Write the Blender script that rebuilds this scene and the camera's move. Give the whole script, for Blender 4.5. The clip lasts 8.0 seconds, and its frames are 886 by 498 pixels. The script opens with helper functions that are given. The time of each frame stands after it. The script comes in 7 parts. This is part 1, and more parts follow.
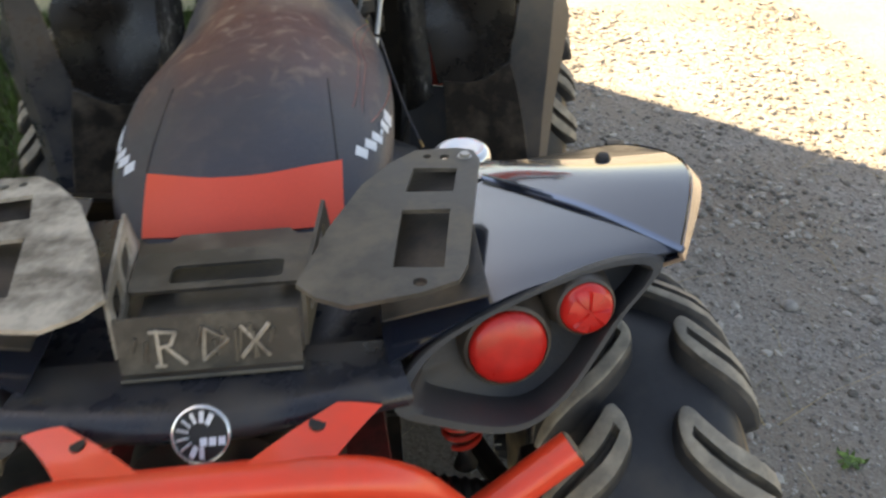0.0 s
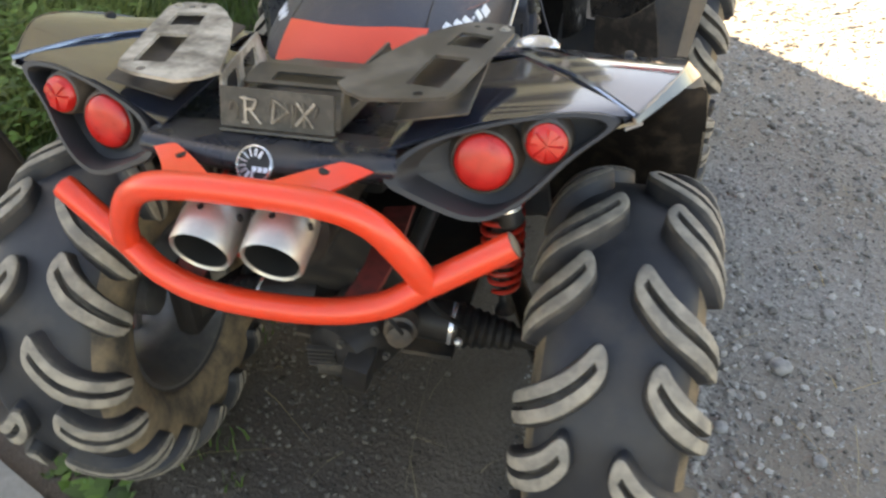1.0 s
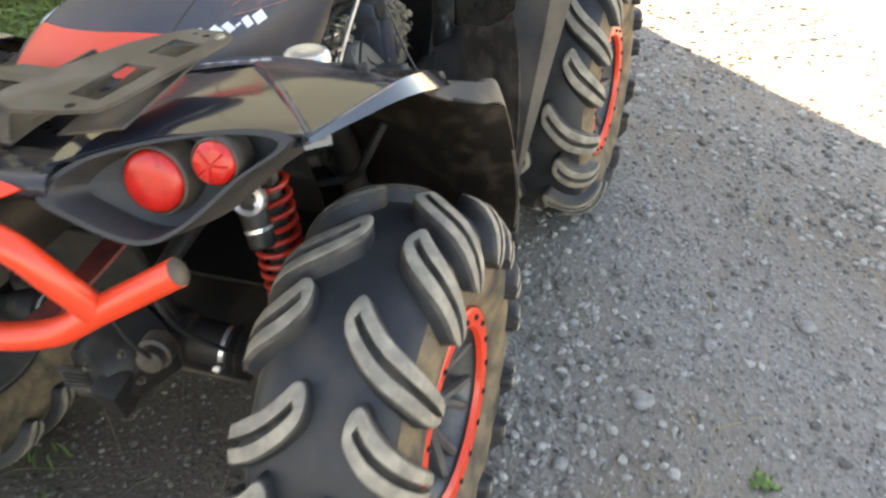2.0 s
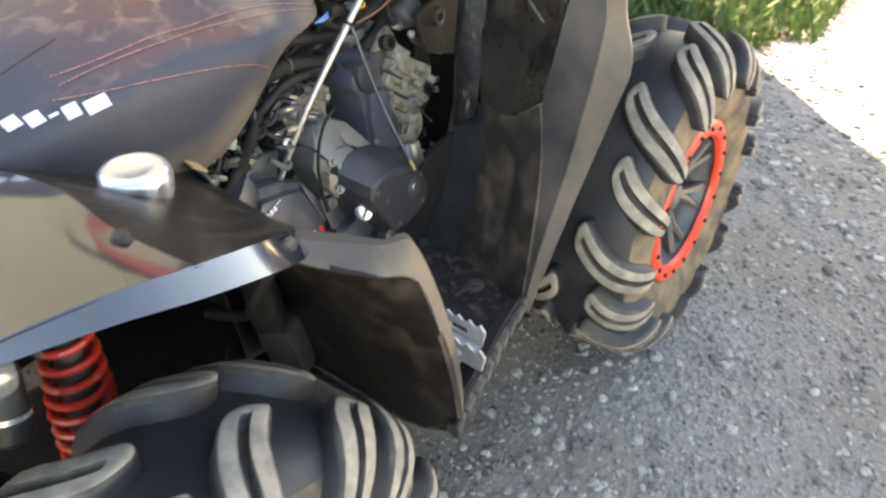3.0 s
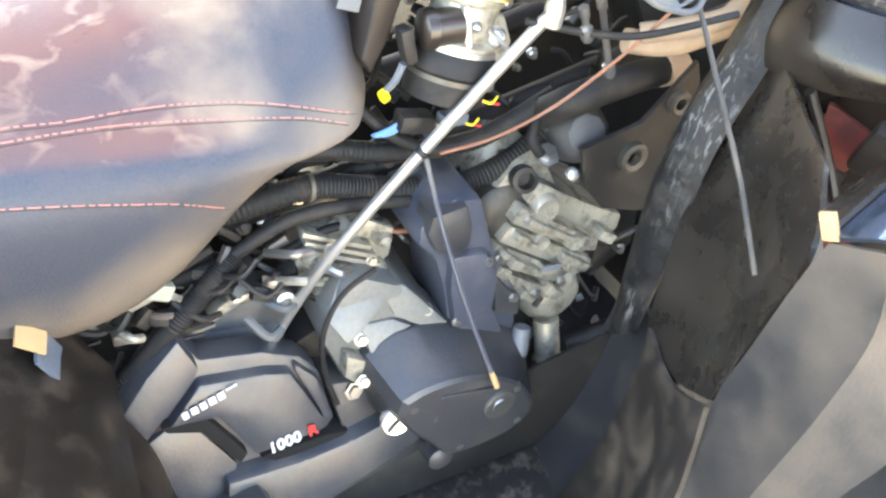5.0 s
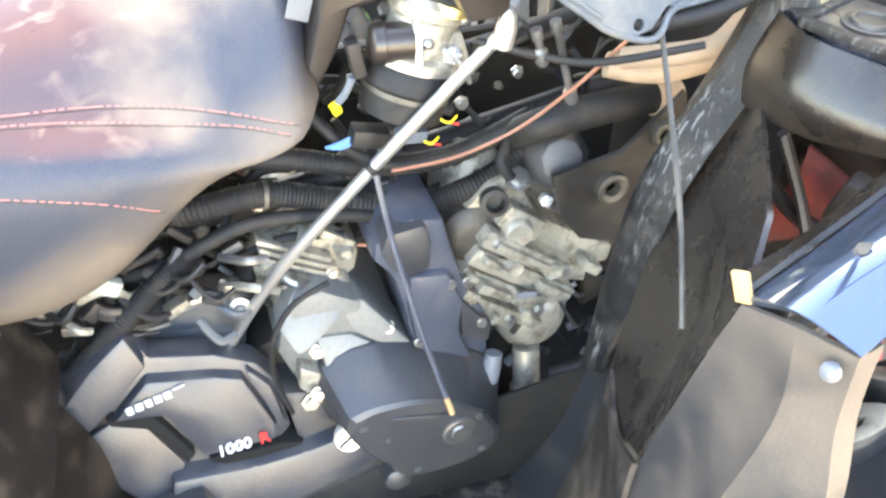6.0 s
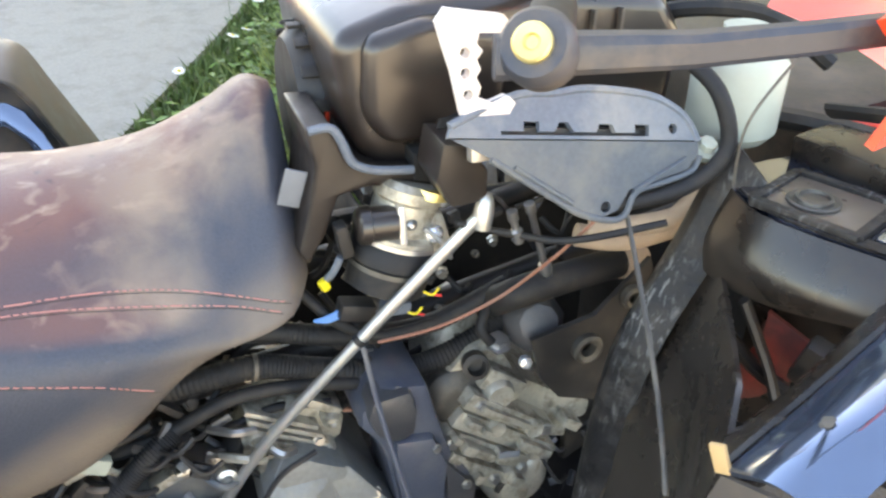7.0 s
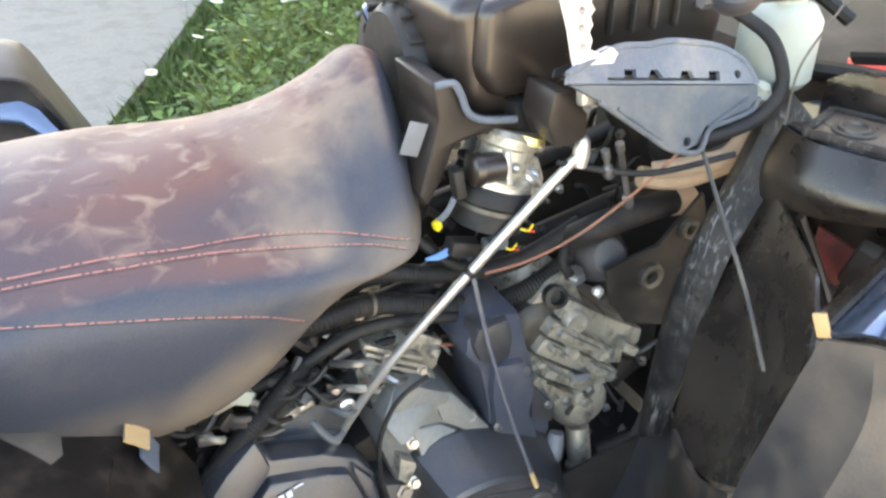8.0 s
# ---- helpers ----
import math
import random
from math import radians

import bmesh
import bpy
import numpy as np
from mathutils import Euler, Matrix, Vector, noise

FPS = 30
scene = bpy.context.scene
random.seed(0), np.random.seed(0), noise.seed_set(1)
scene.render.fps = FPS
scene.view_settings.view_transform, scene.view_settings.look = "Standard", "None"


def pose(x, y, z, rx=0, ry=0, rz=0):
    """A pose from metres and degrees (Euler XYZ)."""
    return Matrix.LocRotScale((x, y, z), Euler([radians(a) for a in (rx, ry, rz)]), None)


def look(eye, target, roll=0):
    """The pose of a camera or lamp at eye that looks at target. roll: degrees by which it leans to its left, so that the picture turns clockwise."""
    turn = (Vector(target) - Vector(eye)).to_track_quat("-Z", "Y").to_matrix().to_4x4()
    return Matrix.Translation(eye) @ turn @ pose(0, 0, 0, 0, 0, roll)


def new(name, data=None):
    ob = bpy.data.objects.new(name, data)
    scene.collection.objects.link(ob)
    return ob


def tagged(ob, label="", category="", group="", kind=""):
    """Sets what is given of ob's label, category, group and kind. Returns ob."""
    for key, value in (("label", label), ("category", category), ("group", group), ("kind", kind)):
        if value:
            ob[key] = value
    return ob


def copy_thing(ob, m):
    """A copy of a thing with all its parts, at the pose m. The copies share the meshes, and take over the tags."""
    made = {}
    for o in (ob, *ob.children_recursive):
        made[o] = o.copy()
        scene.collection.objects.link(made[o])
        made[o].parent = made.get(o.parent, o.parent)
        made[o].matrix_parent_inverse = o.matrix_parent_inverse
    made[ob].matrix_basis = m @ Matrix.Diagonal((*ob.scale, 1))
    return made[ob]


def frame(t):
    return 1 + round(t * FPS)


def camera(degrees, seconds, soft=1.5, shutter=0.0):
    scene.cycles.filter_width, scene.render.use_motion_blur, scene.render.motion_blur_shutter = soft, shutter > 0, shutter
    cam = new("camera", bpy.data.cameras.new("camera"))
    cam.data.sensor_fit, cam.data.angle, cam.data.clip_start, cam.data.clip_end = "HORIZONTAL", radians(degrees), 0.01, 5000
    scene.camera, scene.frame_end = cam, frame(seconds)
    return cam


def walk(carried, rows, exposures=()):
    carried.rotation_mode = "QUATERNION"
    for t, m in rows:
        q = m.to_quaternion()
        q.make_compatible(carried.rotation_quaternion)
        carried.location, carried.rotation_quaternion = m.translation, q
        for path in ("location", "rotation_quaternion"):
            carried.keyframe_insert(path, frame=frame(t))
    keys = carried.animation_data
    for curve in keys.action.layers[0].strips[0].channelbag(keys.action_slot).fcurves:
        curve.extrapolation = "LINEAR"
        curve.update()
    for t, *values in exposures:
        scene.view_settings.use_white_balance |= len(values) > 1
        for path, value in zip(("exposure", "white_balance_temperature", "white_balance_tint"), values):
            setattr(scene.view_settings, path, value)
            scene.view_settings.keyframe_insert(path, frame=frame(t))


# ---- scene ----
cam = camera(56.3, 8.0, soft=2.4, shutter=0.3)
PATH = [
    (0, (0.175, -1.112, 1.464), (0.302, 0.513, 0.305), -1.8),
    (0.4, (0.231, -1.264, 1.475), (0.152, 0.376, 0.333), -1.0),
    (0.5, (0.271, -1.313, 1.468), (0.125, 0.32, 0.323), -1.1),
    (1, (0.488, -1.438, 1.471), (0.051, 0.108, 0.28), -1.9),
    (1.5, (0.796, -1.432, 1.463), (0.224, 0.064, 0.265), -1.2),
    (1.8, (0.846, -1.359, 1.432), (0.344, 0.19, 0.271), -3.3),
    (2, (0.906, -1.217, 1.425), (0.37, 0.307, 0.246), -2.4),
    (2.2, (0.907, -1.098, 1.397), (0.374, 0.441, 0.235), -0.6),
    (3.3, (1.037, -0.406, 1.374), (0.031, 0.823, 0.157), -1.0),
    (3.5, (1.032, -0.326, 1.359), (-0.047, 0.837, 0.14), -2.2),
    (3.6, (1.032, -0.285, 1.334), (-0.085, 0.864, 0.137), -3.5),
    (3.8, (0.961, -0.184, 1.312), (-0.130, 0.965, 0.092), -0.7),
    (4, (0.912, -0.12, 1.324), (-0.175, 0.945, 0.026), 0.8),
    (4.2, (0.881, -0.036, 1.336), (-0.268, 0.918, 0.006), 0.5),
    (4.5, (0.807, 0.01, 1.314), (-0.375, 0.934, -0.01), 0.9),
    (4.7, (0.772, 0.067, 1.305), (-0.488, 0.922, 0.008), 1.5),
    (5.8, (0.8, 0.29, 1.307), (-0.633, 0.764, -0.005), 0.5),
    (6, (0.801, 0.3, 1.307), (-0.649, 0.797, 0.022), 0.9),
    (6.5, (0.809, 0.306, 1.338), (-0.758, 0.862, 0.227), 1.2),
    (7, (0.805, 0.281, 1.357), (-0.794, 0.912, 0.334), 0.8),
    (7.2, (0.820, 0.251, 1.355), (-0.805, 0.865, 0.365), 0.5),
    (7.5, (0.834, 0.184, 1.365), (-0.785, 0.832, 0.387), 0.2),
    (8, (0.858, 0.07, 1.359), (-0.681, 0.84, 0.341), 0.5),
]
EXPOSURES = [(t, e, 9300 if t < 3 else 9000 if t < 4 else 8600, 14) for t, e in ((0.0, 2.54), (0.5, 2.29), (1.0, 3.13), (1.5, 3.64), (2.0, 3.43), (3.5, 4.12), (4.5, 4.72), (6.0, 5.25), (6.5, 4.65), (7.0, 4.12), (7.5, 4.10), (8.0, 4.23))]
walk(cam, [(t, look(eye, target, roll)) for t, eye, target, roll in PATH], EXPOSURES)

# ---- world and light ----
world = bpy.data.worlds.new("world")
scene.world = world
world.use_nodes = True
SUN_AZ, SUN_EL = radians(135), radians(38)   # towards the sun: from +x counter-clockwise
wn, wl = world.node_tree.nodes, world.node_tree.links
sky = wn.new("ShaderNodeTexSky")
sky.sky_type, sky.sun_disc = "NISHITA", False
sky.sun_elevation, sky.sun_rotation = SUN_EL, radians(90) - SUN_AZ
wl.new(sky.outputs[0], wn["Background"].inputs[0])
wn["Background"].inputs[1].default_value = 0.070
sun_data = bpy.data.lights.new("sun", "SUN")
sun_data.energy, sun_data.angle, sun_data.color = 5.0, radians(0.6), (1.0, 0.93, 0.8)
sun = new("sun", sun_data)
to_sun = Vector((math.cos(SUN_EL) * math.cos(SUN_AZ), math.cos(SUN_EL) * math.sin(SUN_AZ), math.sin(SUN_EL)))
sun.matrix_world = look(to_sun * 30, (0, 0, 0))


# ---- materials ----
def material(name, colour, rough=0.6, metal=0.0, dirt=None, dirt_amount=0.0, dirt_scale=8.0, grain=60.0, bump=0.1,
             vary=0.25, coat=0.0, dirt_low=0.48, dirt_rough=0.9, spec=0.5, bump_dist=0.002, coat_rough=0.06, coat_ior=1.8):
    """A surface with fine grain, broad stains and, if given, a layer of dirt in patches."""
    m = bpy.data.materials.new(name)
    m.use_nodes = True
    n, l = m.node_tree.nodes, m.node_tree.links
    b = n["Principled BSDF"]
    co = n.new("ShaderNodeTexCoord")
    fine, broad = n.new("ShaderNodeTexNoise"), n.new("ShaderNodeTexNoise")
    fine.inputs["Scale"].default_value, fine.inputs["Detail"].default_value = grain, 4
    broad.inputs["Scale"].default_value, broad.inputs["Detail"].default_value = dirt_scale, 6
    broad.inputs["Roughness"].default_value = 0.62
    for t in (fine, broad):
        l.new(co.outputs["Object"], t.inputs["Vector"])
    mix = n.new("ShaderNodeMix")
    mix.data_type, mix.blend_type = "RGBA", "MIX"
    lo = tuple(c * (1 - vary) for c in colour)
    hi = tuple(min(1.0, c * (1 + vary)) for c in colour)
    mix.inputs["A"].default_value, mix.inputs["B"].default_value = (*lo, 1), (*hi, 1)
    l.new(fine.outputs["Fac"], mix.inputs["Factor"])
    out = mix.outputs["Result"]
    rough_node = n.new("ShaderNodeMapRange")
    rough_node.inputs["To Min"].default_value = max(0.02, rough - 0.08)
    rough_node.inputs["To Max"].default_value = min(1.0, rough + 0.08)
    l.new(fine.outputs["Fac"], rough_node.inputs["Value"])
    rough_out = rough_node.outputs["Result"]
    if dirt:
        ramp = n.new("ShaderNodeMapRange")
        ramp.inputs["From Min"].default_value, ramp.inputs["From Max"].default_value = dirt_low, dirt_low + 0.22
        ramp.inputs["To Max"].default_value = dirt_amount
        l.new(broad.outputs["Fac"], ramp.inputs["Value"])
        over = n.new("ShaderNodeMix")
        over.data_type = "RGBA"
        over.inputs["B"].default_value = (*dirt, 1)
        l.new(ramp.outputs["Result"], over.inputs["Factor"])
        l.new(out, over.inputs["A"])
        out = over.outputs["Result"]
        rr = n.new("ShaderNodeMix")
        rr.data_type = "FLOAT"
        l.new(ramp.outputs["Result"], rr.inputs["Factor"])
        l.new(rough_out, rr.inputs["A"])
        rr.inputs["B"].default_value = dirt_rough
        rough_out = rr.outputs["Result"]
    l.new(out, b.inputs["Base Color"])
    l.new(rough_out, b.inputs["Roughness"])
    b.inputs["Metallic"].default_value = metal
    b.inputs["Specular IOR Level"].default_value = spec
    b.inputs["Coat Weight"].default_value = coat
    b.inputs["Coat Roughness"].default_value = coat_rough
    b.inputs["Coat IOR"].default_value = coat_ior
    if bump:
        bp = n.new("ShaderNodeBump")
        bp.inputs["Strength"].default_value, bp.inputs["Distance"].default_value = bump, bump_dist
        l.new(fine.outputs["Fac"], bp.inputs["Height"])
        l.new(bp.outputs["Normal"], b.inputs["Normal"])
    return m


M_RUBBER = material("tyre_rubber", (0.026, 0.027, 0.031), 0.5, dirt=(0.12, 0.10, 0.08), dirt_amount=0.45, dirt_scale=6, bump=0.2, dirt_low=0.5)
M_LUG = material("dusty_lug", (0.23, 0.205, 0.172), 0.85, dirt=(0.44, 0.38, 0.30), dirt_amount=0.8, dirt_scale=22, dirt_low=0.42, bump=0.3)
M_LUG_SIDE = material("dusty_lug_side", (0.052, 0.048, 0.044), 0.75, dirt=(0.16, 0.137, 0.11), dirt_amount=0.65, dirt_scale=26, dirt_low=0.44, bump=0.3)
M_ORANGE = material("orange_paint", (0.95, 0.062, 0.022), 0.33, coat=0.25, vary=0.06, bump=0.03, dirt=(0.60, 0.09, 0.045), dirt_amount=0.3, dirt_scale=14)
M_GLOSS = material("gloss_black_plastic", (0.016, 0.020, 0.032), 0.14, coat=0.8, spec=0.8, vary=0.2, bump=0.015, dirt=(0.12, 0.09, 0.065), dirt_amount=0.22, dirt_scale=5, dirt_rough=0.5)
M_MATTE = material("matt_black_plastic", (0.036, 0.033, 0.031), 0.42, dirt=(0.20, 0.145, 0.10), dirt_amount=0.6, dirt_scale=9, bump=0.25, grain=220, dirt_low=0.44)
M_GUARD = material("dusty_grey_plastic", (0.034, 0.032, 0.032), 0.46, coat=0.15, coat_rough=0.34, coat_ior=1.9, dirt=(0.13, 0.098, 0.072), dirt_amount=0.7, dirt_scale=9, dirt_low=0.42, bump=0.25, grain=260, spec=0.7)
M_DARK = material("dark_cavity_plastic", (0.024, 0.022, 0.021), 0.45, dirt=(0.085, 0.068, 0.050), dirt_amount=0.4, dirt_scale=24, dirt_low=0.50, spec=0.35)
M_RACK = material("worn_steel_rack", (0.080, 0.073, 0.063), 0.40, metal=0.3, dirt=(0.25, 0.21, 0.16), dirt_amount=0.6, dirt_scale=13, dirt_low=0.46)
M_RACK_DUSTY = material("dust_caked_rack", (0.17, 0.145, 0.115), 0.6, metal=0.1, dirt=(0.60, 0.52, 0.42), dirt_amount=0.95, dirt_scale=18, dirt_low=0.40)
M_STEEL = material("brushed_steel", (0.58, 0.56, 0.52), 0.36, metal=0.8, grain=180, vary=0.12, bump=0.05, dirt=(0.40, 0.33, 0.24), dirt_amount=0.3)
M_ALU = material("cast_aluminium", (0.44, 0.41, 0.34), 0.36, metal=0.45, grain=170, bump=0.3, dirt=(0.10, 0.08, 0.055), dirt_amount=0.9, dirt_scale=42, dirt_low=0.48)
M_SILVER = material("silver_casting", (0.20, 0.207, 0.203), 0.5, metal=0.35, grain=150, bump=0.25, dirt=(0.27, 0.24, 0.17), dirt_amount=0.3, dirt_scale=45, dirt_low=0.46)
M_CHROME = material("polished_cap", (0.80, 0.80, 0.80), 0.22, metal=0.75, vary=0.05, bump=0.02)
M_BELT = material("slate_black_cover_plastic", (0.040, 0.045, 0.057), 0.34, dirt=(0.17, 0.15, 0.125), dirt_amount=0.45, dirt_scale=12, bump=0.15, grain=240, spec=0.9)
M_PLASTIC_BLUE = material("slate_plastic", (0.060, 0.070, 0.096), 0.36, dirt=(0.24, 0.21, 0.17), dirt_amount=0.4, dirt_scale=10, bump=0.15, grain=240, spec=0.9)
M_HOSE = material("rubber_hose", (0.017, 0.017, 0.018), 0.6, dirt=(0.085, 0.068, 0.050), dirt_amount=0.4, dirt_scale=22, spec=0.3)
M_LENS = material("red_lens", (0.60, 0.018, 0.014), 0.3, coat=0.15, vary=0.45, grain=45, bump=0.2, bump_dist=0.003)
M_SPRING = material("red_spring", (0.62, 0.035, 0.02), 0.35, coat=0.2, vary=0.1, dirt=(0.2, 0.08, 0.05), dirt_amount=0.3)
M_REDSEAT = material("red_vinyl", (0.86, 0.085, 0.045), 0.5, vary=0.06, grain=260, bump=0.12)
M_WHITE = material("white_print", (0.72, 0.74, 0.78), 0.6, vary=0.1)
M_WHITE_PLASTIC = material("milky_plastic", (0.40, 0.43, 0.36), 0.4, vary=0.08, dirt=(0.33, 0.30, 0.22), dirt_amount=0.4)
M_SHIFTER = material("pale_shift_lever", (0.78, 0.70, 0.64), 0.5, vary=0.12, dirt=(0.35, 0.2, 0.16), dirt_amount=0.55, dirt_scale=30)
M_REDPRINT = material("red_print", (0.75, 0.03, 0.03), 0.5)
M_YELLOW = material("yellow_tag", (0.85, 0.66, 0.03), 0.5, vary=0.08)
M_BRASS = material("yellow_zinc", (0.72, 0.58, 0.24), 0.35, metal=0.8, vary=0.1)
M_TAN = material("tan_plastic", (0.55, 0.36, 0.17), 0.55, vary=0.15)
M_WIRE = material("copper_wire_sheath", (0.30, 0.13, 0.085), 0.45, vary=0.1)
M_BLUE_WIRE = material("blue_wire", (0.10, 0.28, 0.62), 0.45)
M_THREAD = material("red_thread", (0.44, 0.19, 0.165), 0.8, vary=0.2)
M_BOLT = material("zinc_bolt", (0.42, 0.41, 0.39), 0.35, metal=0.9, vary=0.15)
M_HANDGUARD = material("slate_handguard", (0.040, 0.044, 0.056), 0.45, dirt=(0.3, 0.22, 0.14), dirt_amount=0.5, dirt_scale=9)
M_STICKER = material("paper_label", (0.17, 0.18, 0.20), 0.5, vary=0.1)
M_CONSOLE = material("grey_console_plastic", (0.112, 0.134, 0.165), 0.4, dirt=(0.29, 0.28, 0.26), dirt_amount=0.6, dirt_scale=16, grain=240, bump=0.15, dirt_low=0.46)
M_CONCRETE = material("concrete", (0.285, 0.272, 0.242), 0.9, dirt=(0.18, 0.172, 0.15), dirt_amount=0.6, dirt_scale=7, grain=60, bump=0.6, bump_dist=0.004)
M_SIDING = material("cream_siding", (0.62, 0.55, 0.36), 0.7, dirt=(0.45, 0.39, 0.25), dirt_amount=0.4, dirt_scale=1.5)
M_PEBBLE = material("gravel_stones", (0.25, 0.24, 0.23), 0.85, dirt=(0.36, 0.35, 0.335), dirt_amount=0.8, dirt_scale=30, dirt_low=0.42)
M_PEG = material("scraped_bare_metal", (0.50, 0.49, 0.47), 0.42, metal=0.25, grain=120, vary=0.2, dirt=(0.20, 0.17, 0.13), dirt_amount=0.55, dirt_scale=38, dirt_low=0.52)
M_RIM = material("dusty_wheel_alloy", (0.13, 0.13, 0.13), 0.4, metal=0.5, dirt=(0.24, 0.22, 0.19), dirt_amount=0.6, dirt_scale=20)
M_RACK_DARK = material("stained_steel", (0.06, 0.055, 0.048), 0.5, metal=0.3, dirt=(0.22, 0.19, 0.15), dirt_amount=0.5, dirt_scale=30)
M_HOUSING = material("lamp_housing_plastic", (0.034, 0.033, 0.034), 0.55, dirt=(0.12, 0.10, 0.08), dirt_amount=0.4, dirt_scale=8, bump=0.25, grain=220)
M_MUD = material("muddy_floor", (0.032, 0.029, 0.027), 0.34, dirt=(0.24, 0.20, 0.155), dirt_amount=0.7, dirt_scale=46, dirt_low=0.50, bump=0.4, grain=140)
M_BROWN = material("dusty_brown_black", (0.042, 0.035, 0.030), 0.34, dirt=(0.19, 0.145, 0.105), dirt_amount=0.7, dirt_scale=18, dirt_low=0.45, bump=0.2, spec=0.5)
# dusty plastic with a brown reflection put into its colour
M_BROWN_REFLECTION = material("reflected_brown_recess", (0.12, 0.095, 0.075), 0.3, vary=0.3, dirt=(0.20, 0.17, 0.13), dirt_amount=0.5, dirt_scale=24)


# exhaust soot, and the black painted for shade in slots and recesses
M_SOOT_SHADE = material("soot_and_recess_shade", (0.006, 0.006, 0.006), 0.9, vary=0.3)
M_DULLRED = material("dull_red_panel", (0.22, 0.040, 0.032), 0.5, dirt=(0.07, 0.035, 0.03), dirt_amount=0.85, dirt_scale=22, dirt_low=0.44)
# black plastic with the blue of the reflected sky put into its colour
M_SKY_GLOSS = material("black_gloss_sky_blue", (0.125, 0.170, 0.250), 0.10, metal=0.8, coat=0.6, vary=0.1, bump=0.010, dirt=(0.08, 0.065, 0.05), dirt_amount=0.35, dirt_scale=6, dirt_rough=0.5)
M_BROWNBASE = material("brown_moulded_plastic", (0.022, 0.017, 0.015), 0.36, vary=0.2, bump=0.05, dirt=(0.05, 0.04, 0.032), dirt_amount=0.5, dirt_scale=14, spec=0.4)
M_GATE = material("scuffed_gate_plastic", (0.082, 0.096, 0.112), 0.45, dirt=(0.20, 0.19, 0.165), dirt_amount=0.6, dirt_scale=20, dirt_low=0.44, grain=200, bump=0.2)
M_TANHOSE = material("dusty_tan_rubber", (0.46, 0.33, 0.23), 0.6, vary=0.15, dirt=(0.30, 0.24, 0.17), dirt_amount=0.5, dirt_scale=20)
M_AIRBOX = material("bronze_black_plastic", (0.024, 0.018, 0.015), 0.30, coat=0.2, coat_rough=0.2, vary=0.2, bump=0.03, dirt=(0.06, 0.044, 0.034), dirt_amount=0.25, dirt_scale=9, dirt_rough=0.5)
M_MORTAR = material("dark_siding_joint", (0.10, 0.09, 0.07), 0.9)
# tan dust, made warmer to carry the sunlight on the front tyre
M_SUNNY_SIDEWALL = material("dusty_sunlit_sidewall", (0.050, 0.044, 0.037), 0.7, dirt=(0.31, 0.225, 0.135), dirt_amount=0.8, dirt_scale=9, dirt_low=0.40, bump=0.2)
M_FLAP = material("dusty_flap_plastic", (0.060, 0.053, 0.046), 0.48, dirt=(0.24, 0.19, 0.135), dirt_amount=0.6, dirt_scale=7, dirt_low=0.42, bump=0.25, grain=240)
M_FENDER = material("brown_black_fender", (0.015, 0.012, 0.010), 0.34, dirt=(0.10, 0.075, 0.055), dirt_amount=0.5, dirt_scale=24, dirt_low=0.50, bump=0.15, spec=0.22)
M_COVER = material("black_engine_cover", (0.040, 0.041, 0.046), 0.42, dirt=(0.12, 0.10, 0.08), dirt_amount=0.45, dirt_scale=14, bump=0.25, grain=240, spec=0.9)
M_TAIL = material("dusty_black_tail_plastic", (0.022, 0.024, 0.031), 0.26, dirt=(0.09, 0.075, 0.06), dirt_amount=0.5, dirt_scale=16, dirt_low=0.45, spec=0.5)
M_INSET = material("brown_black_inset_plastic", (0.019, 0.015, 0.0125), 0.26, dirt=(0.07, 0.053, 0.04), dirt_amount=0.4, dirt_scale=13, dirt_low=0.5, bump=0.06, spec=0.6)


def scratched_material():
    """Black plastic with long pale scuffs and fine scratches."""
    m = material("scuffed_black_plastic", (0.012, 0.011, 0.011), 0.5, dirt=(0.10, 0.085, 0.07), dirt_amount=0.4, dirt_scale=26, grain=55, bump=0.6, bump_dist=0.006, spec=0.35)
    n, l = m.node_tree.nodes, m.node_tree.links
    b = n["Principled BSDF"]
    old = b.inputs["Base Color"].links[0].from_socket
    co, mp, tx = n.new("ShaderNodeTexCoord"), n.new("ShaderNodeMapping"), n.new("ShaderNodeTexNoise")
    mp.inputs["Rotation"].default_value = (0.5, 0.0, 0.3)
    mp.inputs["Scale"].default_value = (230, 150, 34)
    tx.inputs["Scale"].default_value, tx.inputs["Detail"].default_value, tx.inputs["Distortion"].default_value = 1.0, 5, 0.6
    l.new(co.outputs["Object"], mp.inputs["Vector"])
    l.new(mp.outputs["Vector"], tx.inputs["Vector"])
    cut = n.new("ShaderNodeMapRange")
    cut.inputs["From Min"].default_value, cut.inputs["From Max"].default_value = 0.52, 0.74
    cut.inputs["To Max"].default_value = 0.6
    l.new(tx.outputs["Fac"], cut.inputs["Value"])
    mix = n.new("ShaderNodeMix")
    mix.data_type = "RGBA"
    mix.inputs["B"].default_value = (0.40, 0.39, 0.37, 1)
    patch, where, both = n.new("ShaderNodeTexNoise"), n.new("ShaderNodeMapRange"), n.new("ShaderNodeMath")
    patch.inputs["Scale"].default_value, patch.inputs["Detail"].default_value = 14, 3
    l.new(co.outputs["Object"], patch.inputs["Vector"])
    where.inputs["From Min"].default_value, where.inputs["From Max"].default_value = 0.46, 0.62
    l.new(patch.outputs["Fac"], where.inputs["Value"])
    both.operation = "MULTIPLY"
    l.new(cut.outputs["Result"], both.inputs[0])
    l.new(where.outputs["Result"], both.inputs[1])
    l.new(both.outputs[0], mix.inputs["Factor"])
    l.new(old, mix.inputs["A"])
    l.new(mix.outputs["Result"], b.inputs["Base Color"])
    return m


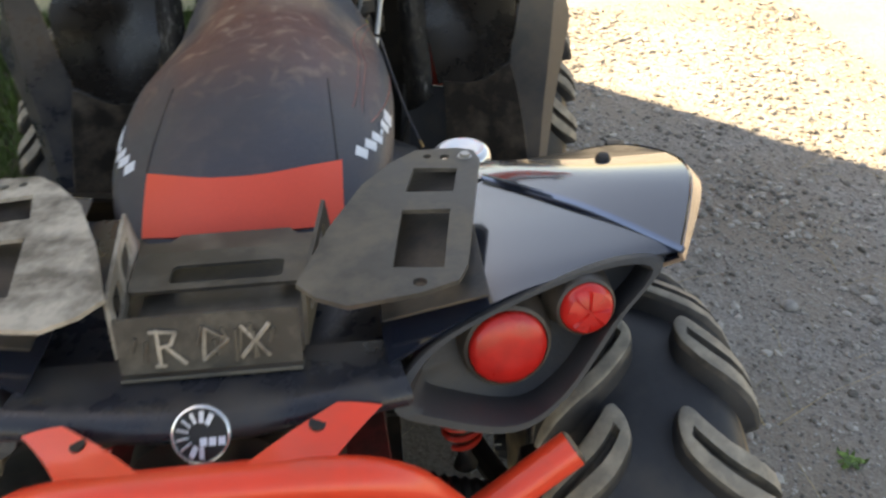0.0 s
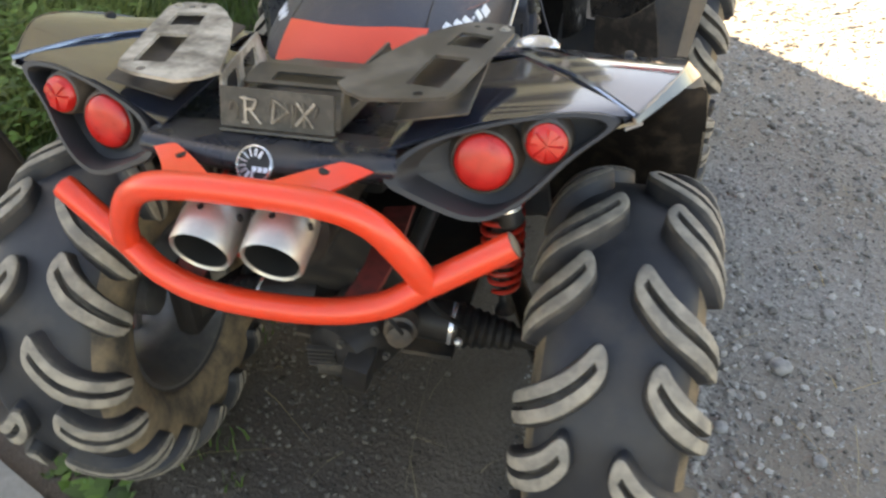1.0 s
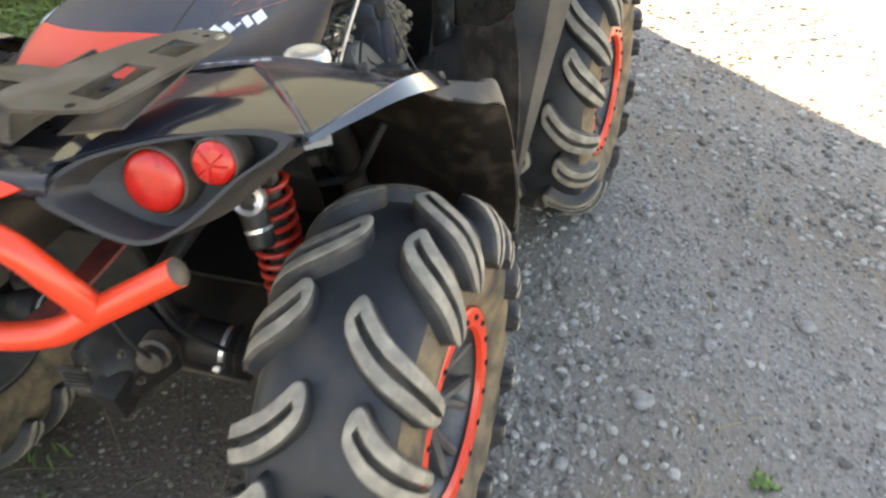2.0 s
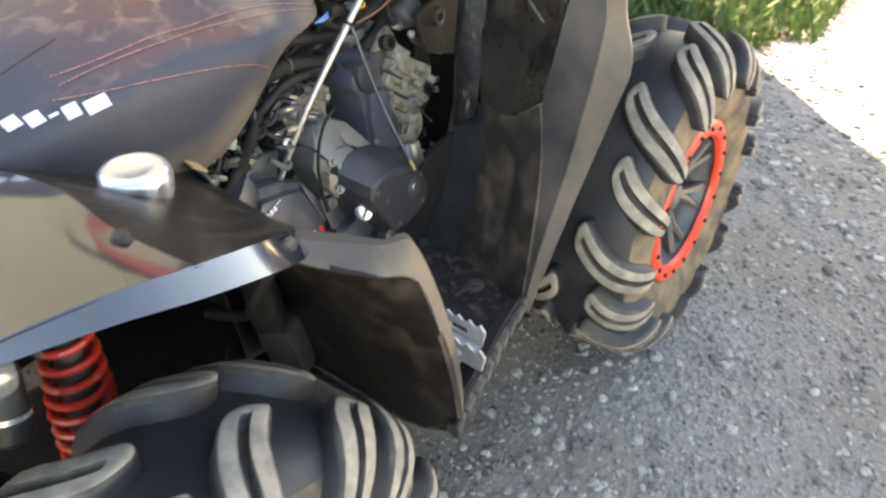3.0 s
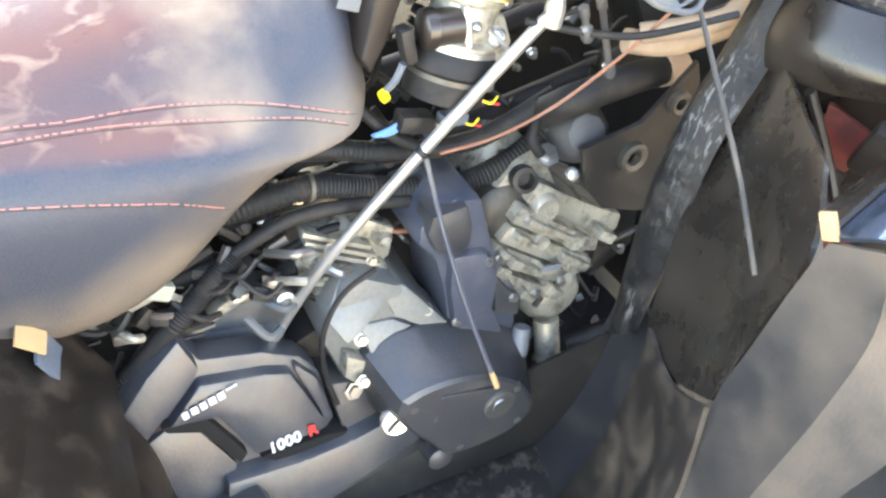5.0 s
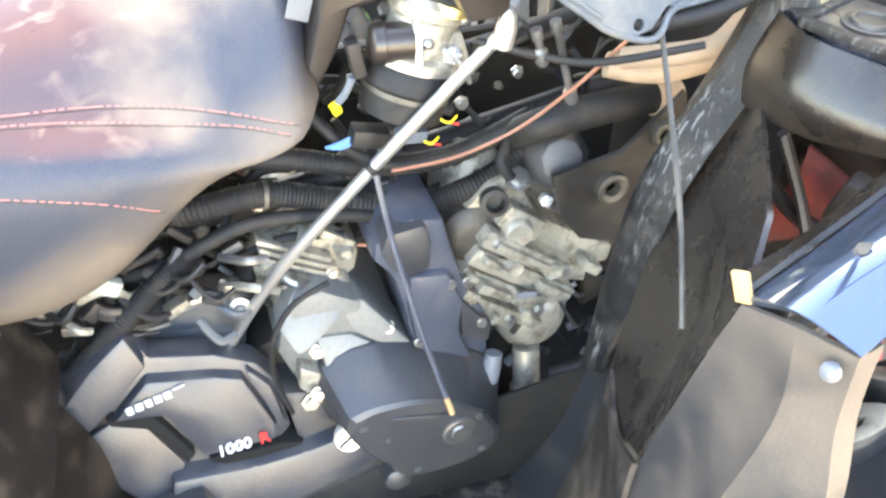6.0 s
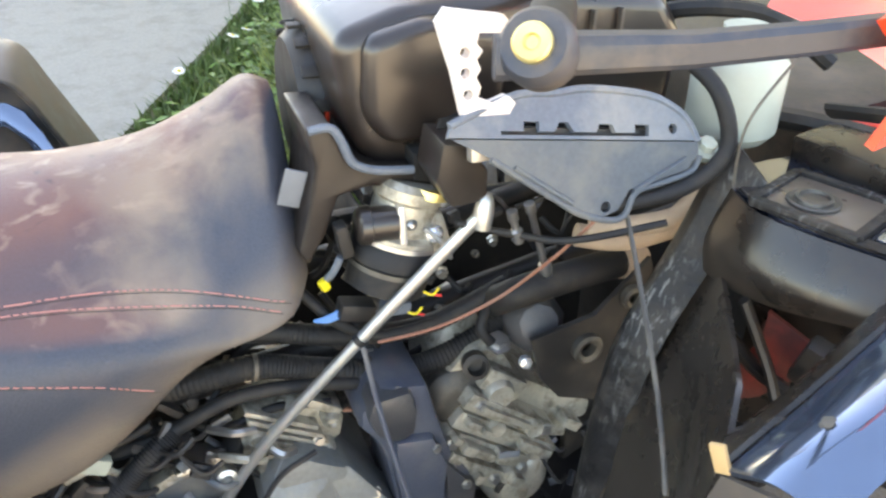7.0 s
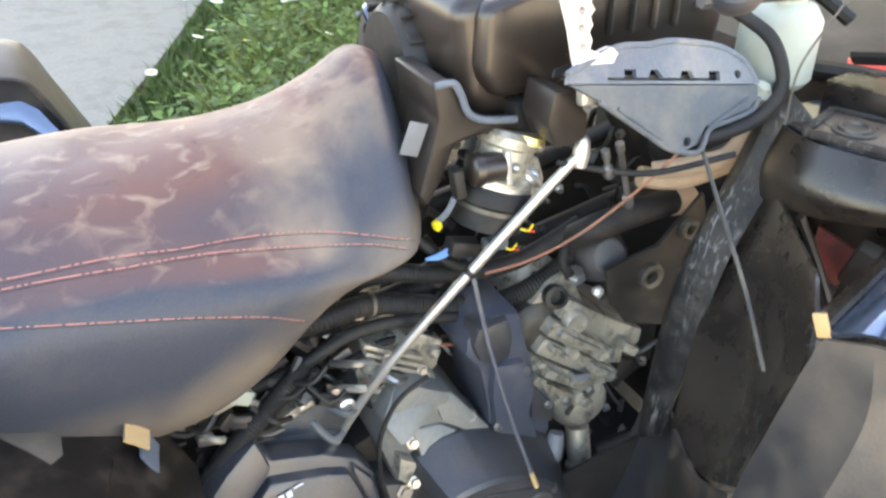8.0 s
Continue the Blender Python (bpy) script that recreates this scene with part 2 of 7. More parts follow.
M_SCRATCH = scratched_material()


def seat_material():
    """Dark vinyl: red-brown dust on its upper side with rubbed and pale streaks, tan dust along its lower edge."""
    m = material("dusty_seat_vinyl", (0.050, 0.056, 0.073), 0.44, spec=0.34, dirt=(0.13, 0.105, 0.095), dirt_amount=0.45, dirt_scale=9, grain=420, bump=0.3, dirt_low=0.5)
    n, l = m.node_tree.nodes, m.node_tree.links
    b = n["Principled BSDF"]
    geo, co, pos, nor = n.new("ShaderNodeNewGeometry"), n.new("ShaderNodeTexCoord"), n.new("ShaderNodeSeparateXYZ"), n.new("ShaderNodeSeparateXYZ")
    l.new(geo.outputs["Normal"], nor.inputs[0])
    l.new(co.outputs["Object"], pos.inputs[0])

    def ramp(v, a0, a1, b0=0.0, b1=1.0):
        r = n.new("ShaderNodeMapRange")
        for k, x in (("From Min", a0), ("From Max", a1), ("To Min", b0), ("To Max", b1)):
            r.inputs[k].default_value = x
        l.new(v, r.inputs["Value"])
        return r.outputs["Result"]

    def math2(op, a, c):
        k = n.new("ShaderNodeMath")
        k.operation = op
        for i, v in enumerate((a, c)):
            if isinstance(v, float):
                k.inputs[i].default_value = v
            else:
                l.new(v, k.inputs[i])
        return k.outputs[0]

    def noise_of(scale, detail, dist, stretch=(1, 1, 1)):
        mp, t = n.new("ShaderNodeMapping"), n.new("ShaderNodeTexNoise")
        mp.inputs["Scale"].default_value = stretch
        t.inputs["Scale"].default_value, t.inputs["Detail"].default_value, t.inputs["Distortion"].default_value = scale, detail, dist
        l.new(co.outputs["Object"], mp.inputs["Vector"])
        l.new(mp.outputs["Vector"], t.inputs["Vector"])
        return t.outputs["Fac"]

    def over(base, fac, colour):
        x = n.new("ShaderNodeMix")
        x.data_type = "RGBA"
        x.inputs["B"].default_value = (*colour, 1)
        l.new(fac, x.inputs["Factor"])
        l.new(base, x.inputs["A"])
        return x.outputs["Result"]

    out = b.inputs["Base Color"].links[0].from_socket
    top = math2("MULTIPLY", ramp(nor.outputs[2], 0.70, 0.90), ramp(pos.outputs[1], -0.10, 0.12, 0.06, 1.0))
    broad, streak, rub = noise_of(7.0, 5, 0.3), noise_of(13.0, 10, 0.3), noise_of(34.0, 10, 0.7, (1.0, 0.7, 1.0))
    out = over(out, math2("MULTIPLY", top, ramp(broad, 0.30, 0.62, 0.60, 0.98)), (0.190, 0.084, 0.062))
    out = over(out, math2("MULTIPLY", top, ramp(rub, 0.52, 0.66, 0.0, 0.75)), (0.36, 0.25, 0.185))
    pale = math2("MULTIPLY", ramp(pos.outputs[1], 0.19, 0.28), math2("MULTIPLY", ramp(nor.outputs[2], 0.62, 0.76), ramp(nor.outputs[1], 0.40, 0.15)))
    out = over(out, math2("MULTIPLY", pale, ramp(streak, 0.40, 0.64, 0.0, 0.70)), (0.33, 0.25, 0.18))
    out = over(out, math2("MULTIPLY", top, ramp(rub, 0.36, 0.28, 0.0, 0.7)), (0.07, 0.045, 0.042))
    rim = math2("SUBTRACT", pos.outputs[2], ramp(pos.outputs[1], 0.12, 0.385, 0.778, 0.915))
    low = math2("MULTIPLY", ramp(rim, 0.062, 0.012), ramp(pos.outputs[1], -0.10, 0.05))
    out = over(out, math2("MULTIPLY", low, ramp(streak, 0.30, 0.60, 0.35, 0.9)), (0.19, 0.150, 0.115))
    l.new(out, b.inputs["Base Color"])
    return m


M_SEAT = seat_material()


def leaf_material(name, colour, vary=0.4):
    m = bpy.data.materials.new(name)
    m.use_nodes = True
    n, l = m.node_tree.nodes, m.node_tree.links
    b = n["Principled BSDF"]
    geo, ramp = n.new("ShaderNodeNewGeometry"), n.new("ShaderNodeMix")
    ramp.data_type = "RGBA"
    ramp.inputs["A"].default_value = (*(c * (1 - vary) for c in colour), 1)
    ramp.inputs["B"].default_value = (colour[0] * 1.5, colour[1] * (1 + vary), colour[2] * 1.1, 1)
    l.new(geo.outputs["Random Per Island"], ramp.inputs["Factor"])
    l.new(ramp.outputs["Result"], b.inputs["Base Color"])
    b.inputs["Roughness"].default_value = 0.6
    return m


M_GRASS = leaf_material("grass_blades", (0.065, 0.115, 0.028))
M_WEED = leaf_material("weed_leaves", (0.095, 0.165, 0.045), 0.6)
M_STRAW = leaf_material("dry_stalks", (0.34, 0.29, 0.18), 0.3)
M_PETAL = material("daisy_petal", (0.80, 0.80, 0.78), 0.6, vary=0.05)


def ground_material():
    """Packed gravel: grey stones in brown dirt, with broad patches."""
    m = bpy.data.materials.new("packed_gravel")
    m.use_nodes = True
    n, l = m.node_tree.nodes, m.node_tree.links
    b = n["Principled BSDF"]
    co = n.new("ShaderNodeTexCoord")

    def tex(kind, scale, **k):
        t = n.new(kind)
        t.inputs["Scale"].default_value = scale
        for a, v in k.items():
            t.inputs[a].default_value = v
        l.new(co.outputs["Object"], t.inputs["Vector"])
        return t

    cells = tex("ShaderNodeTexVoronoi", 75.0)
    small = tex("ShaderNodeTexVoronoi", 190.0)
    broad = tex("ShaderNodeTexNoise", 1.6, Detail=6)
    fine = tex("ShaderNodeTexNoise", 160.0, Detail=5)

    def mix(fac, a, b_):
        x = n.new("ShaderNodeMix")
        x.data_type = "RGBA"
        for sock, v in (("Factor", fac), ("A", a), ("B", b_)):
            if isinstance(v, (tuple, float)):
                x.inputs[sock].default_value = v
            else:
                l.new(v, x.inputs[sock])
        return x.outputs["Result"]

    hsv = n.new("ShaderNodeSeparateColor")
    l.new(cells.outputs["Color"], hsv.inputs[0])
    hsv2 = n.new("ShaderNodeSeparateColor")
    l.new(small.outputs["Color"], hsv2.inputs[0])
    stone = mix(hsv.outputs[0], (0.18, 0.168, 0.152, 1), (0.38, 0.36, 0.33, 1))
    chips = mix(hsv2.outputs[1], (0.16, 0.145, 0.128, 1), (0.36, 0.34, 0.305, 1))
    both = mix(fine.outputs["Fac"], stone, chips)
    step = n.new("ShaderNodeMapRange")
    step.inputs["From Min"].default_value, step.inputs["From Max"].default_value = 0.38, 0.66
    l.new(broad.outputs["Fac"], step.inputs["Value"])
    l.new(mix(step.outputs["Result"], both, mix(fine.outputs["Fac"], (0.17, 0.142, 0.112, 1), (0.34, 0.292, 0.232, 1))), b.inputs["Base Color"])
    b.inputs["Roughness"].default_value = 0.92
    gravel_out = b.inputs["Base Color"].links[0].from_socket
    # brown soil on the bike's side; its colour also carries the bike's shade
    sep, soil_shade_fac = n.new("ShaderNodeSeparateXYZ"), n.new("ShaderNodeMapRange")
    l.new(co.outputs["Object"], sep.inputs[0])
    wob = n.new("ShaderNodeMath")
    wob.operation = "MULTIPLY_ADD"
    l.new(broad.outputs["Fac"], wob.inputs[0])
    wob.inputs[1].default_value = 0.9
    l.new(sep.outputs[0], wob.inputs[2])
    soil_shade_fac.inputs["From Min"].default_value, soil_shade_fac.inputs["From Max"].default_value = 0.98, 0.62
    soil_shade_fac.inputs["To Max"].default_value = 0.85
    l.new(wob.outputs[0], soil_shade_fac.inputs["Value"])
    l.new(mix(soil_shade_fac.outputs["Result"], gravel_out, mix(fine.outputs["Fac"], (0.060, 0.044, 0.032, 1), (0.150, 0.114, 0.083, 1))), b.inputs["Base Color"])
    add = n.new("ShaderNodeMath")
    l.new(cells.outputs["Distance"], add.inputs[0])
    l.new(fine.outputs["Fac"], add.inputs[1])
    bp = n.new("ShaderNodeBump")
    bp.inputs["Strength"].default_value, bp.inputs["Distance"].default_value = 0.7, 0.006
    l.new(add.outputs[0], bp.inputs["Height"])
    l.new(bp.outputs["Normal"], b.inputs["Normal"])
    return m


M_GROUND = ground_material()


# ---- mesh helpers ----
def smooth_curve(pts, n=8, closed=False):
    """Points on a Catmull-Rom curve through pts."""
    p = [Vector(q) for q in pts]
    k = len(p)
    out = []
    for i in range(k if closed else k - 1):
        a, b, c, d = (p[(i - 1) % k], p[i], p[(i + 1) % k], p[(i + 2) % k]) if closed else (
            p[max(i - 1, 0)], p[i], p[i + 1], p[min(i + 2, k - 1)])
        for j in range(n):
            t = j / n
            out.append(0.5 * ((2 * b) + (c - a) * t + (2 * a - 5 * b + 4 * c - d) * t * t + (3 * b - a - 3 * c + d) * t ** 3))
    if not closed:
        out.append(p[-1])
    return out


def skin(bm, rings, closed=True, cap=True, loop=False):
    """Faces between successive rings of points."""
    vs = [[bm.verts.new(q) for q in r] for r in rings]
    m = len(rings[0])
    pairs = list(zip(vs, vs[1:])) + ([(vs[-1], vs[0])] if loop else [])
    for a, b in pairs:
        for i in range(m if closed else m - 1):
            j = (i + 1) % m
            try:
                bm.faces.new((a[i], a[j], b[j], b[i]))
            except ValueError:
                pass
    if cap and closed and not loop:
        bm.faces.new(list(reversed(vs[0])))
        bm.faces.new(vs[-1])
    return bm


def sweep(bm, pts, r, n=10, loop=False, taper=None, flat=1.0):
    """A round bar of radius r along pts."""
    pts = [Vector(q) for q in pts]
    k = len(pts)
    rings, up = [], None
    for i, q in enumerate(pts):
        a = pts[(i - 1) % k] if loop else pts[max(i - 1, 0)]
        b = pts[(i + 1) % k] if loop else pts[min(i + 1, k - 1)]
        d = (b - a).normalized()
        if up is None:
            up = d.orthogonal().normalized()
        up = (up - d * up.dot(d)).normalized()
        side = d.cross(up)
        rr = r * (taper(i / max(1, k - 1)) if taper else 1.0)
        rings.append([q + (up * math.cos(2 * math.pi * j / n) * flat + side * math.sin(2 * math.pi * j / n)) * rr for j in range(n)])
    return skin(bm, rings, loop=loop)


def bar(pts, r, n=10, smooth=6, loop=False, taper=None, flat=1.0):
    bm = bmesh.new()
    return sweep(bm, smooth_curve(pts, smooth, loop) if smooth > 1 else pts, r, n, loop, taper, flat)


def add_box(bm, c, size, rot=(0, 0, 0), bevel=0.004):
    m = Matrix.LocRotScale(Vector(c), Euler([radians(a) for a in rot]), None)
    made = bmesh.ops.create_cube(bm, size=1.0, matrix=m @ Matrix.Diagonal((*size, 1)))
    if bevel:
        edges = list({e for v in made["verts"] for e in v.link_edges})
        bmesh.ops.bevel(bm, geom=edges, offset=min(bevel, min(size) * 0.4), segments=2, profile=0.6, affect="EDGES")
    return bm


def box(c, size, rot=(0, 0, 0), bevel=0.004):
    return add_box(bmesh.new(), c, size, rot, bevel)


def add_lathe(bm, base, axis, profile, n=24, cap=True, phase=0.0):
    """A turned shape: profile of (along, radius) about the axis from base."""
    d = Vector(axis).normalized()
    u = d.orthogonal().normalized()
    w = d.cross(u)
    rings = [[Vector(base) + d * h + (u * math.cos(phase + 2 * math.pi * j / n) + w * math.sin(phase + 2 * math.pi * j / n)) * r for j in range(n)]
             for h, r in profile]
    return skin(bm, rings, cap=cap)


def lathe(base, axis, profile, n=24, cap=True, phase=0.0):
    return add_lathe(bmesh.new(), base, axis, profile, n, cap, phase)


def add_bolt(bm, at, axis, r=0.007, h=0.006):
    add_lathe(bm, at, axis, [(0, r * 1.5), (h * 0.25, r * 1.5), (h * 0.3, r), (h, r * 0.95)], 6)
    return bm


def sheet(grid, thick=0.004, sub=4, smooth=True):
    """A curved panel through rows of control points, with thickness."""
    rows = [smooth_curve(r, sub) if smooth else [Vector(q) for q in r] for r in grid]
    if smooth:
        cols = [smooth_curve([r[j] for r in rows], sub) for j in range(len(rows[0]))]
    else:
        cols = [[r[j] for r in rows] for j in range(len(rows[0]))]
    bm = bmesh.new()
    skin(bm, cols, closed=False, cap=False)
    bmesh.ops.recalc_face_normals(bm, faces=bm.faces)
    bmesh.ops.solidify(bm, geom=list(bm.faces), thickness=thick)
    return bm


def ribbon(grid, thick=0.004, sub=4):
    """A panel that curves from row to row and keeps straight facets, with sharp folds, across each row."""
    cols = [smooth_curve(c, sub) for c in zip(*grid)]
    bm = bmesh.new()
    skin(bm, cols, closed=False, cap=False)
    bmesh.ops.recalc_face_normals(bm, faces=bm.faces)
    bmesh.ops.solidify(bm, geom=list(bm.faces), thickness=thick)
    return bm


def plate(outer, holes, at, u, v, thick=0.004):
    """A flat plate in the plane of u and v at a place, with holes cut through it."""
    at, u, v = Vector(at), Vector(u).normalized(), Vector(v)
    v = (v - u * v.dot(u)).normalized()
    nrm = u.cross(v)
    bm = bmesh.new()
    edges = []
    for loop_pts in [outer, *holes]:
        vs = [bm.verts.new(at + u * a + v * b) for a, b in loop_pts]
        edges += [bm.edges.new((vs[i], vs[(i + 1) % len(vs)])) for i in range(len(vs))]
    bmesh.ops.triangle_fill(bm, edges=edges, use_beauty=True)
    made = bmesh.ops.extrude_face_region(bm, geom=list(bm.faces))
    bmesh.ops.translate(bm, verts=[g for g in made["geom"] if isinstance(g, bmesh.types.BMVert)], vec=nrm * thick)
    bmesh.ops.recalc_face_normals(bm, faces=bm.faces)
    return bm


def circle(cx, cy, r, n=14):
    return [(cx + r * math.cos(2 * math.pi * i / n), cy + r * math.sin(2 * math.pi * i / n)) for i in range(n)]


def rounded(x0, y0, x1, y1, r, n=4):
    out = []
    for cx, cy, a in ((x1 - r, y1 - r, 0), (x0 + r, y1 - r, 90), (x0 + r, y0 + r, 180), (x1 - r, y0 + r, 270)):
        out += [(cx + r * math.cos(radians(a + 90 * i / n)), cy + r * math.sin(radians(a + 90 * i / n))) for i in range(n + 1)]
    return out


def finish(bm, name, mat, sharp=38):
    bmesh.ops.recalc_face_normals(bm, faces=bm.faces)
    me = bpy.data.meshes.new(name)
    bm.to_mesh(me)
    bm.free()
    me.polygons.foreach_set("use_smooth", [True] * len(me.polygons))
    me.set_sharp_from_angle(angle=radians(sharp))
    for x in (mat if isinstance(mat, (list, tuple)) else [mat]):
        me.materials.append(x)
    return me


def part(name, bm, mat, parent, label="", sharp=38):
    ob = new(name, finish(bm, name, mat, sharp) if isinstance(bm, bmesh.types.BMesh) else bm)
    ob.parent = parent
    return tagged(ob, label=label)


def thing(name, label, category, group="", kind=""):
    return tagged(new(name), label, category, group, kind)


def lettering(name, text, size, m, mat, parent, extrude=0.0008):
    cu = bpy.data.curves.new(name, "FONT")
    cu.body, cu.size, cu.extrude, cu.align_x, cu.offset = text, size, extrude, "LEFT", size * .028
    cu.materials.append(mat)
    ob = new(name, cu)
    ob.parent = parent
    ob.matrix_basis = m
    return ob


def mirror(pts, s):
    return [(p[0] * s, p[1], p[2]) for p in pts]
from mathutils.bvhtree import BVHTree

SPIN_F, SPIN_L = 7.0, 20.0

# ---- ground, pad, building ----
def pad_edge(x):
    return -0.86 - 0.40 * x + 0.035 * min(2.6, max(0.0, -x - 1.2))


def ground_sheet():
    bm = bmesh.new()
    xs = [-400, -60, -20, -8] + [-4 + 0.08 * i for i in range(101)] + [8, 20, 60, 400]
    ys = [-400, -60, -20, -8] + [-3 + 0.08 * i for i in range(101)] + [8, 20, 60, 400]
    vs = [[bm.verts.new((x, y, 0.012 * noise.noise(Vector((x * 1.3, y * 1.3, 0))) + 0.006 * noise.noise(Vector((x * 6, y * 6, 3))) - 0.004
                         if abs(x) < 5 and abs(y) < 6 else -0.004)) for y in ys] for x in xs]
    for i in range(len(xs) - 1):
        for j in range(len(ys) - 1):
            bm.faces.new((vs[i][j], vs[i + 1][j], vs[i + 1][j + 1], vs[i][j + 1]))
    return bm


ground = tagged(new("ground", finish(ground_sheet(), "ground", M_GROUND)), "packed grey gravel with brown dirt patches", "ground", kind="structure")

bm = bmesh.new()
lo, hi = [], []
for x in (-14, -6, -3.8, -3, -1.2, -0.32):
    hi.append((x, pad_edge(x)))
outline = hi + [(-0.32, -6.0), (-14, -6.0)]
top = [bm.verts.new((x, y, 0.028)) for x, y in outline]
low = [bm.verts.new((x, y, -0.06)) for x, y in outline]
bm.faces.new(top)
for i in range(len(top)):
    j = (i + 1) % len(top)
    bm.faces.new((top[i], low[i], low[j], top[j]))
tagged(new("pavement", finish(bm, "pavement", M_CONCRETE)), "pale weathered concrete slab beside the gravel", "pavement", kind="structure")

# the house whose shadow lies over the bike
corner = Vector((0.0, 3.10))
along = Vector((-1, 0))
back = Vector((-1, 1)).normalized()
house = thing("house", "cream sided house at the edge of the yard", "house", kind="structure")
HOUSE_L, HOUSE_H = 22.0, 9.0


def house_box(a0, a1, z0, z1, d0, d1):
    bm = bmesh.new()
    vs = []
    for z in (z0, z1):
        for a, d in ((a0, d0), (a1, d0), (a1, d1), (a0, d1)):
            p = corner + along * a + back * d
            vs.append(bm.verts.new((p.x, p.y, z)))
    for f in ((0, 1, 2, 3), (4, 5, 6, 7), (0, 1, 5, 4), (1, 2, 6, 5), (2, 3, 7, 6), (3, 0, 4, 7)):
        bm.faces.new([vs[i] for i in f])
    return bm


part("wall", house_box(0, HOUSE_L, -0.05, HOUSE_H, 0.03, 6), M_MORTAR, house)
bm = bmesh.new()
add_box(bm, (1.09, 0, 0.118), (2.17, 0.03, 0.222), (0, 0, 0), 0)
board = finish(bm, "siding_board", M_SIDING)
turn = math.degrees(math.atan2(along.y, along.x))
for i in range(37):
    for k in range(11):
        p = corner + along * (2.2 * k + (1.1 if i % 2 else 0))
        if k < 10:
            part("siding_board", board, None, house).matrix_basis = pose(p.x, p.y, 0.05 + 0.24 * i, 0, 0, turn)


# ---- wheels ----
CARCASS = [(0, .345), (.05, .343), (.088, .334), (.112, .312), (.124, .278), (.122, .235), (.108, .198), (.096, .186)]


def carcass_at():
    pts = smooth_curve([(x, r, 0) for x, r in CARCASS], 8)
    s = [0.0]
    for a, b in zip(pts, pts[1:]):
        s.append(s[-1] + (b - a).length)
    return pts, s


C_PTS, C_S = carcass_at()


def on_tyre(s, th, h, flip):
    """A point at arc s from the crown (either side), angle th, height h above the carcass."""
    side = 1 if s >= 0 else -1
    a = abs(s)
    i = 0
    while i < len(C_S) - 2 and C_S[i + 1] < a:
        i += 1
    t = (a - C_S[i]) / (C_S[i + 1] - C_S[i])
    p = C_PTS[i].lerp(C_PTS[i + 1], t)
    d = (C_PTS[i + 1] - C_PTS[i]).normalized()
    nx, nr = -d.y, d.x
    if nr < 0:
        nx, nr = -nx, -nr
    if i == 0 or a < 0.002:
        nx, nr = 0.0, 1.0
    nx = abs(nx)
    x, r = (p.x + nx * h) * side * flip, p.y + nr * h
    return Vector((x, -r * math.cos(th), r * math.sin(th)))


def tyre_mesh(flip):
    bm = bmesh.new()
    n = 72
    full = [(-p.x, p.y) for p in reversed(C_PTS)] + [(p.x, p.y) for p in C_PTS[1:]]
    full += [(0.085, 0.172), (-0.085, 0.172)]
    rings = []
    for i in range(n):
        th = 2 * math.pi * i / n
        rings.append([Vector((x * flip, -r * math.cos(th), r * math.sin(th))) for x, r in full])
    skin(bm, rings, loop=True)
    for f in bm.faces:
        c = f.calc_center_median()
        f.material_index = 2 if abs(c.x) > .10 and math.hypot(c.y, c.z) < .318 else 0
    # bars of the tread: long and short in turn, each a hairpin with a slot
    for k in range(16):
        for side in (1, -1):
            long_one = (k % 2 == 0) == (side > 0)
            th0 = radians(68 + 22.5 * k + (2 if side < 0 else 0) + random.uniform(-0.6, 0.6))
            s_in, s_out, turn = (0.016, 0.168, -21) if long_one else (0.050, 0.172, -19)
            rings = []
            steps = [0, .010, .03, .06, .10, .145, .2, .3, .4, .5, .6, .7, .8, .9, .97, 1.0]
            m = len(steps)
            for u in steps:
                s = s_in + (s_out - s_in) * (0.25 * u + 0.75 * u ** 1.7)
                th = th0 + radians(turn) * (1.25 * u - 0.25 * u * u)
                round_in = math.sqrt(max(0.0, 1 - (1 - min(1, u / 0.16)) ** 2))
                round_out = math.sqrt(max(0.0, 1 - max(0.0, (u - 0.9) / 0.1) ** 2))
                w = 0.0245 * max(0.10, round_in) * (1.0 + 0.10 * u) * (0.45 + 0.55 * round_out)
                hgt = 0.031 * (1 - 0.25 * u ** 3) * (0.80 + 0.20 * round_in)
                groove = 0.0 if u < 0.14 else min(1.0, (u - 0.14) / 0.06) * 0.015
                ring = []
                for off, hh in ((-1.28, -0.004), (-1.06, hgt * 0.7), (-0.92, hgt * 0.96), (-0.75, hgt), (-0.24, hgt), (-0.17, hgt - groove * 0.5), (-0.12, hgt - groove), (0.12, hgt - groove),
                                (0.17, hgt - groove * 0.5), (0.24, hgt), (0.75, hgt), (0.92, hgt * 0.96), (1.06, hgt * 0.7), (1.28, -0.004)):
                    # offset across the bar, mostly round the tyre, partly along the arc
                    ring.append(on_tyre((s + off * w * 0.45) * side if s + off * w * 0.45 > 0 else 0.001 * side, th + off * w * 0.9 / 0.34, hh, flip))
                rings.append(ring)
            before = len(bm.faces)
            skin(bm, rings, closed=False, cap=False)
            for ring in (rings[0], rings[-1]):
                bm.faces.new([bm.verts.new(q) for q in ring])
            bm.faces.ensure_lookup_table()
            nr = len(rings[0]) - 1
            made = bm.faces[before:]
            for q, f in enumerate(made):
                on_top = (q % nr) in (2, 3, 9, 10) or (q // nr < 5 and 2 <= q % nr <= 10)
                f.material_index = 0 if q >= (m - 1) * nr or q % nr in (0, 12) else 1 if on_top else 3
    return bm


